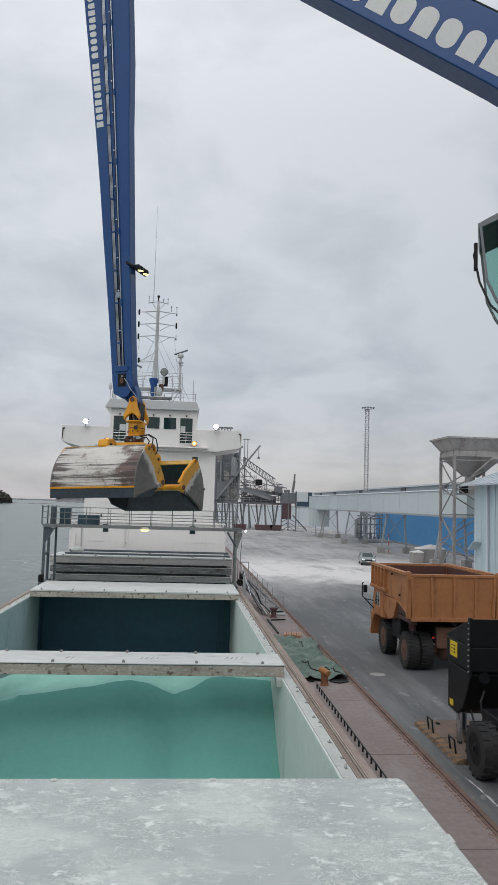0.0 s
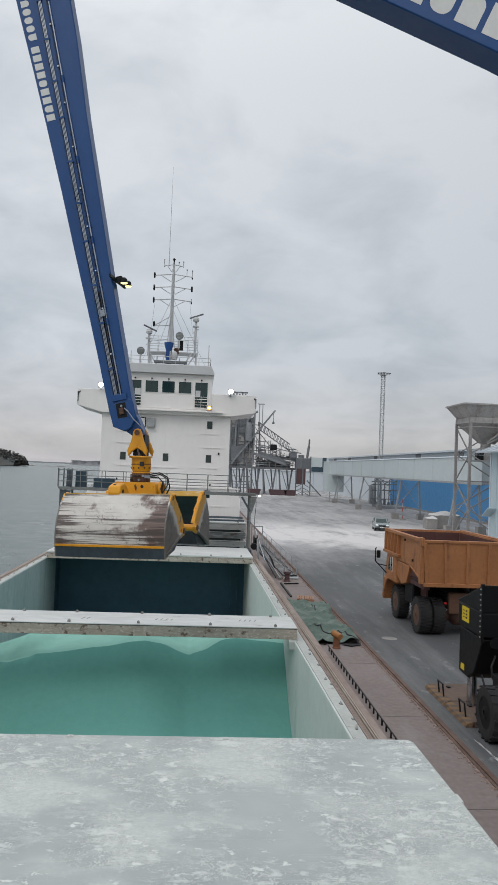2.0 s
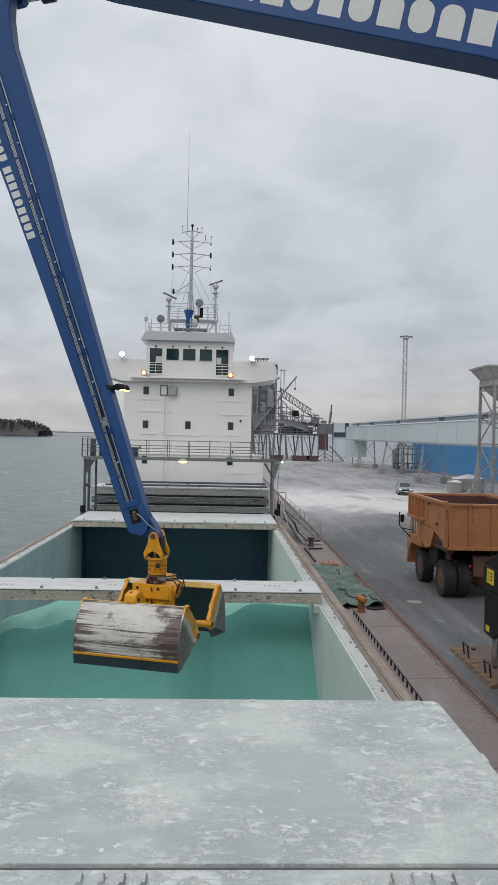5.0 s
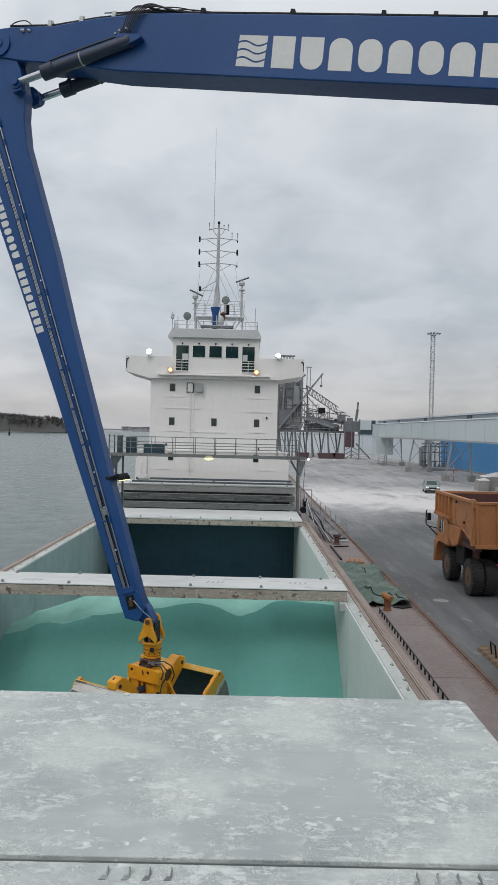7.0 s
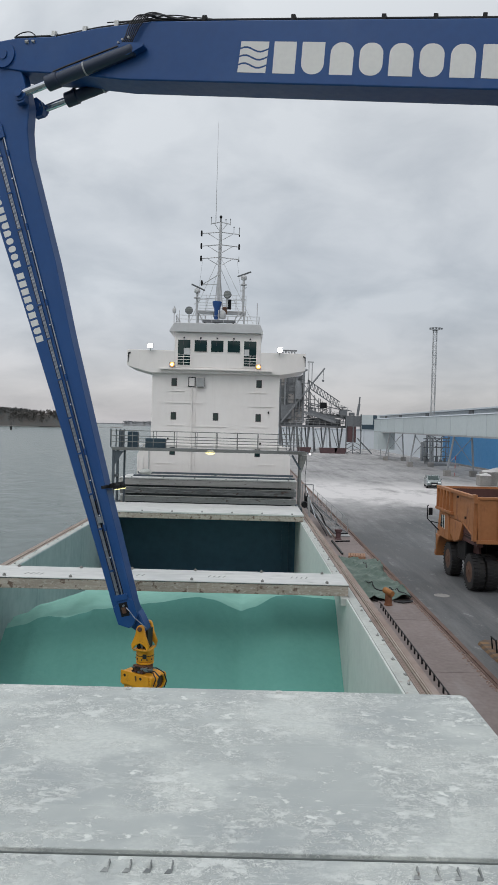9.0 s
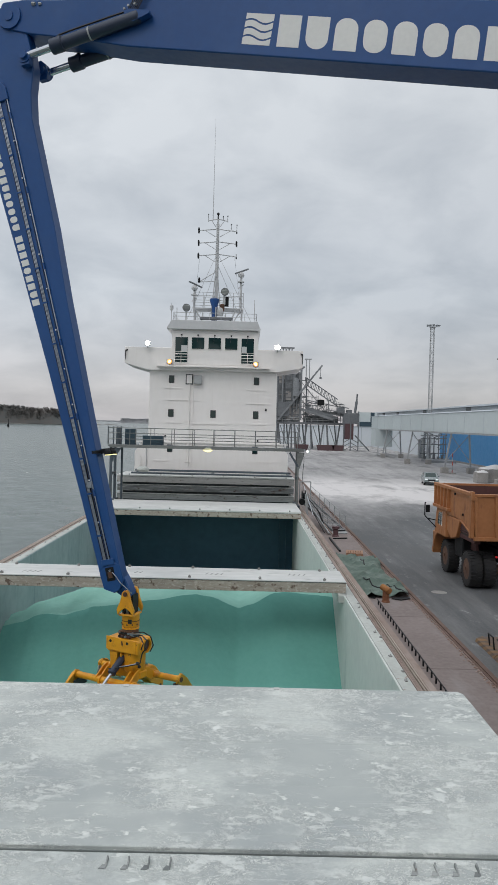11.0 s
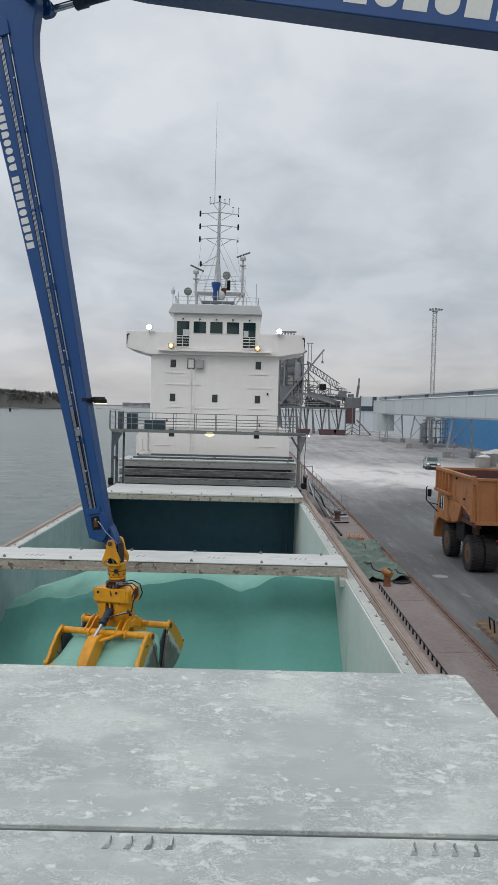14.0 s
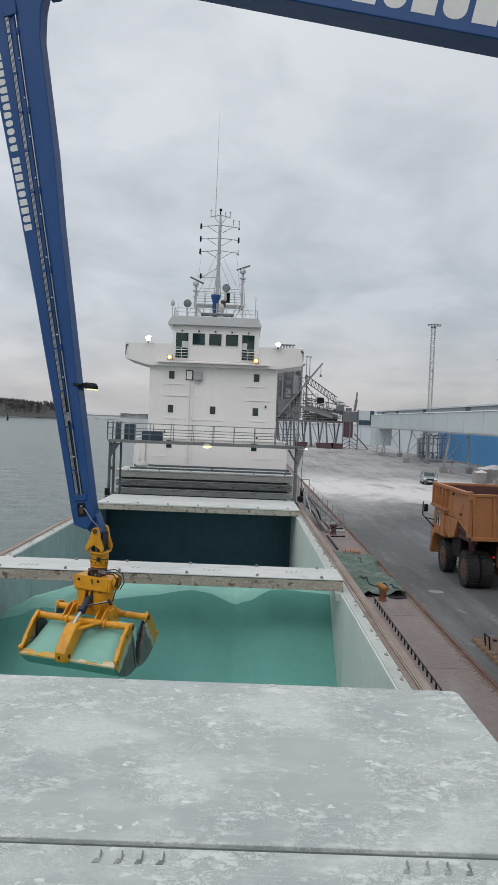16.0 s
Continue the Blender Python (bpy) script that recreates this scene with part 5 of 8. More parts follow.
part("console", G().box(3.5, 2.35, 11.3, 4.0, 2.6, 12.0).box(3.6, 1.2, 11.3, 3.9, 1.5, 12.1), loader_grey, cab, bevel=0.03)
part("grab_rail", G().pipe([(4.68, 2.86, 12.55), (4.74, 2.9, 12.4), (4.62, 2.9, 11.8), (4.40, 2.9, 11.3), (4.1, 2.9, 10.98), (3.7, 2.9, 10.85)], 0.025, 6), hose_black, cab)
part("mirror", G().box(4.66, 2.84, 12.05, 4.74, 2.95, 12.65), black_steel, cab, bevel=0.02)

# boom; x from the head towards the foot, z up, -y the cab's side
BW = 0.456
boom_side = [(-0.42, 0.02), (-0.30, 0.36), (0.3, 0.46), (1.5, 0.52), (2.7, 0.75), (4.2, 0.93), (7.6, 0.98), (13.5, 1.05), (17.0, 0.4), (19.5, -0.9), (19.75, -1.5), (19.2, -1.95), (18.6, -1.9), (15.5, -0.66), (12.9, -0.56), (8, -0.56), (3.6, -0.56), (2.2, -0.46), (0.7, -0.42), (-0.2, -0.32)]
boom = part("boom", G().prism(boom_side, "y", -BW, BW), crane_blue, crane, m=START["boom"], bevel=0.03)
part("head_pin", G().tube((0, -0.54, 0), (0, 0.54, 0), 0.13, 18), crane_blue, boom)
for y in (-0.58, 0.46):
    part("cylinder_bracket", G().prism([(3.45, 0.20), (3.60, 0.27), (4.15, 0.27), (4.18, 0.20), (3.78, -0.03), (3.66, -0.04)], "y", y - 0.12, y + 0.10).tube((3.70, y - 0.14, 0.10), (3.70, y + 0.14, 0.10), 0.055, 12), crane_blue, boom)
# plain blocks where a company's mark and name stand
x0 = 6.68
for i in range(4):
    wave = [(x0 + 0.09 * j, 0.055 * math.sin(0.785 * j + 0.3)) for j in range(9)]
    za, zb = -0.31 + 0.195 * i, -0.31 + 0.195 * i + 0.15
    low = [(p, za + (q if i else 0.0)) for p, q in wave]
    upp = [(p, zb + (q if i < 3 else 0.02)) for p, q in wave]
    part("mark_block", G().prism(low + upp[::-1], "y", -BW - 0.006, -BW - 0.001), letter_white, boom, "white waved band of a company mark")
for y in (-0.36, -0.24):
    part("hydraulic_pipe", G().pipe([(0.2, y, 0.52), (1.5, y, 0.58), (2.7, y, 0.80), (4.2, y, 0.99), (7.6, y, 1.04), (13.5, y, 1.11)], 0.028, 6), hose_black, boom)
for x, z in ((1.4, 0.55), (2.3, 0.68), (3.2, 0.83), (5.6, 0.97), (7.9, 1.0), (10.1, 1.02), (11.3, 1.03), (12.4, 1.05)):
    part("pipe_clamp", G().box(x - 0.05, -0.44, z - 0.02, x + 0.05, -0.16, z + 0.12).tube((x, -0.3, z + 0.12), (x, -0.3, z + 0.17), 0.03, 6), black_steel if x > 4 else letter_white, boom)
def bow(pts, n=4):
    """A smoother run through the points."""
    res = []
    for i in range(len(pts) - 1):
        p0, p1, p2, p3 = [Vector(pts[min(max(j, 0), len(pts) - 1)]) for j in (i - 1, i, i + 1, i + 2)]
        for k in range(n):
            u = k / n
            res.append(0.5 * ((2 * p1) + (p2 - p0) * u + (2 * p0 - 5 * p1 + 4 * p2 - p3) * u * u + (3 * p1 - p0 - 3 * p2 + p3) * u ** 3))
    return res + [Vector(pts[-1])]


random.seed(31)
for k in range(6):
    o, e = 0.10 * k, random.uniform(-0.10, 0.03)
    pts = [(5.3 - 0.6 * o, -0.34, 1.0), (4.85 - o, -0.42, 1.10 + e), (4.5 - o, -0.48, 1.14 + 0.8 * e), (4.15 - 0.7 * o, -0.54, 1.0), (3.95 - 0.6 * o, -0.58, 0.74), (3.86 - 0.5 * o, -0.60, 0.5), (3.78 - 0.5 * o, -0.60, 0.30)]
    part("hose", G().pipe(bow(pts), 0.015, 6), hose_black, boom)
for a, e in ((6.1, 0.0), (5.8, -0.03), (5.5, 0.05)):
    pts = [(a, -0.3, 1.02), (a - 0.4, -0.32, 1.06 + e), (a - 0.9, -0.34, 1.08 + e), (a - 1.4, -0.36, 1.04), (a - 2.0, -0.36, 0.97), (a - 2.6, -0.36, 0.93)]
    part("hose", G().pipe(bow(pts), 0.015, 6), hose_black, boom)
for x, z in ((3.55, 0.36), (3.72, 0.42), (3.45, 0.28)):
    part("hose_fitting", G().tube((x, -0.58, z), (x, -0.68, z), 0.03, 8), galvanised, boom)
part("hose", G().pipe(bow([(0.9, -0.40, 0.52), (0.7, -0.42, 0.64), (0.45, -0.44, 0.60), (0.3, -0.46, 0.5)]), 0.015, 6), hose_black, boom)
part("hose_end", G().tube((0.62, -0.47, 0.36), (0.72, -0.47, 0.36), 0.05, 8).tube((0.82, -0.47, 0.37), (0.9, -0.47, 0.37), 0.04, 8), galvanised, boom)

# stick; x from the tip towards its head
SW = 0.41
stick_side = [(0.10, 0.28), (0.26, 0.54), (0.6, 0.60), (1.9, 0.665), (3.0, 0.73), (4.7, 0.845), (6.2, 0.935), (7.9, 1.06), (9.3, 1.17), (11.1, 1.33), (12.1, 1.415), (13.2, 1.40), (15.2, 1.05), (16.15, 0.35), (16.15, -0.25), (15.6, -0.36), (14.9, -0.38), (14.3, -0.36), (13.7, -0.15), (13.0, -0.03), (10.0, -0.06), (8.0, 0.0), (4.0, 0.02), (0.8, 0.0), (0.42, -0.02), (0.22, 0.1)]
SF = -0.02
stick = part("stick", G().prism(stick_side, "y", -SW, SF), crane_blue, crane, m=START["stick"], bevel=0.03)
part("tip_boss", G().prism([(-0.12, 0.0), (-0.08, 0.09), (0.10, 0.28), (0.6, 0.42), (0.8, 0.10), (0.35, -0.06), (0.08, -0.12), (-0.02, -0.12), (-0.09, -0.08)], "y", -0.30, 0.06), crane_blue, stick, bevel=0.03)
part("tip_casing", G().prism([(0.16, 0.12), (0.12, 0.28), (0.26, 0.55), (0.70, 0.59), (0.82, 0.40), (0.92, 0.12), (0.80, -0.03), (0.42, -0.05), (0.26, 0.06)], "y", -SW - 0.022, -SW - 0.001), crane_blue, stick, bevel=0.012)
for y in (-0.55, 0.36):
    part("rod_lug", G().prism([(14.30, -0.36), (14.32, -0.12), (14.82, -0.08), (14.84, -0.30), (14.70, -0.41), (14.45, -0.43)], "y", y - 0.09, y + 0.09).tube((14.55, y - 0.2, -0.28), (14.55, y + 0.2, -0.28), 0.11, 12), crane_blue, stick)
    part("side_cheek", G().lathe([(0.34, -0.04), (0.34, 0.04)], 20, pose(15.83, y * 0.85, 0, 90)), crane_blue, stick)
# two runs of pipes up the side: three thin ones together, and a single one with couplings
def run_a(u):
    return 0.355 + 0.0375 * (u - 1.0)


def run_b(u):
    return 0.235 + 0.0262 * (u - 1.0)


for dz in (-0.034, 0.0, 0.034):
    part("hydraulic_pipe", G().tube((1.0, -SW - 0.03, run_a(1) + dz * 0.8), (13.9, -SW - 0.03, run_a(13.9) + dz), 0.0125, 6), pipe_steel, stick, "bright steel pipe along the stick")
part("hydraulic_pipe", G().tube((1.0, -SW - 0.035, run_b(1)), (13.9, -SW - 0.035, run_b(13.9)), 0.019, 6), pipe_steel, stick, "bright steel pipe along the stick")
part("hydraulic_hose", G().tube((1.0, -SW - 0.022, run_b(1) + 0.05), (13.9, -SW - 0.022, run_b(13.9) + 0.062), 0.014, 6), hose_navy, stick)
# set in as the dark shadow line along the three thin pipes
part("hydraulic_hose", G().tube((1.0, -SW - 0.016, run_a(1) + 0.066), (13.9, -SW - 0.016, run_a(13.9) + 0.072), 0.012, 6), hose_navy, stick)
# flat black sheet laid on as the shade between the two runs
part("pipe_recess", G().prism([(0.9, run_b(1) - 0.04), (0.9, run_a(1) + 0.05), (3.6, run_a(3.6) - 0.045), (3.6, run_b(3.6) + 0.03)], "y", -SW - 0.008, -SW - 0.002), black_steel, stick)
part("pipe_hood", G().prism([(13.7, run_b(13.7) - 0.05), (13.7, run_a(13.7) + 0.06), (14.05, run_a(14) + 0.04), (14.2, run_a(14) - 0.06), (14.2, run_b(14) + 0.04), (14.05, run_b(14) - 0.04)], "y", -SW - 0.07, -SW - 0.001), crane_blue, stick, bevel=0.015)
random.seed(8)
for i in range(12):
    u = 1.7 + 1.05 * i + random.uniform(-0.06, 0.06)
    part("pipe_clamp", G().box(u - 0.022, -SW - 0.05, run_a(u) - 0.065, u + 0.022, -SW - 0.002, run_a(u) + 0.075), crane_blue, stick)
    v = u + 0.35
    if v < 13.5:
        part("pipe_clamp", G().box(v - 0.025, -SW - 0.042, run_b(v) - 0.03, v + 0.025, -SW - 0.002, run_b(v) + 0.085), crane_blue, stick)
        part("clamp_bolt", G().box(v - 0.017, -SW - 0.052, run_b(v) + 0.04, v + 0.017, -SW - 0.042, run_b(v) + 0.075), letter_white, stick)
    if i % 2:
        part("pipe_coupling", G().tube((u - 0.09, -SW - 0.035, run_b(u - 0.09)), (u + 0.09, -SW - 0.035, run_b(u + 0.09)), 0.03, 8), crane_blue, stick)
part("junction_block", G().box(2.95, -SW - 0.06, run_b(3) + 0.02, 3.12, -SW - 0.008, run_a(3) - 0.01), pipe_steel, stick, bevel=0.008)
# black patch on the casing for the shade in the valve's recess
part("valve_pocket", G().box(0.44, -SW - 0.03, 0.16, 0.80, -SW - 0.024, 0.40), black_steel, stick)
part("valve_body", G().box(0.52, -SW - 0.07, 0.22, 0.68, -SW - 0.03, 0.33), rotator_brown, stick, bevel=0.008)
part("valve_plug", G().tube((0.72, -SW - 0.03, 0.26), (0.72, -SW - 0.075, 0.26), 0.03, 8), pipe_steel, stick)
part("valve_plate", G().box(0.86, -SW - 0.05, 0.10, 1.02, -SW - 0.024, 0.46), crane_blue, stick, bevel=0.01)
part("valve_hose", G().pipe([(0.66, -SW - 0.05, 0.20), (0.55, -SW - 0.1, 0.10), (0.35, -SW - 0.1, 0.0), (0.18, -SW - 0.06, -0.12), (0.02, -SW + 0.02, -0.2)], 0.013, 6), pipe_steel, stick)
# plain rounded blocks where the maker's name stands
def name_block(parent, xa, w, z0, h, lean, kind, y, depth):
    """A plain block with square or rounded ends, about as wide as a letter."""
    n = {"flat": 0, "round": 6, "top": 6, "foot": 6}[kind]
    r = 0.46 * w if kind != "flat" else 0.0
    pts = []
    for cx, cz, a0, on in ((w - r, r, -90, kind in ("round", "foot")), (w - r, h - r, 0, kind in ("round", "top")), (r, h - r, 90, kind in ("round", "top")), (r, r, 180, kind in ("round", "foot"))):
        if n and on:
            pts += [(cx + r * math.cos(radians(a0 + 90 * i / n)), cz + r * math.sin(radians(a0 + 90 * i / n))) for i in range(n + 1)]
        else:
            pts.append((w if a0 in (-90, 0) else 0.0, 0.0 if a0 in (-90, 180) else h))
    poly = [(xa + p + lean * q, z0(xa + p) + q) for p, q in pts]
    part("name_block", G().prism(poly, "y", y - depth, y), letter_white, parent, "white block in place of a letter")


def name_base(u):
    return 0.795 + 0.0725 * (u - 8.05)


for count, start, kinds in ((9, 8.06, ("flat", "top", "flat", "flat", "round", "flat", "flat", "flat", "flat")), (12, 10.19, ("top", "round", "round", "round", "foot", "top", "flat", "top", "round", "flat", "flat", "top"))):
    for i in range(count):
        name_block(stick, start + 0.224 * i, 0.165, name_base, 0.215, 0.0, kinds[i], -SW - 0.001, 0.005)
for i, kind in enumerate(("flat", "foot", "top", "round", "top", "round", "top", "flat", "round")):
    name_block(boom, 7.58 + 0.705 * i, 0.56, lambda u: -0.315, 0.765, -0.06, kind, -BW - 0.001, 0.005)
lb = part("lamp_bracket", G().box(3.80, -SW - 0.30, -0.06, 3.88, SW + 0.1, -0.01).box(3.78, -0.30, -0.20, 3.90, 0.30, -0.06), black_steel, stick)
for y in (-0.24, 0.10):
    part("work_lamp", G().lathe([(0.05, -0.08), (0.09, -0.04), (0.10, 0.05)], 14, pose(3.78, y, -0.22, 0, -80)), black_steel, lb)
    part("lamp_glass", G().lathe([(0.085, 0.0), (0.07, 0.02)], 14, pose(3.728, y, -0.230, 0, -80)), lamp_soft, lb, "glowing work lamp")

# stick cylinders; x along the ram
for key in ("near", "far"):
    bl = part("cylinder_barrel", G().lathe([(0.10, -0.16), (0.165, -0.1), (0.165, 2.05), (0.20, 2.07), (0.20, 2.40), (0.10, 2.42)], 22, pose(0, 0, 0, 0, 90)), cylinder_black, crane, "black hydraulic cylinder barrel", smooth=True, m=START["barrel_" + key])
    part("band", G().lathe([(0.178, 1.25), (0.178, 1.29)], 20, pose(0, 0, 0, 0, 90)), galvanised, bl)
    part("feed_pipe", G().pipe([(0.2, 0.0, -0.24), (0.6, 0, -0.25), (1.8, 0, -0.26), (2.15, 0, -0.25), (2.25, 0, -0.2)], 0.025, 6), hose_black, bl)
    rd = part("cylinder_rod", G().lathe([(0.10, 0.0), (0.10, 2.0)], 18, pose(0, 0, 0, 0, 90)), chrome, crane, "bright chromed piston rod", smooth=True, m=START["rod_" + key])
    part("rod_eye", G().lathe([(0.19, -0.09), (0.19, 0.09)], 18, pose(0, 0, 0, 90)), crane_blue, rd)

# ---- the clamshell grab; origin at its pin, x along the shells ----
grab = thing("clamshell_grab", "worn yellow hydraulic clamshell grab hanging from the crane's stick", "grab", m=START["tip"])
hang = part("hanger", G().lathe([(0.21, -0.90), (0.235, -0.86), (0.235, -0.55), (0.20, -0.53)], 20), grab_yellow, grab, smooth=True)
for y in (-0.34, 0.22):
    part("lug", G().prism([(-0.10, 0.05), (-0.06, 0.11), (0.0, 0.13), (0.06, 0.11), (0.10, 0.05), (0.15, -0.17), (0.25, -0.40), (0.22, -0.54), (0.14, -0.43), (0.0, -0.34), (-0.14, -0.43), (-0.22, -0.54), (-0.25, -0.40), (-0.15, -0.17)], "y", y - 0.05, y + 0.05), grab_yellow, hang, bevel=0.02)
    part("pin_end", G().tube((0, y - 0.08, 0.03), (0, y + 0.08, 0.03), 0.062, 14), rotator_brown, hang)
part("cross_plate", G().box(-0.225, -0.31, -0.58, 0.225, 0.23, -0.53), grab_yellow, hang, bevel=0.02)
part("link_block", G().box(-0.15, -0.22, -0.52, 0.15, 0.12, -0.02), hose_black, hang, "dark hoses inside the hanger")
# square hole in the rotator, shown by a dark block
part("name_plate", G().box(0.03, -0.252, -0.78, 0.13, -0.22, -0.67), hose_black, hang)
part("ring_seam", G().lathe([(0.242, -0.74), (0.242, -0.72)], 20), rotator_brown, hang)
for a in range(5):
    part("ring_bolt", G().ball((0.237 * math.sin(radians(-70 + 35 * a)), -0.237 * math.cos(radians(-70 + 35 * a)), -0.82), 0.022, 6), rotator_brown, hang)
for k in range(3):
    part("hose", G().pipe([(-0.1 + 0.09 * k, -0.2, -0.15), (-0.12 + 0.1 * k, -0.26, -0.35), (-0.08 + 0.1 * k, -0.22, -0.55)], 0.028, 6), hose_black if k != 1 else pipe_steel, hang)

body = part("grab_body", G().lathe([(0.20, -1.22), (0.22, -1.18), (0.22, -0.94), (0.20, -0.90)], 20), rotator_brown, grab, "brown oily rotator", smooth=True)
part("rotator_flange", G().lathe([(0.235, -0.95), (0.235, -0.91)], 20), grab_yellow, body)
part("valve_block", G().box(-0.17, -0.30, -1.16, 0.20, -0.20, -0.97), rotator_brown, body, bevel=0.01)
for i in range(4):
    for j in range(2):
        part("valve_cap", G().tube((-0.13 + 0.10 * i, -0.30, -1.015 - 0.095 * j), (-0.13 + 0.10 * i, -0.355, -1.015 - 0.095 * j), 0.028, 8), pipe_steel if (i + j) % 3 == 0 else loader_red if (i * j) % 2 else hose_black, body)
part("hose_fitting", G().box(0.20, -0.31, -1.07, 0.42, -0.17, -1.0), pipe_steel, body)
part("head_box", G().prism([(-0.50, -1.17), (0.44, -1.17), (0.50, -1.22), (0.50, -1.55), (-0.50, -1.55)], "y", -0.34, 0.30), grab_yellow, body, bevel=0.025)
part("front_plate", G().prism([(-0.52, -1.15), (0.42, -1.18), (0.44, -1.52), (-0.52, -1.50)], "y", -0.362, -0.342), grab_yellow, body, bevel=0.006)
for x in (-0.38, 0.16):
    part("bolt_hole", G().tube((x, -0.366, -1.27), (x, -0.362, -1.27), 0.04, 12), hose_black, body)
part("oil_stain", G().prism([(-0.04, -1.24), (0.0, -1.22), (0.03, -1.30), (0.01, -1.38), (-0.02, -1.33)], "y", -0.366, -0.362), rotator_brown, body, "dark oil streak")
part("end_ring", G().lathe([(0.16, 0.0), (0.19, 0.0), (0.19, 0.07), (0.16, 0.07), (0.16, 0.0)], 18, pose(0.50, -0.02, -1.34, 0, 90)), grab_yellow, body, smooth=True)
part("end_bore", G().tube((0.50, -0.02, -1.34), (0.512, -0.02, -1.34), 0.16, 18), rotator_brown, body)
part("column_plate", G().prism([(-0.46, -1.55), (-0.20, -1.55), (-0.24, -2.06), (-0.40, -2.06)], "y", -0.30, 0.28), grab_yellow, body, bevel=0.02)
part("column_rib", G().box(-0.12, -0.29, -1.96, -0.07, 0.0, -1.55), grab_yellow, body, bevel=0.01)
part("column_drum", G().lathe([(0.24, -2.08), (0.28, -2.02), (0.29, -1.56)], 22, pose(0.16, 0, 0)), grab_yellow, body, smooth=True)
part("lower_beam", G().box(-0.66, -0.16, -2.24, 0.46, 0.16, -2.04), grab_yellow, body, bevel=0.03)
for x in (-0.68, -0.54, 0.22, 0.40):
    for s in (-1, 1):
        part("hinge_ear", G().prism([(s * 0.06, -1.94), (s * 0.30, -2.02), (s * 0.58, -2.22), (s * 0.60, -2.36), (s * 0.40, -2.40), (s * 0.04, -2.16)], "x", x - 0.022, x + 0.022), grab_yellow, body, bevel=0.012)
part("hose_union", G().ball((0.50, -0.36, -1.74), 0.05, 8), hose_black, body)
part("hose_union", G().ball((0.54, -0.33, -1.82), 0.045, 8), hose_black, body)
part("feed_pipe", G().pipe([(0.50, -0.36, -1.74), (0.2, -0.42, -1.84), (-0.08, -0.44, -1.92), (-0.22, -0.46, -1.93)], 0.022, 6), pipe_steel, body)
for pts in ([(0.35, -0.34, -1.02), (0.62, -0.36, -0.98), (0.80, -0.38, -1.08), (0.82, -0.42, -1.24), (0.70, -0.44, -1.42), (0.64, -0.45, -1.7)],
            [(0.35, -0.30, -1.06), (0.56, -0.34, -1.04), (0.70, -0.40, -1.16), (0.66, -0.44, -1.34)],
            [(0.30, -0.28, -0.98), (0.55, -0.2, -0.94), (0.72, -0.1, -1.05), (0.74, 0.0, -1.3), (0.62, 0.05, -1.5)],
            [(0.64, -0.45, -1.70), (0.3, -0.52, -1.80), (-0.1, -0.56, -1.9), (-0.25, -0.6, -1.94)]):
    part("hose", G().pipe(pts, 0.016, 6), hose_black, body)

# seconds, swing across and along the crane's plane in degrees
SWAY = [(0, -5.5, -1), (0.5, -4, -1), (1.0, -2, -1), (1.5, -1, -1), (2.0, 0, -2), (2.5, 0, -3), (3.0, 0, -4), (3.5, 1, -4), (4.0, 2.5, -3), (4.5, 2.5, -2), (5.0, 1, -0.5), (6.0, 0, 0), (7.0, 0, 0), (12.5, 0, 0), (13.5, 0, -1), (14.0, 0, -2.5), (14.5, 0, -5), (15.0, 0, -3.8), (15.5, 0, -1), (16, 0, 2)]
WG = 1.32   # half width of the shells
PZ, PY, PX = -2.30, 0.50, -0.09   # hinge height and offset


def rot2(p, a):
    c, s = math.cos(radians(a)), math.sin(radians(a))
    return (p[0] * c - p[1] * s, p[0] * s + p[1] * c)


def arc(p, q, bulge, n):
    """Points from p to q, bowed to the right of the way by bulge."""
    d = (q[0] - p[0], q[1] - p[1])
    ln = math.hypot(*d)
    nx, ny = -d[1] / ln, d[0] / ln
    return [(p[0] + d[0] * k / n + nx * bulge * math.sin(math.pi * k / n), p[1] + d[1] * k / n + ny * bulge * math.sin(math.pi * k / n)) for k in range(n + 1)]


LIP, TOE = (1.00, -0.62), (-0.32, -1.28)


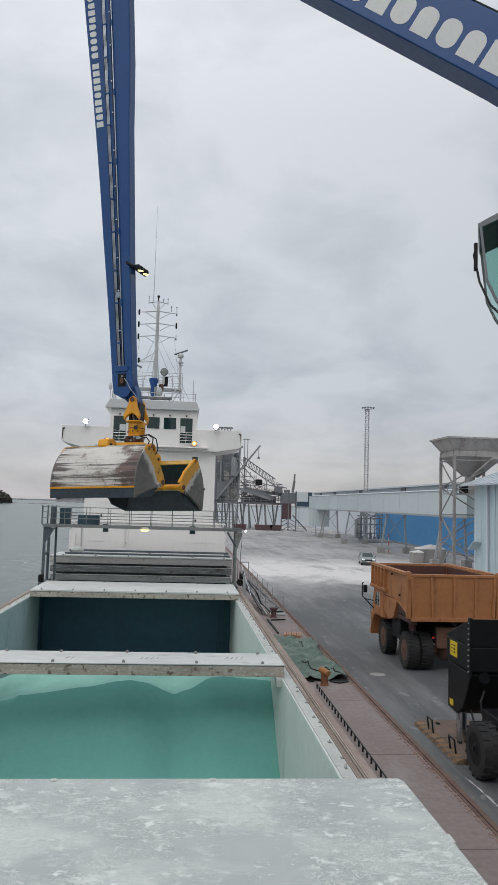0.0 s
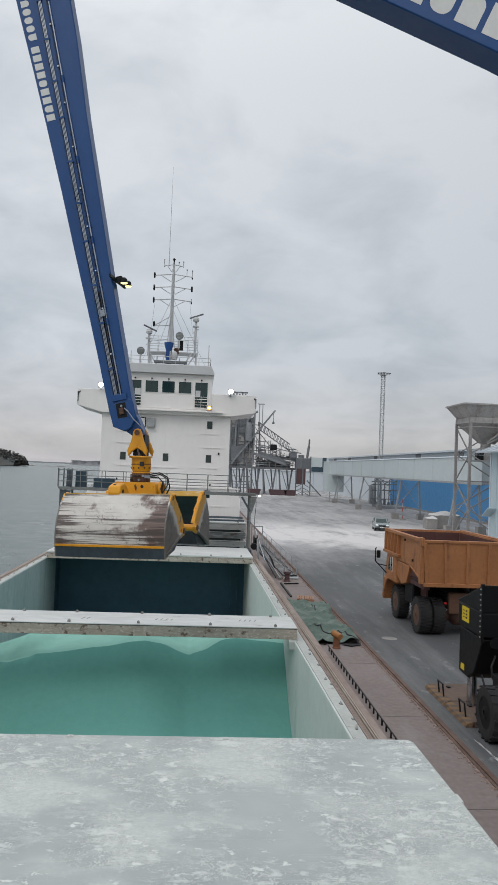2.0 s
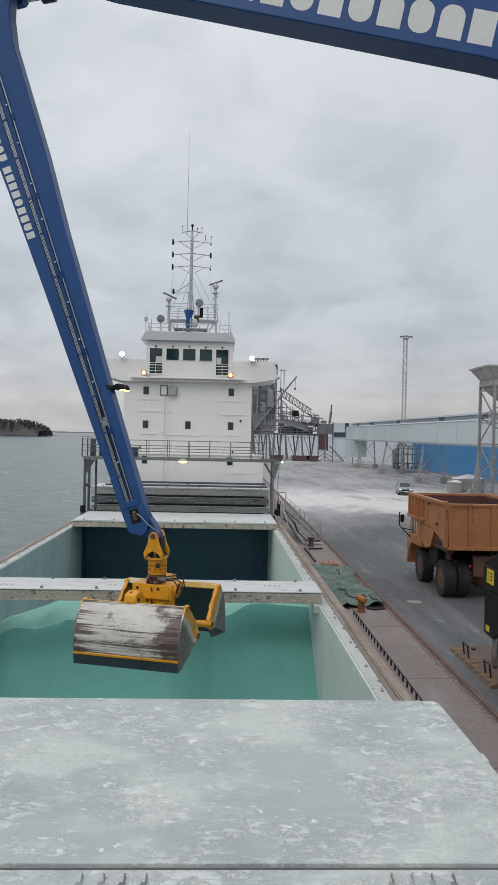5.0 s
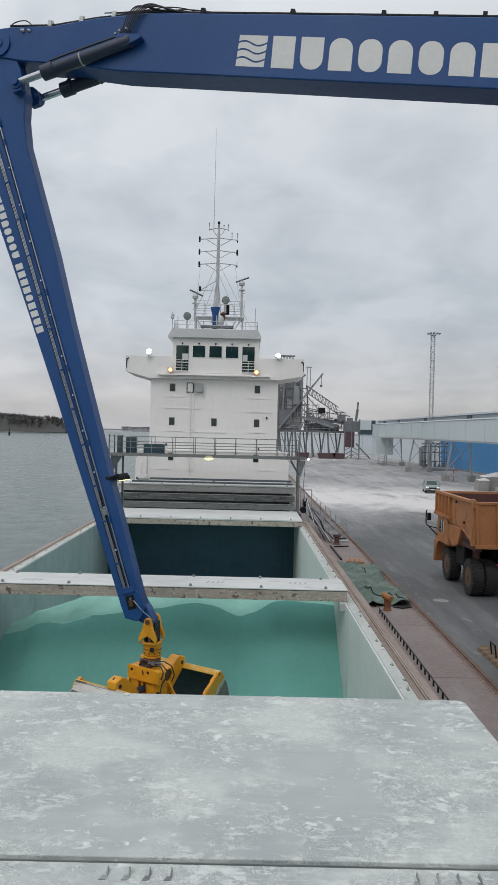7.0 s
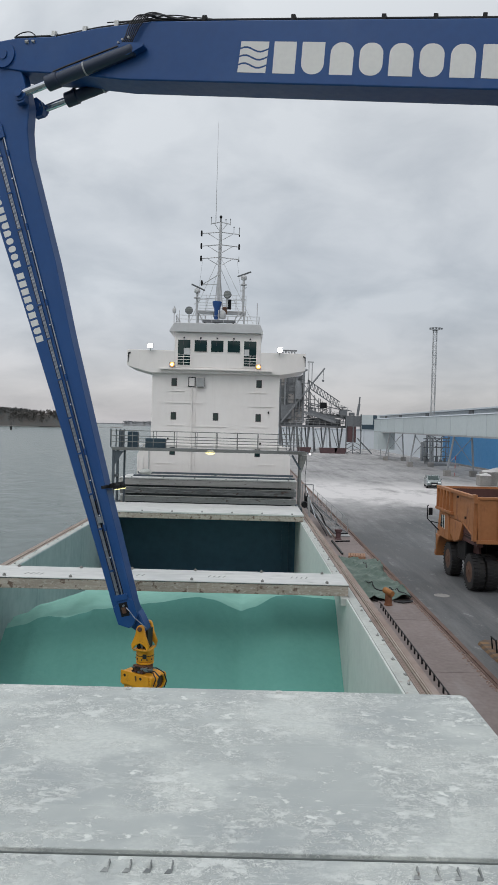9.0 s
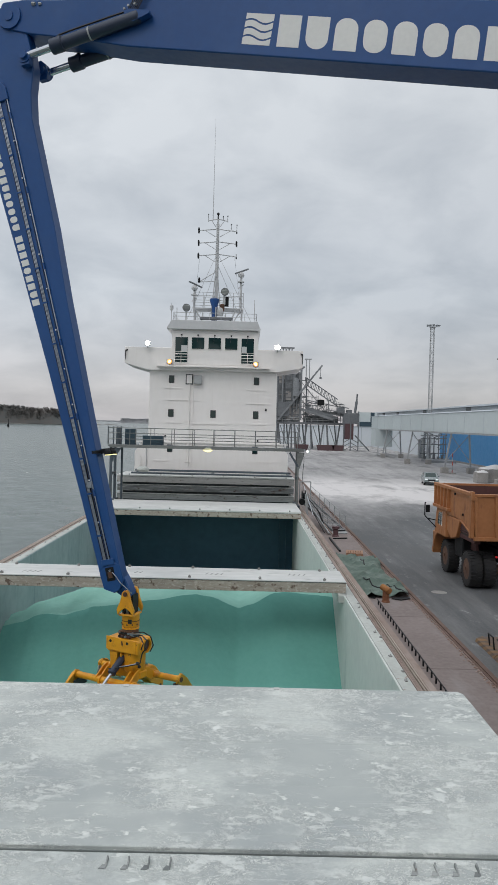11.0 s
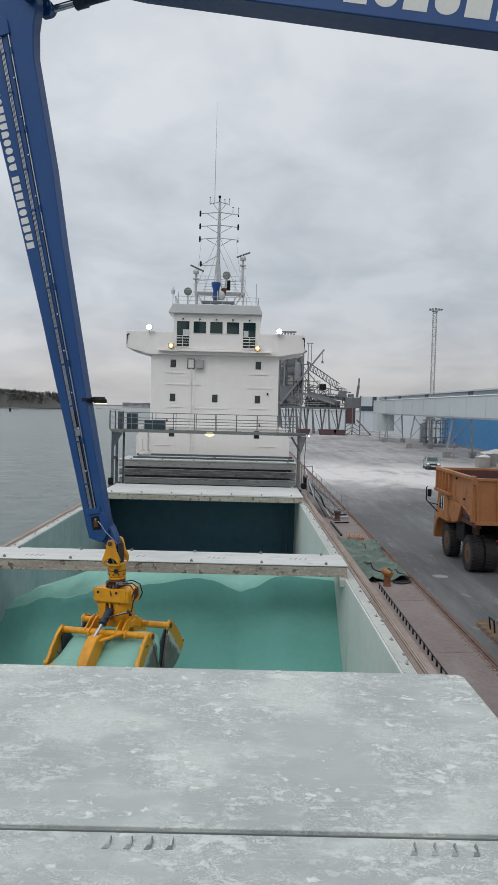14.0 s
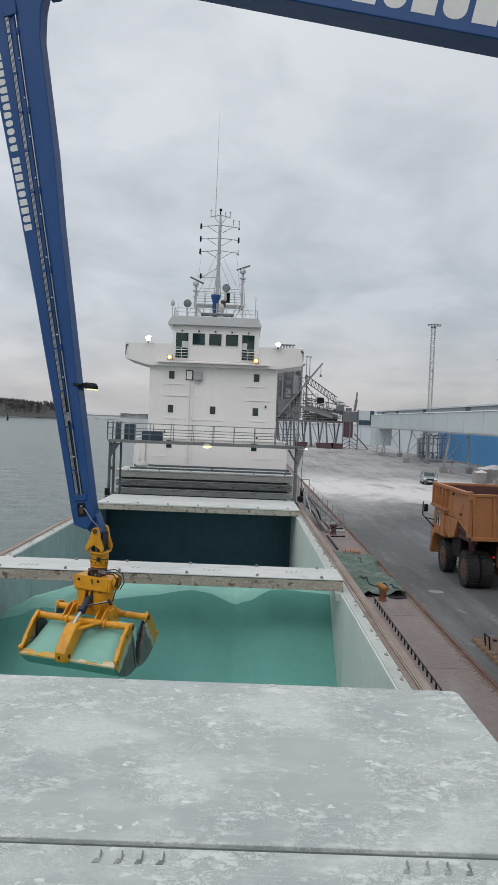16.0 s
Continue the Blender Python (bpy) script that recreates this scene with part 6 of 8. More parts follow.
def shell(m, label, sx):
    """One half of the clamshell; hinge line on x, y outwards, z up, drawn closed."""
    s = part("shell", G().tube((-WG + 0.05, 0, 0), (WG - 0.05, 0, 0), 0.088, 16), grab_yellow, grab, label, smooth=True, m=m)
    outer = arc(TOE, LIP, -0.21, 12)
    inner = [(y * 0.965, z * 0.965 + 0.01) for y, z in outer]
    cut = 2
    part("outer_plate", G().prism(outer[cut:] + inner[cut:][::-1], "x", -WG + 0.03, WG - 0.03), shell_worn, s, "worn white paint with rust-brown streaks")
    part("cutting_edge", G().prism(outer[:cut + 1] + inner[:cut + 1][::-1], "x", -WG + 0.03, WG - 0.03), cutting_steel, s, "dark steel cutting edge")
    liner = [(y * 0.955, z * 0.955 + 0.012) for y, z in outer]
    part("liner", G().prism([(y * 0.962, z * 0.962 + 0.011) for y, z in outer] + liner[::-1], "x", -WG + 0.05, WG - 0.05), cutting_steel, s, "dark bare steel inside")
    y, z = outer[cut]
    part("edge_band", G().box(-WG + 0.02, y - 0.02, z - 0.028, WG - 0.02, y + 0.025, z + 0.012), grab_yellow, s)
    part("lip_bar", G().prism([(LIP[0] + 0.012, LIP[1] - 0.02), (LIP[0] + 0.006, LIP[1] + 0.03), (LIP[0] - 0.13, LIP[1] + 0.085), (LIP[0] - 0.14, LIP[1] + 0.045)], "x", -WG + 0.04, WG - 0.04), lip_worn, s, "yellow lip bar worn to pale steel", bevel=0.01)
    for x0, x1 in ((-WG, -WG + 0.035), (WG - 0.035, WG)):
        side = [TOE] + outer[1:] + [(0.98, -0.51), (0.72, -0.27), (0.42, -0.03), (0.16, 0.11), (0.0, 0.14), (-0.12, 0.07), (-0.14, -0.05), (-0.12, -0.5)]
        part("side_plate", G().prism(side, "x", x0, x1), shell_steel, s, "bare steel side plate with worn paint")
        xm = (x0 + x1) / 2
        inn = 1 if x0 < 0 else -1
        band = [(0.10, 0.13), (0.42, -0.025), (0.72, -0.265), (0.98, -0.505)]
        for a, b in zip(band, band[1:]):
            part("side_flange", G().bar((xm + inn * 0.05, a[0], a[1]), (xm + inn * 0.022, b[0], b[1]), 0.075, 0.035), grab_yellow, s, bevel=0.008)
        xi = xm + inn * 0.07
        part("inner_cheek", G().prism([(-0.35, -1.10), (-0.24, -1.16), (0.30, -1.04), (0.20, -0.10), (-0.16, -0.10), (-0.35, -0.42)], "x", xi - 0.015, xi + 0.015), cutting_steel, s, "dark bare steel cheek")
        low = [(-0.25, -1.20), (-0.13, -0.62), (-0.08, -0.30), (-0.02, -0.14)]
        for a, b in zip(low, low[1:]):
            part("stiffener", G().bar((xm, a[0], a[1]), (xm, b[0], b[1]), 0.07, 0.09, up=(1, 0, 0)), shell_steel, s, bevel=0.01)
        part("hinge_disc", G().tube((x0 - 0.03, 0, 0), (x1 + 0.03, 0, 0), 0.115, 18), shell_steel, s)
        part("hinge_pin", G().tube((x0 - 0.05, 0, 0), (x1 + 0.05, 0, 0), 0.07, 14), rotator_brown, s)
        part("corner_lug", G().tube((x0 - 0.02, 0.93, -0.48), (x1 + 0.02, 0.93, -0.48), 0.062, 12), grab_yellow, s)
        part("corner_pin", G().tube((x0 - 0.03, 0.93, -0.48), (x1 + 0.03, 0.93, -0.48), 0.035, 10), rotator_brown, s)
    for x in (-0.60, 0.46):
        part("hinge_arm", G().prism([(-0.10, 0.06), (0.0, 0.13), (0.12, 0.08), (0.16, -0.04), (0.0, -0.13), (-0.10, -0.06)], "x", x - 0.03, x + 0.03), grab_yellow, s, bevel=0.015)
    br = part("ram_bracket", G().prism([(0.06, -0.06), (0.30, 0.12), (0.54, 0.14), (0.70, 0.08), (1.12, -0.22), (1.20, -0.34), (1.18, -0.60), (1.02, -0.66), (0.90, -0.60), (0.36, -0.26)], "x", *sorted((sx * -0.08, sx * 0.22))), grab_yellow, s, bevel=0.03)
    part("bracket_hole", G().box(sx * 0.10 - 0.02, 1.15, -0.50, sx * 0.10 + 0.03, 1.20, -0.42).tube((sx * -0.075, 1.02, -0.48), (sx * -0.092, 1.02, -0.48), 0.055, 14), hose_black, br)
    part("cross_brace", G().bar((sx * -0.05, 0.50, 0.0), (sx * -0.52, 0.07, 0.06), 0.10, 0.06), grab_yellow, br, bevel=0.012)
    return s


def ram(name_m):
    b = part("grab_ram", G().lathe([(0.06, -0.08), (0.10, -0.05), (0.095, 0.46), (0.11, 0.47), (0.11, 0.52), (0.06, 0.54)], 16, pose(0, 0, 0, 0, 90)), cylinder_black, grab, "short black closing ram", smooth=True, m=name_m)
    return b


def grab_at(t):
    """Poses of the grab's parts in the grab's own space."""
    spin, gap = at_time(GRAB, t)
    across, along = at_time(SWAY, t)
    swing = pose(0, 0, 0, 0, along) @ pose(0, 0, 0, across)
    turn = swing @ pose(0, 0, 0, 0, 0, spin)
    res = {"hang": swing, "body": turn, "near": turn @ pose(PX, -PY, PZ, 0, 0, 180) @ pose(0, 0, 0, gap), "far": turn @ pose(PX, PY + 0.09, PZ) @ pose(0, 0, 0, gap)}
    for key, s in (("near", -1), ("far", 1)):
        up = turn @ Vector((-0.06 + 0.04 * s, s * 0.20, -1.74))
        low = res[key] @ Vector((-0.07 * s, 0.46, 0.10))
        x = (low - up).normalized()
        side = turn.to_3x3() @ Vector((1, 0, 0))
        res["ram_" + key] = axes(up, x, x.cross(side).normalized())
        res["rod_" + key] = axes(low, -x, x.cross(side).normalized())
    return res


SHUT = -10
# seconds, turn of the rotator and opening of the shells in degrees
GRAB = [(0, -8, 80), (1.2, -6, 80), (2.0, -5, 80), (5.2, -5, 80), (6.0, -9, 80), (7.0, -18, 76), (7.5, -19, 64), (7.9, -19, 40), (8.4, -18, 6), (8.9, -17, SHUT), (9.5, -15, SHUT), (11.3, -11, SHUT), (12.5, -8.0, SHUT), (14.0, -4.0, SHUT), (15.0, -1.0, SHUT), (16, 0.5, SHUT)]
G0 = grab_at(0)
body.matrix_basis = G0["body"]
hang.matrix_basis = G0["hang"]
near_shell = shell(G0["near"], "open clamshell half with worn white outer plate", 1)
far_shell = shell(G0["far"], "open clamshell half, dark inside with yellow rim", -1)
rams = {}
for key in ("near", "far"):
    rams["ram_" + key] = ram(G0["ram_" + key])
    rams["rod_" + key] = part("ram_rod", G().lathe([(0.045, 0.0), (0.045, 0.52)], 12, pose(0, 0, 0, 0, 90)), chrome, grab, smooth=True, m=G0["rod_" + key])

# the bite of cargo that the grab lifts
load_y = [-1.36 + 2.72 * i / 20 for i in range(21)]
load_x = [PX - 1.24 + 2.48 * i / 20 for i in range(21)]


def load_top(x, y):
    edge = min(1.0, (1.25 - abs(x - PX)) / 0.3 + 0.4)
    slope = 0.68 * (1 - min(1.0, abs(y) / 1.36) ** 1.3)
    return PZ - 0.74 + edge * slope + 0.035 * noise.noise(Vector((x * 2.2, y * 2.2, 9)))


lg = G().sheet(load_x, load_y, load_top)
lg.prism([(-1.32, PZ - 0.78), (-0.8, PZ - 1.06), (0, PZ - 1.14), (0.8, PZ - 1.06), (1.32, PZ - 0.78), (0, PZ - 0.4)], "x", PX - 1.23, PX + 1.23)
for sgn in (-1, 1):
    coat = [(sgn * (PY + y * 1.008 + 0.006), PZ + z * 1.012 - 0.004) for y, z in (rot2(p, SHUT) for p in arc(TOE, LIP, -0.21, 12)[1:])]
    inn = [(p - sgn * 0.02, q + 0.012) for p, q in coat]
    lg.prism(coat + inn[::-1], "x", PX - WG + 0.06, PX + WG - 0.06)
load = single("cargo_bite", lg, cargo_dry, "scoop of pale turquoise bulk powder lifted by the grab", "bulk cargo", smooth=True)

# ---- dump truck; origin on the ground under the rear axle, y ahead ----
def dump_truck(m):
    t = thing("dump_truck", "rusty orange mining dump truck parked on the quay", "truck", m=m)
    o = truck_orange
    tip = part("dump_body", G().prism([(-1.74, 2.20), (1.74, 2.20), (1.74, 2.32), (-1.74, 2.32)], "y", -1.05, 2.2), o, t, bevel=0.02)
    part("tailgate", G().prism([(-1.85, 2.32), (1.72, 2.32), (1.92, 4.15), (-1.90, 4.15)], "y", -1.12, -1.0), o, tip, bevel=0.015)
    part("tailgate_rim", G().box(-1.95, -1.17, 4.08, 1.95, -0.97, 4.20), o, tip, bevel=0.015)
    part("tailgate_foot", G().box(-1.9, -1.2, 2.2, 1.9, -0.98, 2.36), o, tip, bevel=0.015)
    for x in (-1.80, -0.95, 0.0, 0.92, 1.72):
        part("tailgate_rib", G().prism([(x - 0.06, 2.36), (x + 0.06, 2.36), (x * 1.05 + 0.06, 4.08), (x * 1.05 - 0.06, 4.08)], "y", -1.20, -1.12), o, tip, bevel=0.01)
    for s in (-1, 1):
        part("side_wall", G().prism([(-1.02, 4.16), (5.0, 4.20), (5.0, 3.15), (3.2, 3.05), (2.94, 2.86), (0.78, 2.88), (-1.02, 2.42)], "x", s * 1.90 - 0.05, s * 1.90 + 0.05), o, tip, bevel=0.015)
        part("top_rim", G().box(s * 1.98 - 0.10, -1.0, 4.10, s * 1.98 + 0.10, 5.05, 4.24), o, tip, bevel=0.015)
        part("side_flange", G().bar((s * 1.96, 0.80, 2.88), (s * 1.96, -1.0, 2.43), 0.07, 0.06), o, tip, bevel=0.012)
        # shade of the hollow under the side wall, put in as a dark sheet
        part("tail_pocket", G().prism([(0.80, 2.86), (-1.0, 2.42), (-1.0, 2.16), (0.3, 2.06), (1.35, 2.0)], "x", s * 1.76 - 0.03, s * 1.76 + 0.03), truck_dark, tip, "dark sheet for the shade in the hinge hollow")
        part("hinge_arm", G().bar((s * 1.84, 0.55, 2.72), (s * 1.84, -0.75, 2.24), 0.12, 0.10), truck_inside, tip, bevel=0.02)
        part("corner_post", G().box(s * 1.97 - 0.09, -1.12, 2.3, s * 1.97 + 0.09, -0.86, 4.12), o, tip, bevel=0.02)
        for y, z in ((0.3, 3.1), (1.6, 3.9)):
            part("hook", G().box(s * 1.98 - 0.05, y - 0.02, z, s * 1.98 + 0.05, y + 0.02, z + 0.10), truck_dark, tip)
        for i in range(5):
            y = 2.55 + 0.58 * i
            part("side_rib", G().box(s * 2.02 - 0.08, y - 0.06, 3.12, s * 2.02 + 0.08, y + 0.06, 4.12), o, tip, bevel=0.012)
        part("side_ledge", G().box(s * 2.02 - 0.10, 2.3, 3.05, s * 2.02 + 0.10, 5.05, 3.18), o, tip, bevel=0.012)
        part("corner_hook", G().box(s * 2.0 - 0.07, -1.2, 3.9, s * 2.0 + 0.07, -0.85, 4.3), o, tip, bevel=0.03)
        part("fender", G().prism([(0.84, 2.84), (1.36, 2.0), (2.2, 1.80), (3.08, 2.22), (2.95, 2.83)], "x", s * 1.78 - 0.17, s * 1.78 + 0.17), o, t, bevel=0.03)
    part("front_wall", G().box(-1.95, 4.95, 3.1, 1.95, 5.05, 4.2), o, tip)
    part("floor_slope", G().prism([(-1.0, 2.33), (2.2, 2.36), (4.9, 3.2), (4.9, 3.12), (2.2, 2.30), (-1.0, 2.325)], "x", -1.84, 1.84), truck_inside, tip, "dark maroon body floor")
    for s in (-1, 1):
        part("inner_lining", G().box(s * 1.83 - 0.008, -0.98, 2.4, s * 1.83 + 0.008, 4.9, 4.10), truck_inside, tip)
    part("inner_lining", G().box(-1.8, 4.92, 3.1, 1.8, 4.945, 4.1), truck_inside, tip)
    part("inner_lining", G().box(-1.8, -0.995, 2.4, 1.8, -0.985, 4.07), truck_inside, tip)
    # black box added between the axles as the shadow under the body
    part("under_tank", G().box(-1.72, 1.05, 1.05, -0.75, 2.35, 2.15), black_steel, t, bevel=0.05)
    part("under_beam", G().prism([(-0.9, 2.02), (2.4, 2.02), (2.75, 2.72), (2.6, 2.78), (2.2, 2.24), (-0.9, 2.20)], "x", -1.80, -1.55), truck_inside, t, bevel=0.02)
    # frame and axles
    for x in (-0.5, 0.5):
        part("frame_rail", G().box(x - 0.12, -0.6, 1.15, x + 0.12, 5.2, 1.75), black_steel, t, bevel=0.02)
    part("rear_axle", G().tube((-1.6, 0, 0.8), (1.6, 0, 0.8), 0.22, 14).ball((0, -0.05, 0.85), 0.48, 16), hub_rust, t, smooth=True)
    part("rear_frame", G().box(-0.62, -0.75, 1.0, 0.62, -0.5, 1.9), hub_rust, t, bevel=0.03)
    part("tail_lamp", G().tube((-0.75, -0.62, 1.45), (-0.75, -0.68, 1.45), 0.05, 10), red_lamp, t, "small red tail lamp")
    part("tail_lamp", G().tube((0.75, -0.62, 1.45), (0.75, -0.68, 1.45), 0.05, 10), red_lamp, t, "small red tail lamp")
    for s in (-1, 1):
        part("tip_ram", G().tube((s * 0.9, 1.2, 1.0), (s * 0.95, 2.6, 2.2), 0.14, 14), hub_rust, t)
        part("hinge_bracket", G().prism([(0.2, 1.5), (1.9, 1.5), (1.6, 2.2), (0.4, 2.2)], "x", s * 1.3 - 0.05, s * 1.3 + 0.05), truck_inside, t)
    tm, rm = tyre_mesh(0.80, 0.54, 30), rim_mesh(0.80, 0.54, hub_rust)
    for x, y in ((-1.60, 0), (-1.00, 0), (1.0, 0), (1.6, 0), (-1.60, 3.45), (1.6, 3.45)):
        w = part("wheel", G().tube((x - 0.15, y, 0.8), (x + 0.15, y, 0.8), 0.2, 12), hub_rust, t)
        part("tyre", tm, None, w, m=pose(x, y, 0.8))
        part("rim", rm, None, w, m=pose(x, y, 0.8, 0, 0, 0 if x < 0 else 180))
    # cab ahead, under the body's canopy
    c = part("cab", G().prism([(2.85, 1.75), (2.95, 3.02), (4.6, 3.02), (4.9, 2.1), (4.9, 1.75)], "x", -2.02, -0.7), o, t, bevel=0.04)
    part("cab_window", G().prism([(3.55, 2.25), (3.6, 2.85), (4.15, 2.85), (4.3, 2.25)], "x", -2.035, -2.022), window_dark, c)
    part("window_frame", G().box(-2.045, 3.49, 2.2, -2.03, 3.55, 2.9).box(-2.045, 3.86, 2.22, -2.03, 3.90, 2.88), white_paint, c)
    part("door_panel", G().prism([(3.5, 1.8), (3.5, 2.18), (4.35, 2.18), (4.45, 1.8)], "x", -2.04, -2.025), o, c, bevel=0.01)
    part("front_fender", G().prism([(4.2, 1.80), (5.1, 1.80), (5.25, 0.72), (4.98, 0.66), (4.85, 1.25), (4.55, 1.62)], "x", -2.05, -1.0), o, t, bevel=0.04)
    part("bonnet", G().prism([(2.9, 1.75), (2.9, 2.7), (5.0, 2.6), (5.2, 1.2), (4.6, 1.2)], "x", -0.6, 1.9), o, t, bevel=0.04)
    part("bumper", G().box(-1.9, 5.1, 0.7, 1.9, 5.35, 1.2), o, t, bevel=0.04)
    mr = part("mirror_arm", G().pipe([(-2.02, 4.6, 2.0), (-2.35, 4.8, 2.35), (-2.55, 4.85, 2.55), (-2.55, 4.85, 3.2), (-2.5, 4.85, 3.22)], 0.03, 6).tube((-2.0, 4.6, 2.35), (-2.4, 4.8, 2.42), 0.025, 6), black_steel, t)
    part("mirror", G().box(-2.50, 4.80, 2.72, -2.30, 4.88, 3.10), black_steel, mr, bevel=0.03)
    part("hand_rail", G().pipe([(-2.08, 4.9, 1.0), (-2.1, 4.95, 2.1)], 0.02, 5), galvanised, t)
    return t


dump_truck(pose(11.80, 33.62, 0, 0, 0, 0.5))


# ---- parked car ----
def parked_car(m):
    t = thing("car", "grey-green estate car facing down the quay", "car", m=m)
    prof = [(-2.15, 0.35), (-2.2, 0.62), (-2.05, 0.80), (-1.15, 0.95), (-0.45, 1.42), (0.9, 1.46), (1.75, 1.05), (2.12, 0.98), (2.18, 0.40), (1.9, 0.28), (-1.9, 0.28)]
    g = G()
    n = len(prof)
    rows = [(-0.86, 0.97, 0.0), (-0.80, 1.0, 0.0), (0.80, 1.0, 0.0), (0.86, 0.97, 0.0)]
    for x, s, _ in rows:
        for y, z in prof:
            k = 1.0 if z < 0.95 else (0.84 if abs(x) > 0.5 else 1.0)
            g.v.append((x * (k if z > 1.1 else 1.0), y * s, z))
    for r in range(3):
        for i in range(n):
            g.f.append((r * n + i, r * n + (i + 1) % n, (r + 1) * n + (i + 1) % n, (r + 1) * n + i))
    g.f += [tuple(range(n))[::-1], tuple(range(3 * n, 4 * n))]
    part("body", g, car_green, t, bevel=0.03)
    part("windscreen", G().add([(-0.66, -1.12, 0.99), (0.66, -1.12, 0.99), (0.58, -0.50, 1.41), (-0.58, -0.50, 1.41)], [(0, 1, 2, 3)]).add([(-0.66, -1.13, 0.985), (0.66, -1.13, 0.985), (0.58, -0.51, 1.42), (-0.58, -0.51, 1.42)], [(3, 2, 1, 0)]), window_dark, t)
    for s in (-1, 1):
        part("side_window", G().prism([(-0.95, 1.02), (-0.4, 1.36), (0.9, 1.38), (1.5, 1.05)], "x", s * 0.80 - 0.02, s * 0.80 + 0.02), window_dark, t)
        part("headlight", G().box(s * 0.62 - 0.16, -2.18, 0.66, s * 0.62 + 0.16, -2.05, 0.80), head_light, t, "pale headlight", bevel=0.03)
        part("door_mirror", G().box(s * 0.98 - 0.09, -0.75, 0.98, s * 0.98 + 0.09, -0.62, 1.12), car_green, t, bevel=0.03)
        for y in (-1.32, 1.3):
            w = part("wheel", G().lathe([(0.31, -0.1), (0.31, 0.1)], 20, pose(s * 0.76, y, 0.31, 0, 90)), rubber, t)
            part("rim", G().lathe([(0.2, -0.11), (0.2, 0.11)], 12, pose(s * 0.76, y, 0.31, 0, 90)), galvanised, w)
    part("grille", G().box(-0.42, -2.2, 0.55, 0.42, -2.16, 0.72), black_steel, t)
    part("number_plate", G().box(-0.26, -2.225, 0.42, 0.26, -2.205, 0.53), white_paint, t, "blank white number plate")
    part("bumper_trim", G().box(-0.8, -2.215, 0.36, 0.8, -2.17, 0.42), black_steel, t)


parked_car(pose(22.9, 93.6, 0, 0, 0, -8))

# ---- quay furniture ----
random.seed(17)
streak = G()
for i in range(150):
    y = 11 + 9 * random.random()
    x, s, ln = 7.70 + 0.05 * math.sin(y * 0.8) + random.gauss(0, 0.018), random.uniform(0.004, 0.012), random.uniform(0.08, 0.35)
    streak.prism([(x - s, y - ln), (x + 0.3 * s, y - ln * 0.8), (x + s, y + ln * 0.6), (x, y + ln)], "z", 0.001, 0.006)
single("powder_streak", streak, white_powder, "thin broken streak of spilled white powder on the asphalt", "powder", kind="stuff")
bo = thing("bollard", "orange mooring bollard with a tilted round head", "bollard")
part("post", G().lathe([(0.17, 0.0), (0.165, 0.04), (0.14, 0.07), (0.135, 0.46)], 18, pose(5.80, 30.25, 0.01)), bollard_rust, bo, smooth=True)
part("head", G().tube((5.68, 30.42, 0.58), (5.90, 30.04, 0.49), 0.125, 20).tube((5.90, 30.04, 0.49), (5.906, 30.03, 0.488), 0.09, 20), bollard_orange, bo, smooth=True)
b2 = thing("bollard", "dull red mooring bollard by the gangway", "bollard")
part("post", G().lathe([(0.24, 0.0), (0.16, 0.1), (0.16, 0.45), (0.24, 0.5), (0.24, 0.62)], 16, pose(5.9, 47.8, 0.01)), loader_red, b2, smooth=True)

random.seed(5)


def tarp_z(x, y):
    k = noise.noise(Vector((x * 1.3, y * 0.8, 1.0)))
    r = abs(noise.noise(Vector((x * 0.9 + y * 0.5, y * 0.35, 4.0))))
    ridge = (1 - abs(noise.noise(Vector((x * 1.6 - y * 0.9, y * 0.5, 7.0))))) ** 6
    return 0.03 + 0.24 * max(0, k) + 0.16 * r + 0.14 * ridge + 0.03 * noise.noise(Vector((x * 5, y * 4, 2)))


tp = G()
nx, ny = 26, 90
for j in range(ny + 1):
    for i in range(nx + 1):
        u, v = i / nx, j / ny
        x = 4.85 + (2.05 + 0.14 * math.sin(v * 9)) * u
        y = 30.9 + (9.3 + 0.35 * math.sin(u * 7)) * v + 0.5 * (u - 0.5) * (1 - v) * 0.6
        tp.v.append((x, y, tarp_z(x, y)))
for j in range(ny):
    for i in range(nx):
        a = j * (nx + 1) + i
        tp.f.append((a, a + 1, a + nx + 2, a + nx + 1))
tarp = single("tarpaulin", tp, tarp_green, "creased grey-green tarpaulin spread on the quay", "tarpaulin", smooth=True)
sm = tarp.modifiers.new("thick", "SOLIDIFY")
sm.thickness = 0.012
for pts in ([(5.52, 34.5), (5.61, 33.67), (5.73, 32.95), (5.98, 32.45), (6.37, 31.92), (6.72, 31.3), (6.86, 30.98)], [(6.10, 38.85), (6.16, 38.3), (6.11, 37.7)]):
    fine = [(a[0] + (b[0] - a[0]) * i / 5, a[1] + (b[1] - a[1]) * i / 5) for a, b in zip(pts, pts[1:]) for i in range(5)] + [pts[-1]]
    single("rope", G().pipe([(x, y, tarp_z(x, y) + 0.025) for x, y in fine], 0.03, 6), hose_black, "black rope lying across the tarpaulin", "rope")
part("hem", G().prism([(6.12, 30.72), (6.45, 30.50), (6.9, 30.78), (6.95, 31.1), (6.55, 30.92)], "z", 0.03, 0.07), hose_black, tarp, "folded black hem")
part("hem", G().prism([(5.28, 30.85), (5.45, 30.72), (5.52, 30.95)], "z", 0.03, 0.07), hose_black, tarp, "folded black hem")
pal = thing("pallet", "reddish wooden pallet lying beside the tarpaulin", "pallet", m=pose(6.15, 41.4, 0.012, 0, 0, -8))
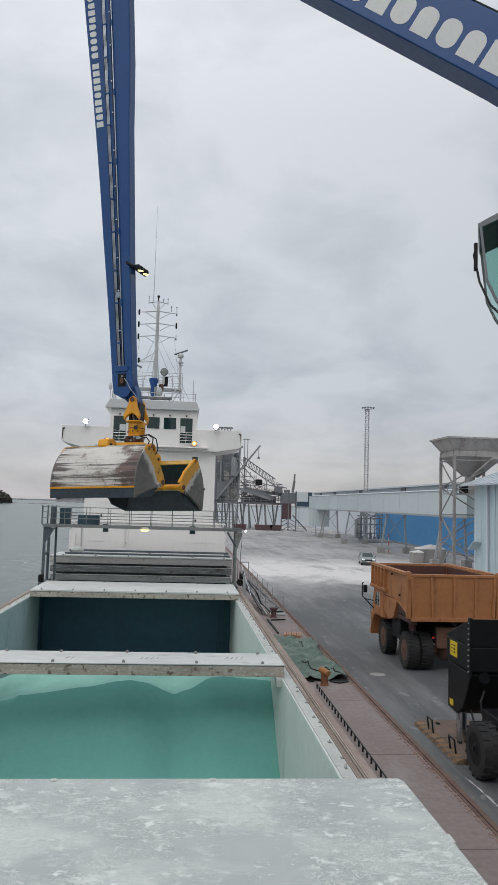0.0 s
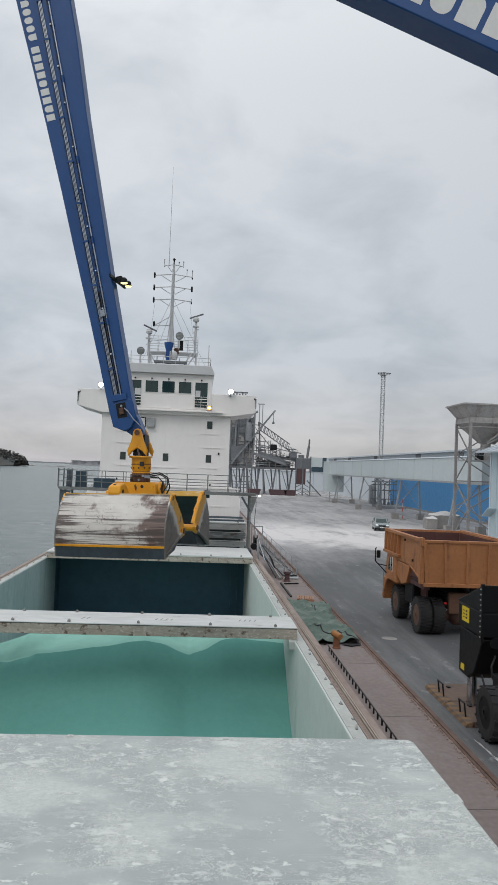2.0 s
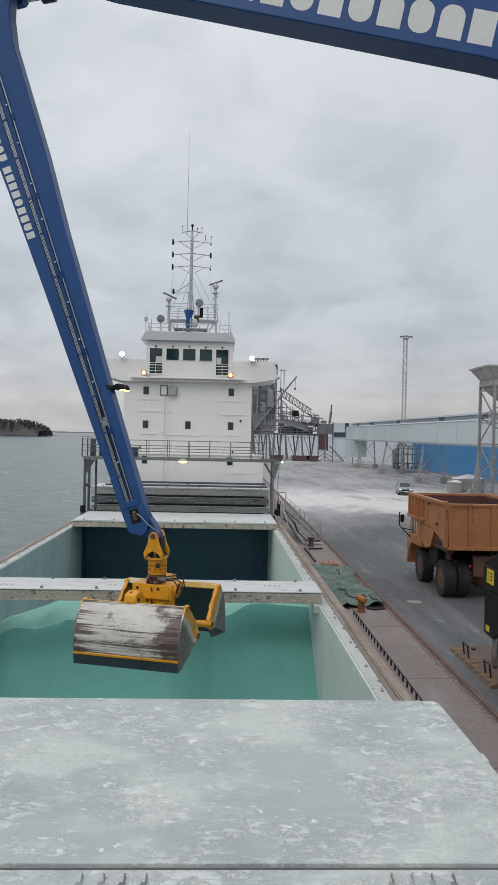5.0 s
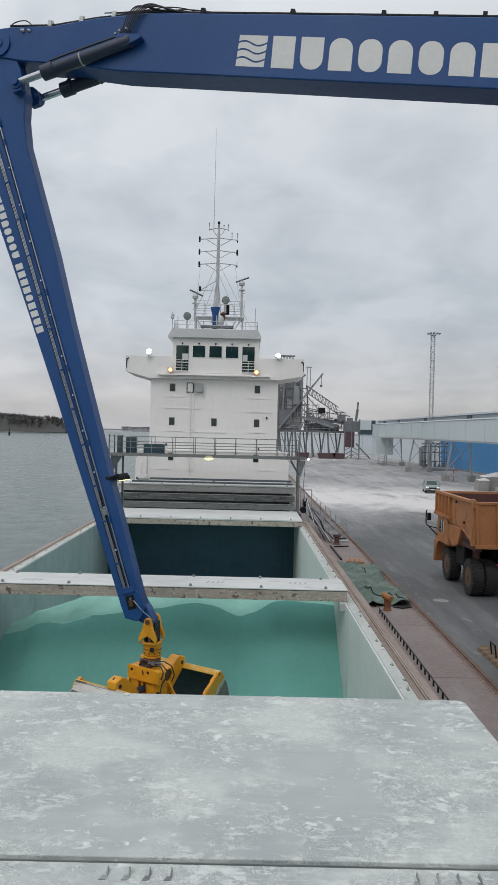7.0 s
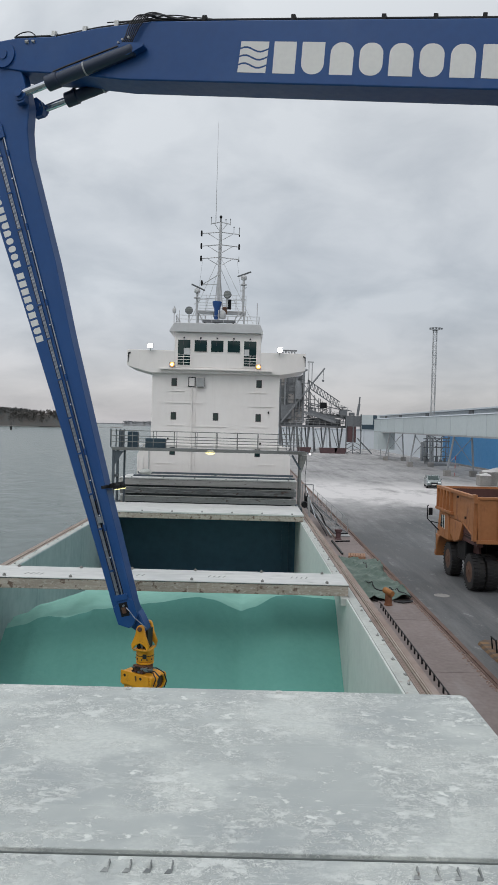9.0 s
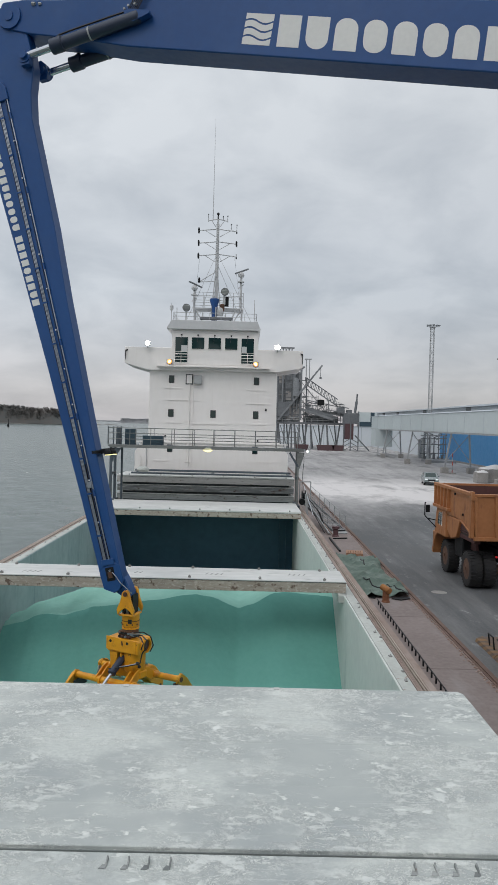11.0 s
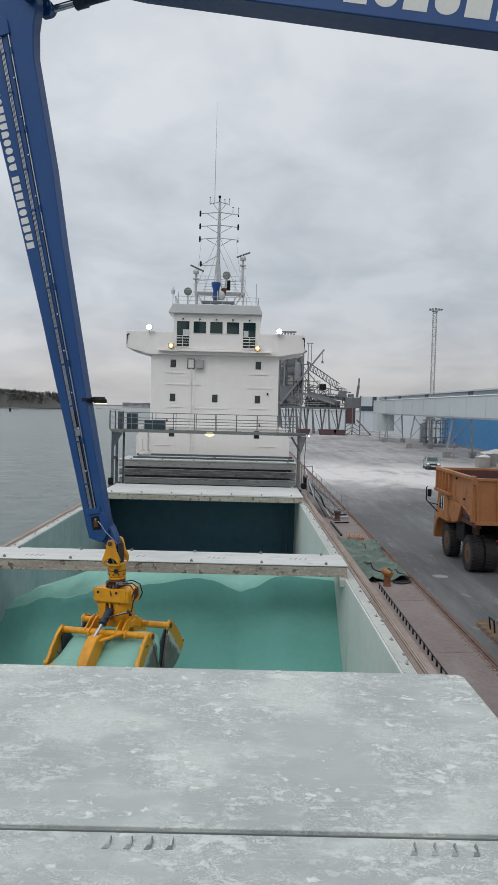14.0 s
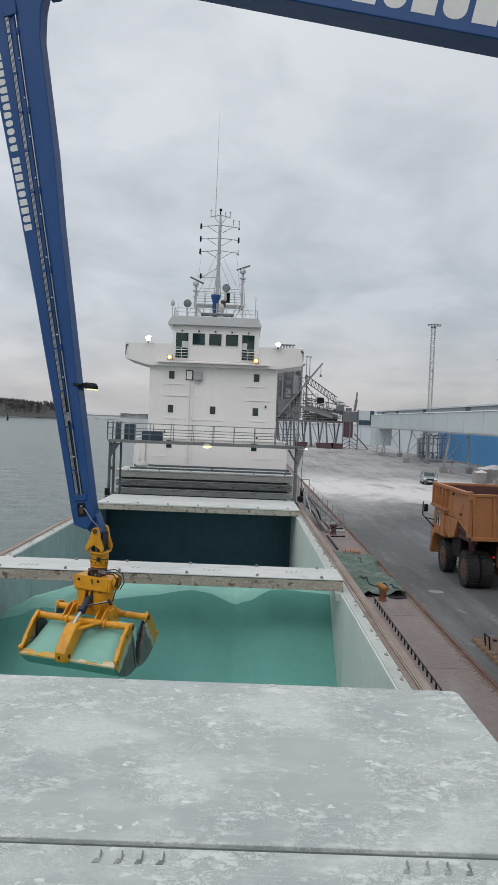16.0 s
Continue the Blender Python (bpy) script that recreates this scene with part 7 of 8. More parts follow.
for i in range(7):
    part("board", G().box(-0.45 + 0.135 * i, -0.55, 0.1, -0.35 + 0.135 * i, 0.55, 0.125), wood_pale, pal)
for y in (-0.5, 0, 0.5):
    part("bearer", G().box(-0.45, y - 0.05, 0.0, 0.46, y + 0.05, 0.1), wood_pale, pal)
bar = thing("steel_bar", "dark steel bars lying on the quay edge", "bar")
part("bar", G().bar((5.45, 42.0, 0.06), (5.40, 46.8, 0.06), 0.09), black_steel, bar)
part("bar", G().bar((5.6, 46.6, 0.06), (6.5, 46.9, 0.06), 0.07), black_steel, bar)

gw = thing("gangway", "light metal ship's gangway with rope railings", "gangway")
A, B = Vector((4.60, 56.2, 1.45)), Vector((6.30, 49.4, 0.12))
dirn = (B - A).normalized()
side = Vector((dirn.y, -dirn.x, 0)).normalized() * 0.42
for s in (-1, 1):
    part("stringer", G().bar(A + side * s, B + side * s, 0.06, 0.16), loader_grey, gw)
step = G()
for i in range(28):
    p = A.lerp(B, (i + 0.5) / 28)
    step.bar(p - side + Vector((0, 0, 0.05)), p + side + Vector((0, 0, 0.05)), 0.11, 0.035)
pieces("tread", step, galvanised, gw)
for s in (-1, 1):
    g = G()
    for i in range(8):
        p = A.lerp(B, i / 7) + side * s
        g.tube(p, p + Vector((0, 0, 1.0)), 0.02, 5)
    for h in (0.5, 1.0):
        g.tube(A + side * s + Vector((0, 0, h)), B + side * s + Vector((0, 0, h)), 0.016, 5)
    part("railing", g, galvanised, gw)
part("foot_roller", G().tube(B - side, B + side, 0.1, 10), black_steel, gw)
part("foot_plate", G().bar(B + Vector((0, 0.15, 0.0)), B + Vector((0, -0.55, -0.06)), 0.95, 0.05), galvanised, gw)
sup = G()
for i in range(3):
    sup.pipe([(4.6, 52.5 - 1.0 * i, 1.8), (5.1, 51.5 - 0.8 * i, 1.2), (5.3, 50.5 - 0.6 * i, 0.6)], 0.028, 6)
part("mooring_hoses", sup, hose_black, gw)
for xa, ya, za, xb, yb, zb, r, mt in ((4.75, 55.0, 1.3, 5.55, 48.4, 0.12, 0.06, galvanised), (4.9, 54.0, 1.0, 5.75, 48.0, 0.08, 0.05, rust_rail), (4.5, 53.0, 1.6, 5.3, 48.8, 0.10, 0.03, hose_black), (4.5, 56.5, 2.5, 4.7, 50.5, 1.0, 0.03, shed_white)):
    part("loose_pole", G().tube((xa, ya, za), (xb, yb, zb), r, 8), mt, gw)
part("end_frame", G().bar(A + side + Vector((0, 0, 0)), A + side + Vector((0, 0, 1.3)), 0.07).bar(A - side, A - side + Vector((0, 0, 1.3)), 0.07).bar(A + side + Vector((0, 0, 1.3)), A - side + Vector((0, 0, 1.3)), 0.07), galvanised, gw)
part("stanchion", G().tube((4.05, 47.0, 0.5), (3.90, 46.9, 2.7), 0.075, 10), galvanised, gw)

# ---- conveyor gallery on trestles ----
gal = thing("conveyor_gallery", "long pale grey enclosed conveyor gallery on steel trestles", "gallery")
GX0, GX1, GZ0, GZ1 = 31.55, 34.9, 6.30, 9.25
GY0 = 83.0
part("core", G().box(GX0 + 0.06, GY0, GZ0, GX1 - 0.06, 190, GZ1), gallery_grey, gal)
part("roof", G().prism([(GX0 - 0.08, GZ1), (GX1 + 0.08, GZ1), (GX1 + 0.08, GZ1 + 0.08), ((GX0 + GX1) / 2, GZ1 + 0.3), (GX0 - 0.08, GZ1 + 0.08)], "y", GY0 - 0.2, 190.2), roof_grey, gal)
for i in range(12):
    y = GY0 + 8.91 * i
    part("panel", G().box(GX0, y + 0.06, GZ0 + 0.05, GX0 + 0.06, y + 8.85, GZ1 - 0.05), gallery_grey, gal)
    part("joint_strip", G().box(GX0 - 0.04, y - 0.06, GZ0, GX0 + 0.06, y + 0.06, GZ1), shed_grey, gal)
part("floor_beam", G().box(GX0, GY0, GZ0 - 0.22, GX0 + 0.2, 190, GZ0), galvanised, gal)
part("floor_beam", G().box(GX1 - 0.2, GY0, GZ0 - 0.22, GX1, 190, GZ0), galvanised, gal)
for y in (92.0, 117.5, 144.5, 170.0):
    part("trestle_leg", G().bar((30.95, y, 0.8), (31.85, y, GZ0 - 0.2), 0.26, 0.22), galvanised, gal)
    part("trestle_leg", G().bar((34.95, y, 0.8), (34.6, y, GZ0 - 0.2), 0.26, 0.22), galvanised, gal)
    for x in (30.95, 34.95):
        part("footing", G().box(x - 0.5, y - 0.55, 0.0, x + 0.5, y + 0.55, 0.9), concrete, gal, bevel=0.03)
    pieces("cross_brace", G().bar((31.1, y, 1.8), (34.6, y, 5.9), 0.09).bar((34.8, y, 1.8), (31.8, y, 5.9), 0.09), galvanised, gal)
part("box_duct", G().box(30.6, 178, 2.2, 34.5, 184, 6.2), gallery_grey, gal)
for x in (31.2, 33.0):
    part("duct_leg", G().box(x, 178.2, 0, x + 0.2, 178.4, 2.2), galvanised, gal)
eq = thing("pipe_stand", "cluster of dark pipes and two slim grey vessels under the gallery", "pipework")
for x in (36.3, 37.0):
    part("silo", G().lathe([(0.32, 0.0), (0.34, 0.1), (0.34, 3.7), (0.2, 4.0)], 14, pose(x, 158, 0.5)), galvanised, eq, smooth=True)
random.seed(52)
g = G()
for i in range(5):
    x = 37.4 + 0.85 * i
    g.tube((x, 158 - 0.4 * i, 0.5), (x, 158 - 0.4 * i, 5.6 - 0.35 * (i % 3)), 0.11, 8)
    g.tube((x, 158 - 0.4 * i, 5.6 - 0.35 * (i % 3)), (x + 0.7, 158 - 0.4 * i, 5.9 - 0.35 * (i % 3)), 0.11, 8)
for i in range(16):
    x, z = random.uniform(37.0, 40.5), random.uniform(1.0, 5.4)
    g.bar((x, 157, z), (x + random.uniform(-0.8, 1.4), 157, z + random.uniform(-1.2, 1.2)), 0.10)
for z in (1.6, 3.4, 4.6, 5.2):
    g.tube((36.2, 156.6, z), (41.6, 156.6, z + 0.15), 0.09, 8)
for i in range(5):
    g.box(37.2 + 0.85 * i, 156.7, 0.5, 37.6 + 0.85 * i, 157.4, 1.0 + 0.35 * (i % 3))
pieces("pipe", g, loader_grey, eq)
part("frame", G().box(37, 157.5, 0, 37.15, 157.65, 6).box(41.5, 157.5, 0, 41.65, 157.65, 6).box(37, 157.5, 5.8, 41.7, 157.65, 5.95).box(36.8, 150, 0, 41.8, 158, 0.5), loader_panel, eq)
red = thing("barrier_post", "red and white striped marker post", "post")
for i in range(5):
    part("band", G().tube((31.9, 116.6, 0.62 * i), (31.9, 116.6, 0.62 * (i + 1)), 0.055, 10), (marker_red if i % 2 == 0 else galvanised), red)
part("foot", G().box(31.4, 116.1, 0, 32.4, 117.1, 0.12), concrete, red)

# ---- storage shed ----
shed = thing("storage_shed", "long industrial shed, blue below and pale grey above", "shed")
part("wall_blue", G().box(43.2, 55, 0.35, 44.0, 168.5, 6.6), shed_blue, shed, "bright blue sheet cladding")
part("plinth", G().box(43.1, 55, 0, 44.0, 168.5, 0.35), concrete, shed)
for i in range(57):
    part("cladding_rib", G().box(43.188, 55.5 + 2.0 * i, 0.4, 43.2, 55.58 + 2.0 * i, 6.55), shed_blue, shed)
part("wall_grey", G().box(43.2, 55, 6.6, 44.0, 262, 11.2), shed_grey, shed)
part("wall_white", G().box(43.2, 168.5, 0.0, 44.0, 262, 6.6), shed_white, shed)
part("wall_rear", G().box(44.0, 55, 0, 120, 262, 11.0), shed_grey, shed)
part("roof", G().prism([(42.6, 11.2), (121, 11.2), (82, 13.0)], "y", 54.5, 262.5), roof_grey, shed)
part("gutter", G().box(42.55, 55, 11.05, 43.2, 262, 11.35), shed_white, shed)
for y in (122, 146, 182, 214, 236):
    part("vent", G().box(43.05, y, 9.9, 43.2, y + 3.0, 11.0), loader_grey, shed)
hall = thing("white_hall", "low white warehouse wall beyond the loader", "warehouse")
part("wall", G().box(8, 258, 0, 43.1, 262, 6.3), shed_white, hall)
part("roof_edge", G().box(7.8, 257.8, 6.3, 43.15, 262, 6.7), roof_grey, hall)
for i in range(8):
    part("wall_rib", G().box(10 + 4.2 * i, 257.9, 0, 10.25 + 4.2 * i, 258, 6.3), shed_grey, hall)

# ---- lighting mast ----
lm = thing("lighting_mast", "tall lattice floodlight mast behind the gallery", "mast")
g = G()
lattice(g, 36.3, 150, 0, 26.4, 0.66, 0.9, 0.05)
part("lattice", g, galvanised, lm)
part("platform", G().box(35.8, 149.4, 26.4, 36.8, 150.6, 26.5), galvanised, lm)
for i, x in enumerate((35.2, 35.7, 36.3, 36.9, 37.4)):
    part("floodlight", G().box(x - 0.19, 149.0, 26.7, x + 0.19, 149.4, 26.98 - 0.1 * abs(x - 36.3)).tube((x, 149.5, 26.55), (x, 149.3, 26.8), 0.05), loader_grey, lm)
part("head_rail", G().box(35.0, 149.4, 26.52, 37.6, 149.5, 26.6), galvanised, lm)

# ---- hopper and booth ----
hp = thing("hopper", "dusty grey loading hopper on tall steel legs", "hopper")
HX0, HX1, HY0, HY1 = 27.55, 32.3, 76.0, 80.2
rim_o = [(26.6, 75.3), (33.3, 75.3), (33.3, 81.0), (26.6, 81.0)]
mid = [(HX0, HY0), (HX1, HY0), (HX1, HY1), (HX0, HY1)]
low = [(29.4, 77.6), (30.5, 77.6), (30.5, 78.6), (29.4, 78.6)]
g = G()
vs = [(*p, 14.35) for p in rim_o] + [(*p, 13.05) for p in mid] + [(*p, 12.5) for p in mid] + [(*p, 10.5) for p in low]
fs = [(4 * r + i, 4 * r + (i + 1) % 4, 4 * r + 4 + (i + 1) % 4, 4 * r + 4 + i) for r in range(3) for i in range(4)]
g.add(vs, fs)
hb = part("bin", g, hopper_grey, hp)
sd = hb.modifiers.new("thick", "SOLIDIFY")
sd.thickness = 0.10
pieces("rim_beam", G().bar((26.6, 75.3, 14.35), (33.3, 75.3, 14.35), 0.16).bar((26.6, 81.0, 14.35), (26.6, 75.3, 14.35), 0.16).bar((26.6, 81.0, 14.35), (33.3, 81.0, 14.35), 0.16), hopper_grey, hp)
pieces("ring_beam", G().box(HX0 - 0.1, HY0 - 0.1, 12.5, HX1 + 0.1, HY0 + 0.12, 13.05).box(HX0 - 0.1, HY1 - 0.12, 12.5, HX1 + 0.1, HY1 + 0.1, 13.05).box(HX0 - 0.1, HY0, 12.5, HX0 + 0.12, HY1, 13.05), hopper_grey, hp)
for x, y in mid:
    part("leg", G().box(x - 0.13, y - 0.13, 0, x + 0.13, y + 0.13, 12.6), hopper_leg, hp)
for (xa, ya), (xb, yb) in ((mid[0], mid[3]), (mid[0], mid[1]), (mid[3], mid[2])):
    g = G()
    for k in range(4):
        z0, z1 = 0.9 + 2.8 * k, 3.7 + 2.8 * k
        a, b = ((xa, ya), (xb, yb)) if k % 2 else ((xb, yb), (xa, ya))
        g.bar((*a, z0), (*b, z1), 0.11)
        if k % 2:
            g.bar((xa, ya, z1), (xb, yb, z1), 0.11)
    pieces("brace", g, hopper_leg, hp)
part("platform", G().box(27.8, 76.1, 8.6, 32.2, 80.1, 8.72), galvanised, hp)
g = G()
rail_run(g, [(27.8, 80.1, 8.72), (27.8, 76.1, 8.72), (32.2, 76.1, 8.72)], (0.5, 1.05), 0.03, 1.3)
part("railing", g, galvanised, hp)
part("chute", G().bar((30.2, 77.4, 10.5), (31.2, 74.0, 12.3), 1.0, 0.2), hopper_grey, hp)
part("outlet", G().bar((29.95, 78.1, 10.6), (29.95, 78.1, 8.75), 0.8), hopper_grey, hp)
part("drive", G().box(28.6, 76.8, 8.72, 29.3, 77.5, 9.5), black_steel, hp)
for i, (x, y, r) in enumerate(((30.6, 98.3, 0.7), (32.7, 99.6, 2.0))):
    bl = thing("concrete_block", "rough concrete block topped with spilled white powder", "concrete block")
    w = r
    part("block", G().box(x - w, y - 0.9, 0, x + w, y + 0.9, 1.75 if i else 1.35), concrete, bl, bevel=0.05)
    top = 1.75 if i else 1.35
    hx = [x - w + 2 * w * k / 16 for k in range(17)]
    hy = [y - 0.9 + 1.8 * k / 12 for k in range(13)]
    part("powder", G().sheet(hx, hy, lambda a, b: top + 0.004 + (0.62 if i else 0.30) * max(0, 1 - abs((a - x - 0.25) / (w * 1.15)) ** 1.2) * max(0, 1 - abs((b - y) / 0.9) ** 1.6) ** 0.7 + 0.09 * noise.noise(Vector((a * 1.6, b * 1.6, 3)))), white_powder, bl, smooth=True)
booth = thing("control_building", "pale blue sheet-metal building with a gabled roof", "building")
part("wall", G().box(28.6, 48, 0, 39.6, 73.0, 9.44), booth_blue, booth)
for i in range(8):
    part("wall_rib", G().box(28.55, 49.0 + 3.2 * i, 0, 28.6, 49.08 + 3.2 * i, 9.4), booth_blue, booth)
part("corner_trim", G().box(28.52, 72.85, 0, 28.75, 73.08, 9.44), shed_white, booth)
part("roof", G().prism([(27.4, 9.32), (34.1, 11.75), (40.8, 9.32), (40.8, 9.48), (34.1, 11.95), (27.4, 9.48)], "y", 47, 74.0), roof_grey, booth)
for i in range(18):
    y = 47.6 + 1.5 * i
    part("roof_rib", G().bar((27.4, y, 9.52), (34.1, y, 11.99), 0.07, 0.07), roof_grey, booth)
part("corner_post", G().box(28.36, 69.6, 0, 28.52, 69.9, 9.3), shed_white, booth)
part("awning", G().prism([(71.3, 4.1), (72.7, 3.3), (72.7, 3.2), (71.3, 3.98)], "x", 27.7, 28.6), booth_blue, booth)

# ---- ship loader at the far berth ----
ld = thing("ship_loader", "weathered grey ship loader tower with trusses and stairs", "ship loader")
YL = 215.0
part("tower_box", G().box(9.0, YL, 7.4, 15.2, YL + 7, 21.2), loader_panel, ld, "grey sheet-clad tower")
part("tower_box", G().box(9.4, YL - 1.2, 9.0, 12.4, YL, 13.0), loader_grey, ld)
for x0, x1, z0, z1 in ((9.3, 11.0, 15.2, 18.4), (11.4, 12.9, 13.6, 16.0), (13.2, 14.8, 8.2, 11.8), (11.2, 12.6, 18.6, 20.4)):
    part("tower_panel", G().box(x0, YL - 0.25, z0, x1, YL, z1), hopper_grey if z0 < 14 else loader_grey, ld)
for x, z0, z1, r in ((13.7, 12.0, 20.6, 0.35), (14.5, 10.5, 19.0, 0.22), (10.5, 13.0, 20.8, 0.28), (15.6, 8.0, 22.5, 0.3)):
    part("duct", G().tube((x, YL - 0.7, z0), (x, YL - 0.7, z1), r, 10).tube((x, YL - 0.7, z1), (x + 0.9, YL - 0.7, z1 + 0.5), r, 10), loader_panel, ld, smooth=True)
part("dust_filter", G().lathe([(1.0, 14.6), (1.0, 18.2), (0.4, 19.8)], 14, pose(14.2, YL - 1.0, 0)), loader_panel, ld, smooth=True)
g = G()
for x in (9.2, 11.2, 13.3, 15.4, 17.2):
    g.tube((x, YL - 0.3, 0), (x, YL - 0.3, 21.4 if x < 16 else 20.0), 0.20, 6)
for z in (7.2, 9.6, 12.0, 14.4, 16.8, 19.2, 21.4):
    g.bar((9.0, YL - 0.3, z), (17.4 if z < 21 else 15.6, YL - 0.3, z), 0.22)
for k in range(5):
    z = 7.2 + 2.4 * k
    g.bar((13.3, YL - 0.3, z), (15.4, YL - 0.3, z + 2.4), 0.16).bar((17.2, YL - 0.3, z), (15.4, YL - 0.3, z + 2.4), 0.16).bar((9.2, YL - 0.3, z), (11.2, YL - 0.3, z + 2.4), 0.16)
pieces("frame_bar", g, loader_grey, ld)
part("slewing_boom", G().bar((9.4, YL - 1.5, 8.0), (21.3, YL - 1.5, 23.4), 0.62, 0.45), loader_panel, ld)
part("boom_cable", G().tube((20.9, YL - 1.5, 22.9), (20.9, YL - 1.5, 20.0), 0.08, 5).box(20.6, YL - 1.6, 19.6, 21.2, YL - 1.3, 20.2), loader_grey, ld)
g = G()
for x in (17.0, 17.9):
    g.tube((x, YL, 19), (x, YL, 25.0), 0.12, 5)
g.box(16.6, YL, 25.0, 18.4, YL + 0.4, 25.3)
part("signal_mast", g, galvanised, ld)
g = G()
P, Q = Vector((16.8, YL, 18.2)), Vector((26.0, YL, 12.2))
for o in (0, 1.9):
    g.bar(P + Vector((0, 0, o)), Q + Vector((0, 0, o)), 0.26)
for k in range(10):
    a, b = P.lerp(Q, k / 10), P.lerp(Q, (k + 1) / 10)
    g.bar(a + Vector((0, 0, 1.9)), b, 0.14).bar(a, a + Vector((0, 0, 1.9)), 0.14)
g.bar((16.8, YL, 13.8), (26.5, YL, 12.0), 0.25).bar((17.2, YL, 17.0), (24.5, YL, 8.6), 0.2).bar((17.2, YL, 9.5), (23.0, YL, 12.4), 0.2)
g.bar((20.5, YL, 15.0), (20.5, YL, 8.5), 0.2).bar((23.5, YL, 13.6), (23.5, YL, 8.5), 0.2)
for k in range(7):
    x = 16.6 + 1.15 * k
    g.bar((x, YL + 1, 7.5), (x, YL + 1, 17.6 - 0.72 * (x - 16.6)), 0.15)
    g.bar((x, YL + 1, 9.4), (x + 1.15, YL + 1, 11.6), 0.10).bar((x, YL + 1, 12.6 - 0.1 * k), (x + 1.15, YL + 1, 10.2), 0.10)
for z in (9.5, 11.2, 13.0, 14.8):
    g.bar((15.4, YL + 0.6, z), (15.4 + (18.6 - z) * 1.25, YL + 0.6, z - 0.25), 0.16)
for q in range(3):
    g.bar((16.0, YL - 0.8, 10.4 - 0.35 * q), (27.4, YL - 0.8, 8.6 - 0.25 * q), 0.12)
pieces("truss_bar", g, loader_grey, ld)
part("conveyor_trough", G().bar((15.6, YL - 0.9, 11.2), (24.8, YL - 0.9, 8.4), 0.9, 0.7), loader_panel, ld)
part("conveyor_trough", G().bar((19.5, YL + 1.4, 10.6), (31.5, YL + 1.4, 9.6), 0.9, 0.9), loader_panel, ld)
part("winch_house", G().box(20.4, YL - 0.6, 12.3, 22.2, YL + 1.0, 13.9), black_steel, ld)
part("platform", G().box(9.0, YL - 0.6, 6.9, 28.5, YL + 6, 7.5), loader_grey, ld)
part("machine_house", G().box(17.0, YL + 1.5, 7.5, 26.5, YL + 5, 9.3).prism([(17.2, 12.0), (26.0, 9.2), (26.0, 8.6), (17.2, 10.6)], "y", YL - 0.4, YL), loader_grey, ld)
g = G()
rail_run(g, [(9.0, YL - 0.6, 7.5), (28.5, YL - 0.6, 7.5)], (0.6, 1.2), 0.07, 1.6)
rail_run(g, [(23.0, YL - 0.6, 13.2), (28.0, YL - 0.6, 11.4)], (0.6, 1.2), 0.07, 1.6)
part("railing", g, galvanised, ld)
g = G()
for i in range(8):
    x = 9.8 + 2.3 * i
    g.bar((x, YL, 0), (x + (0.9 if i % 2 else -0.4), YL, 6.9), 0.4)
    g.bar((x + 0.8, YL + 5, 0), (x, YL + 5, 6.9), 0.36)
    if i % 2:
        g.bar((x, YL, 0.5), (x - 2.0, YL, 6.5), 0.2)
pieces("trestle_leg", g, loader_grey, ld)
random.seed(21)
g = G()
for i in range(34):
    x, z = random.uniform(16.5, 27.5), random.uniform(7.8, 13.5) - 0.0
    z = min(z, 16.5 - 0.35 * (x - 16))
    w = random.uniform(0.8, 3.6)
    if i % 3 == 0:
        g.bar((x, YL - 0.2, z), (x, YL - 0.2, max(7.4, z - w)), random.uniform(0.12, 0.3))
    elif i % 3 == 1:
        g.bar((x, YL - 0.3, z), (x + w, YL - 0.3, z - random.uniform(-0.4, 1.0)), random.uniform(0.12, 0.32))
    else:
        g.box(x, YL - 0.2, z, x + 0.3 * w, YL + 1.0, z + random.uniform(0.3, 1.0))
for i in range(16):
    x = 9.4 + 0.5 * i
    z = random.uniform(8, 19)
    g.bar((x, YL - 0.5, z), (x + random.uniform(-0.3, 2.2), YL - 0.5, z + random.uniform(-0.6, 0.6)), random.uniform(0.14, 0.4))
pieces("machine_part", g, loader_grey, ld)
part("tower_cladding", G().box(9.4, YL - 0.2, 15.0, 11.4, YL + 0.2, 20.6).box(11.6, YL - 0.2, 8.0, 15.2, YL + 0.2, 12.6), hopper_grey, ld)
rt = part("red_tower", G().box(27.7, YL - 5, 3.1, 30.0, YL - 1, 7.4), loader_red, ld, "rusty red clad transfer tower")
g = G()
for x in (27.3, 29.2, 31.3):
    g.bar((x, YL - 5.1, 0), (x, YL - 5.1, 10.8), 0.3)
for k in range(3):
    g.bar((27.3, YL - 5.1, 1.1 * k), (29.2, YL - 5.1, 1.1 * k + 1.1), 0.18).bar((31.3, YL - 5.1, 1.1 * k), (29.2, YL - 5.1, 1.1 * k + 1.1), 0.18)
g.tube((30.4, YL - 4, 10.4), (30.8, YL - 4, 13.6), 0.35, 8).tube((30.8, YL - 4, 13.6), (30.9, YL - 4, 15.6), 0.22, 8)
g.box(25.5, YL - 4, 10.4, 27.5, YL - 2, 11.8).box(28.2, YL - 4, 10.4, 29.6, YL - 2, 11.2)
pieces("frame_bar", g, loader_grey, rt)
part("upper_house", G().box(27.4, YL - 5, 7.4, 31.6, YL - 1, 10.3), loader_grey, rt)
part("stair", G().bar((30.4, YL - 5, 4.2), (34.4, YL - 5, 0.1), 0.7, 0.3), loader_grey, rt)
lk = part("link_gallery", G().box(31.4, YL - 6, 6.6, 36.2, YL - 2, 10.6), gallery_grey, ld)
part("dark_strip", G().box(31.4, YL - 6.05, 6.7, 36.2, YL - 6.0, 8.0).box(34.4, YL - 6.05, 8.0, 35.5, YL - 6.0, 10.6), cabinet_teal, lk)
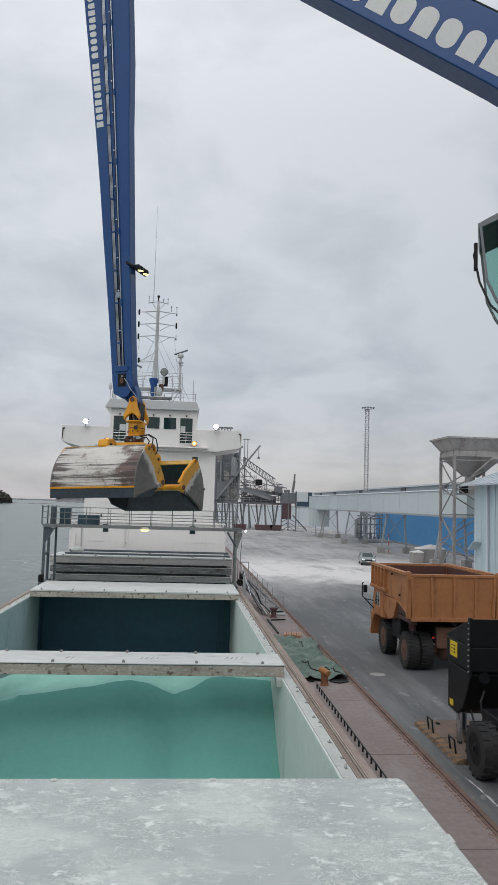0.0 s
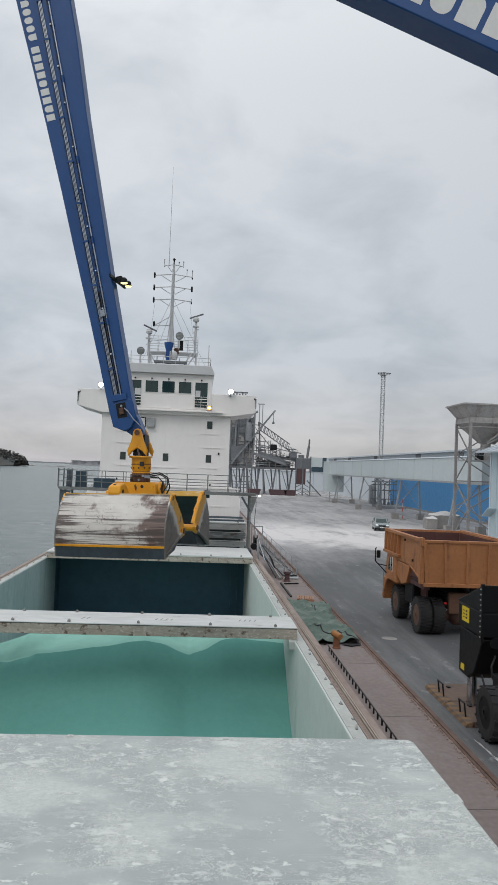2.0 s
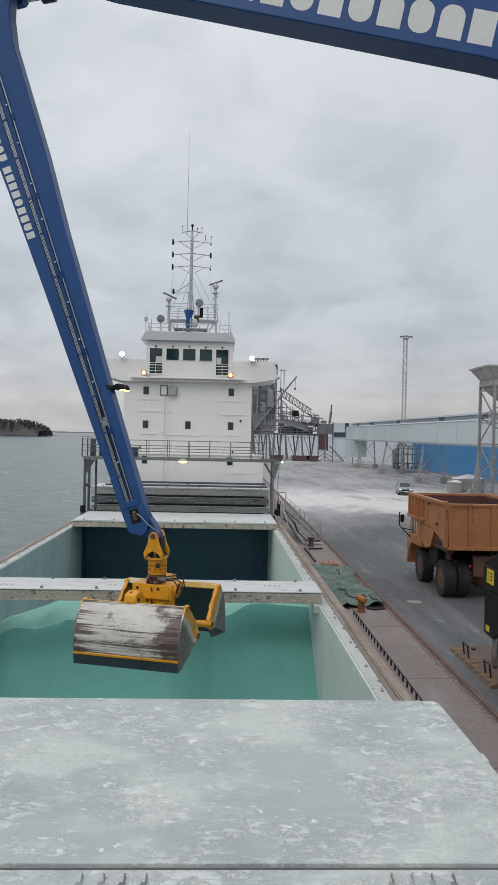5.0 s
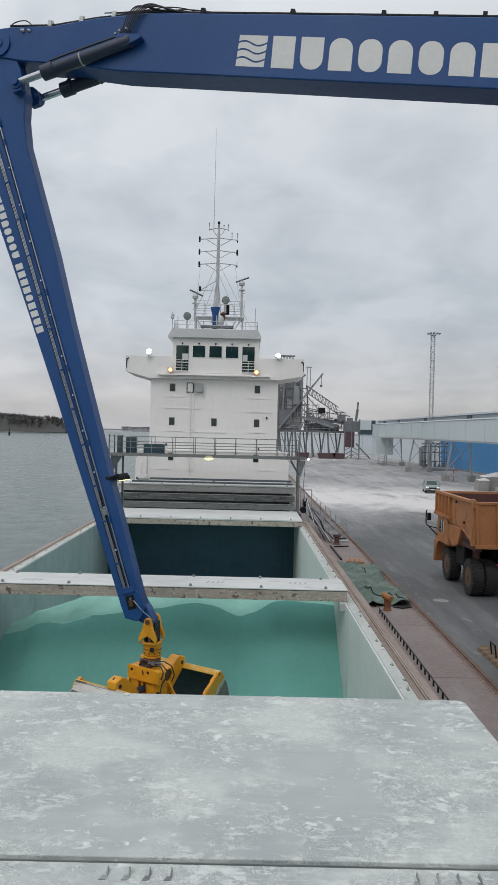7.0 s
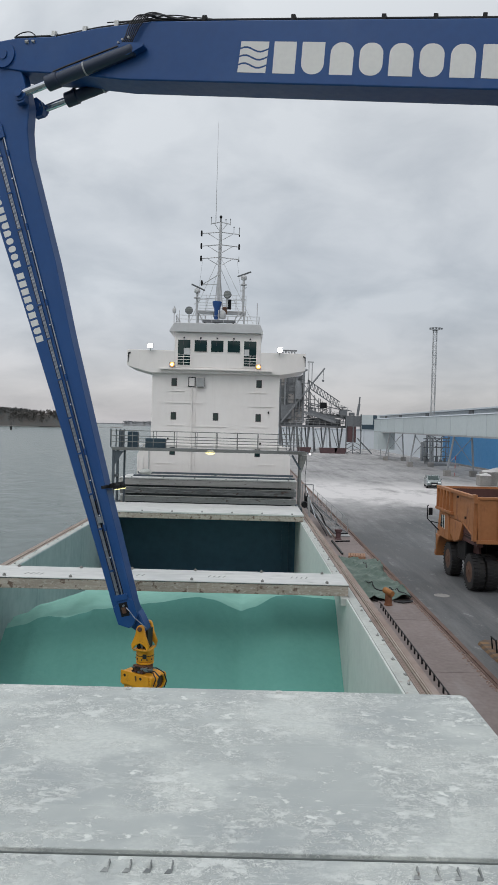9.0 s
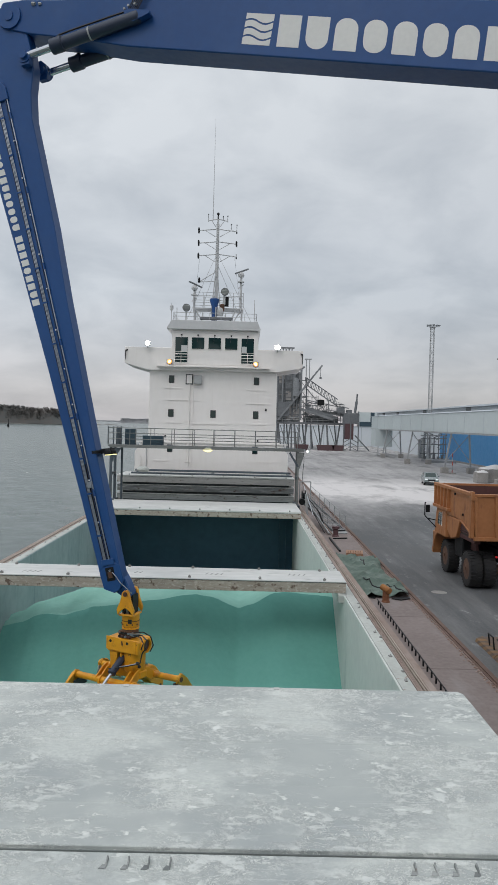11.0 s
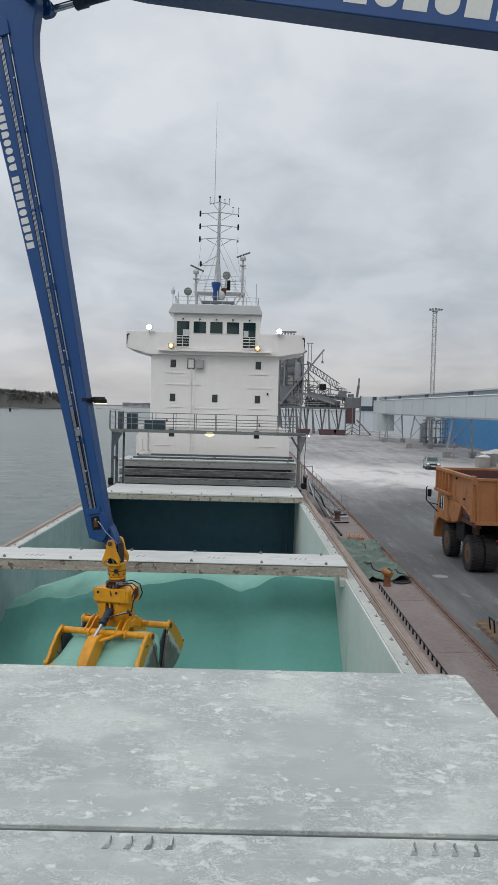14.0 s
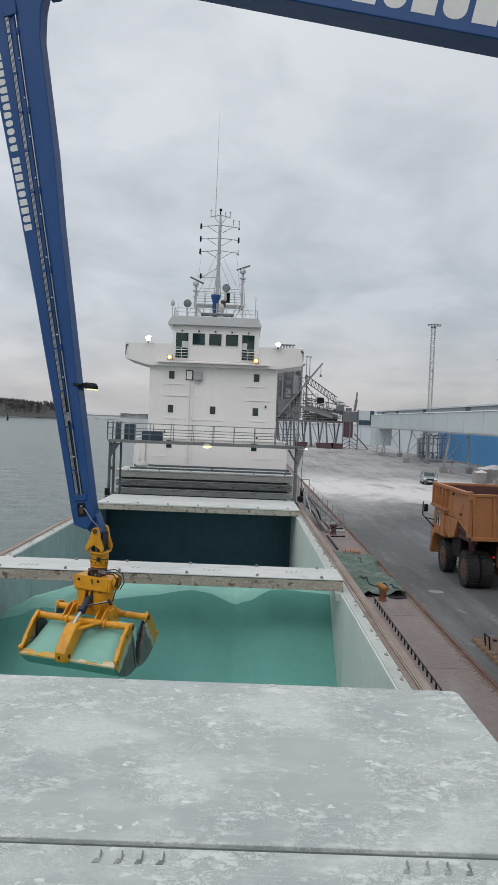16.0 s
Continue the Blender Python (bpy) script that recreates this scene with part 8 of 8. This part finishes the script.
for i, (x, w) in enumerate(((14.0, 3.0), (20.0, 4.0), (24.0, 2.5))):
    single("waste_skip", G().prism([(x, 0.0), (x + w, 0.0), (x + w + 0.4, 1.5), (x - 0.4, 1.5)], "y", 205, 207), loader_red, "dull red steel skip under the loader", "skip")

# ---- far shores ----
random.seed(11)


def wooded_island(name, label, x0, x1, y, depth, hmax, n, clump, leaves):
    t = thing(name, label, "island", kind="structure")
    xs2 = [x0 + (x1 - x0) * i / 60 for i in range(61)]
    ys2 = [y - depth / 2 + depth * j / 6 for j in range(7)]

    def land(a, b):
        e = min((a - x0), (x1 - a)) / ((x1 - x0) * 0.12)
        return -2.9 + 2.6 * max(0, min(1, e)) * max(0, 1 - ((b - y) / (depth * 0.52)) ** 2) + 0.5 * noise.noise(Vector((a * 0.05, b * 0.05, 1)))
    part("shore", G().sheet(xs2, ys2, land), shore_rock, t)
    # the dense lower wood, with single crowns standing out of it
    fx = [x0 + (x1 - x0) * (0.02 + 0.96 * i / 300) for i in range(301)]
    fy = [y + depth * (-0.42 + 0.84 * j / 10) for j in range(11)]

    def canopy(a, b):
        taper = min(1.0, (x1 - a) / ((x1 - x0) * 0.08) + 0.05, (a - x0) / ((x1 - x0) * 0.08) + 0.05)
        h = hmax * taper * (0.62 + 0.22 * noise.noise(Vector((a * 0.018, 2, 0))))
        h *= 0.90 + 0.16 * noise.noise(Vector((a * 0.13, b * 0.1, 5)))
        return -2 + (h + 2) * max(0.0, 1 - abs((b - y) / (depth * 0.42)) ** 14)
    g = G().sheet(fx, fy, canopy)
    for i in range(n):
        u = random.random()
        a = x0 + (x1 - x0) * (0.03 + 0.95 * u)
        b = y + depth * random.uniform(-0.38, 0.38)
        taper = min(1.0, (x1 - a) / ((x1 - x0) * 0.08) + 0.15)
        hh = hmax * random.uniform(0.66, 0.92) * taper * (0.82 + 0.25 * noise.noise(Vector((a * 0.018, 2, 0))))
        g.tube((a, b, -2), (a, b, hh * 0.92), 0.4, 4, 0.1)
        wide = clump * random.uniform(0.7, 1.2)
        round_top = random.random() < 0.4
        for k in range(60):
            f = random.random() ** 0.8
            r = wide * (1.0 - 0.9 * f if not round_top else math.sqrt(max(0.05, 1 - f * f)))
            ang = random.uniform(0, 6.283)
            c = Vector((a + r * math.cos(ang), b + r * math.sin(ang), hh * (0.02 + 0.97 * f)))
            q = random.uniform(0.7, 1.5)
            vs = [c + Vector((random.uniform(-1, 1), random.uniform(-1, 1), random.uniform(-0.8, 0.8))) * q for _ in range(4)]
            g.add(vs, [(0, 1, 2), (0, 2, 3), (1, 3, 2)])
    tagged(part("woods", g, leaves, t), kind="stuff")
    return t


wooded_island("island_1", "dark wooded island with a pale rocky shore", -900, -240, 1130, 120, 32, 2600, 3.6, foliage)
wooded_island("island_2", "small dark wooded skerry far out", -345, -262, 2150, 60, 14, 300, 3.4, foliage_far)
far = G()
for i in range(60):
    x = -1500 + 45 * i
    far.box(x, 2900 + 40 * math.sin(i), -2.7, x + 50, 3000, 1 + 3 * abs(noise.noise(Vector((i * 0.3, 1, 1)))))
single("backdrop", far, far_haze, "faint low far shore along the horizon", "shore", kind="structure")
reef = G()
for i in range(40):
    x = -310 + random.uniform(0, 110)
    y = 1260 + random.uniform(-30, 30)
    s = random.uniform(1, 5)
    reef.ball((x, y, -2.6), s, 7, 0.22)
single("skerries", reef, shore_rock, "low bare rocks off the island's point", "rocks", kind="stuff")
single("sea_marker", G().lathe([(0.9, -3), (0.9, 0), (0.3, 1.0), (0.25, 4.5), (0.05, 5)], 10, pose(-215, 700, 0)), black_steel, "small dark spar buoy on the water", "buoy")


# ---- what moves ----
def motions():
    ts = [round(0.2 * i, 2) for i in range(81)]
    poses = [(t, crane_at(t), grab_at(t)) for t in ts]
    walk(upper, [(t, c["upper"]) for t, c, g in poses])
    walk(boom, [(t, c["boom"]) for t, c, g in poses])
    walk(stick, [(t, c["stick"]) for t, c, g in poses])
    for ob in crane.children:
        for kind, key in (("cylinder_barrel", "barrel_"), ("cylinder_rod", "rod_")):
            if ob.name.startswith(kind):
                side_key = key + ("near" if "." not in ob.name else "far")
                walk(ob, [(t, c[side_key]) for t, c, g in poses])
    walk(grab, [(t, c["tip"]) for t, c, g in poses])
    walk(hang, [(t, g["hang"]) for t, c, g in poses])
    walk(body, [(t, g["body"]) for t, c, g in poses])
    walk(near_shell, [(t, g["near"]) for t, c, g in poses])
    walk(far_shell, [(t, g["far"]) for t, c, g in poses])
    for key, ob in rams.items():
        walk(ob, [(t, g[key]) for t, c, g in poses])
    lift = 9.0   # the shells have closed on the bite
    rest = crane_at(lift)["tip"] @ grab_at(lift)["body"]
    walk(load, [(t, c["tip"] @ g["body"] if t > lift else rest) for t, c, g in poses])


motions()
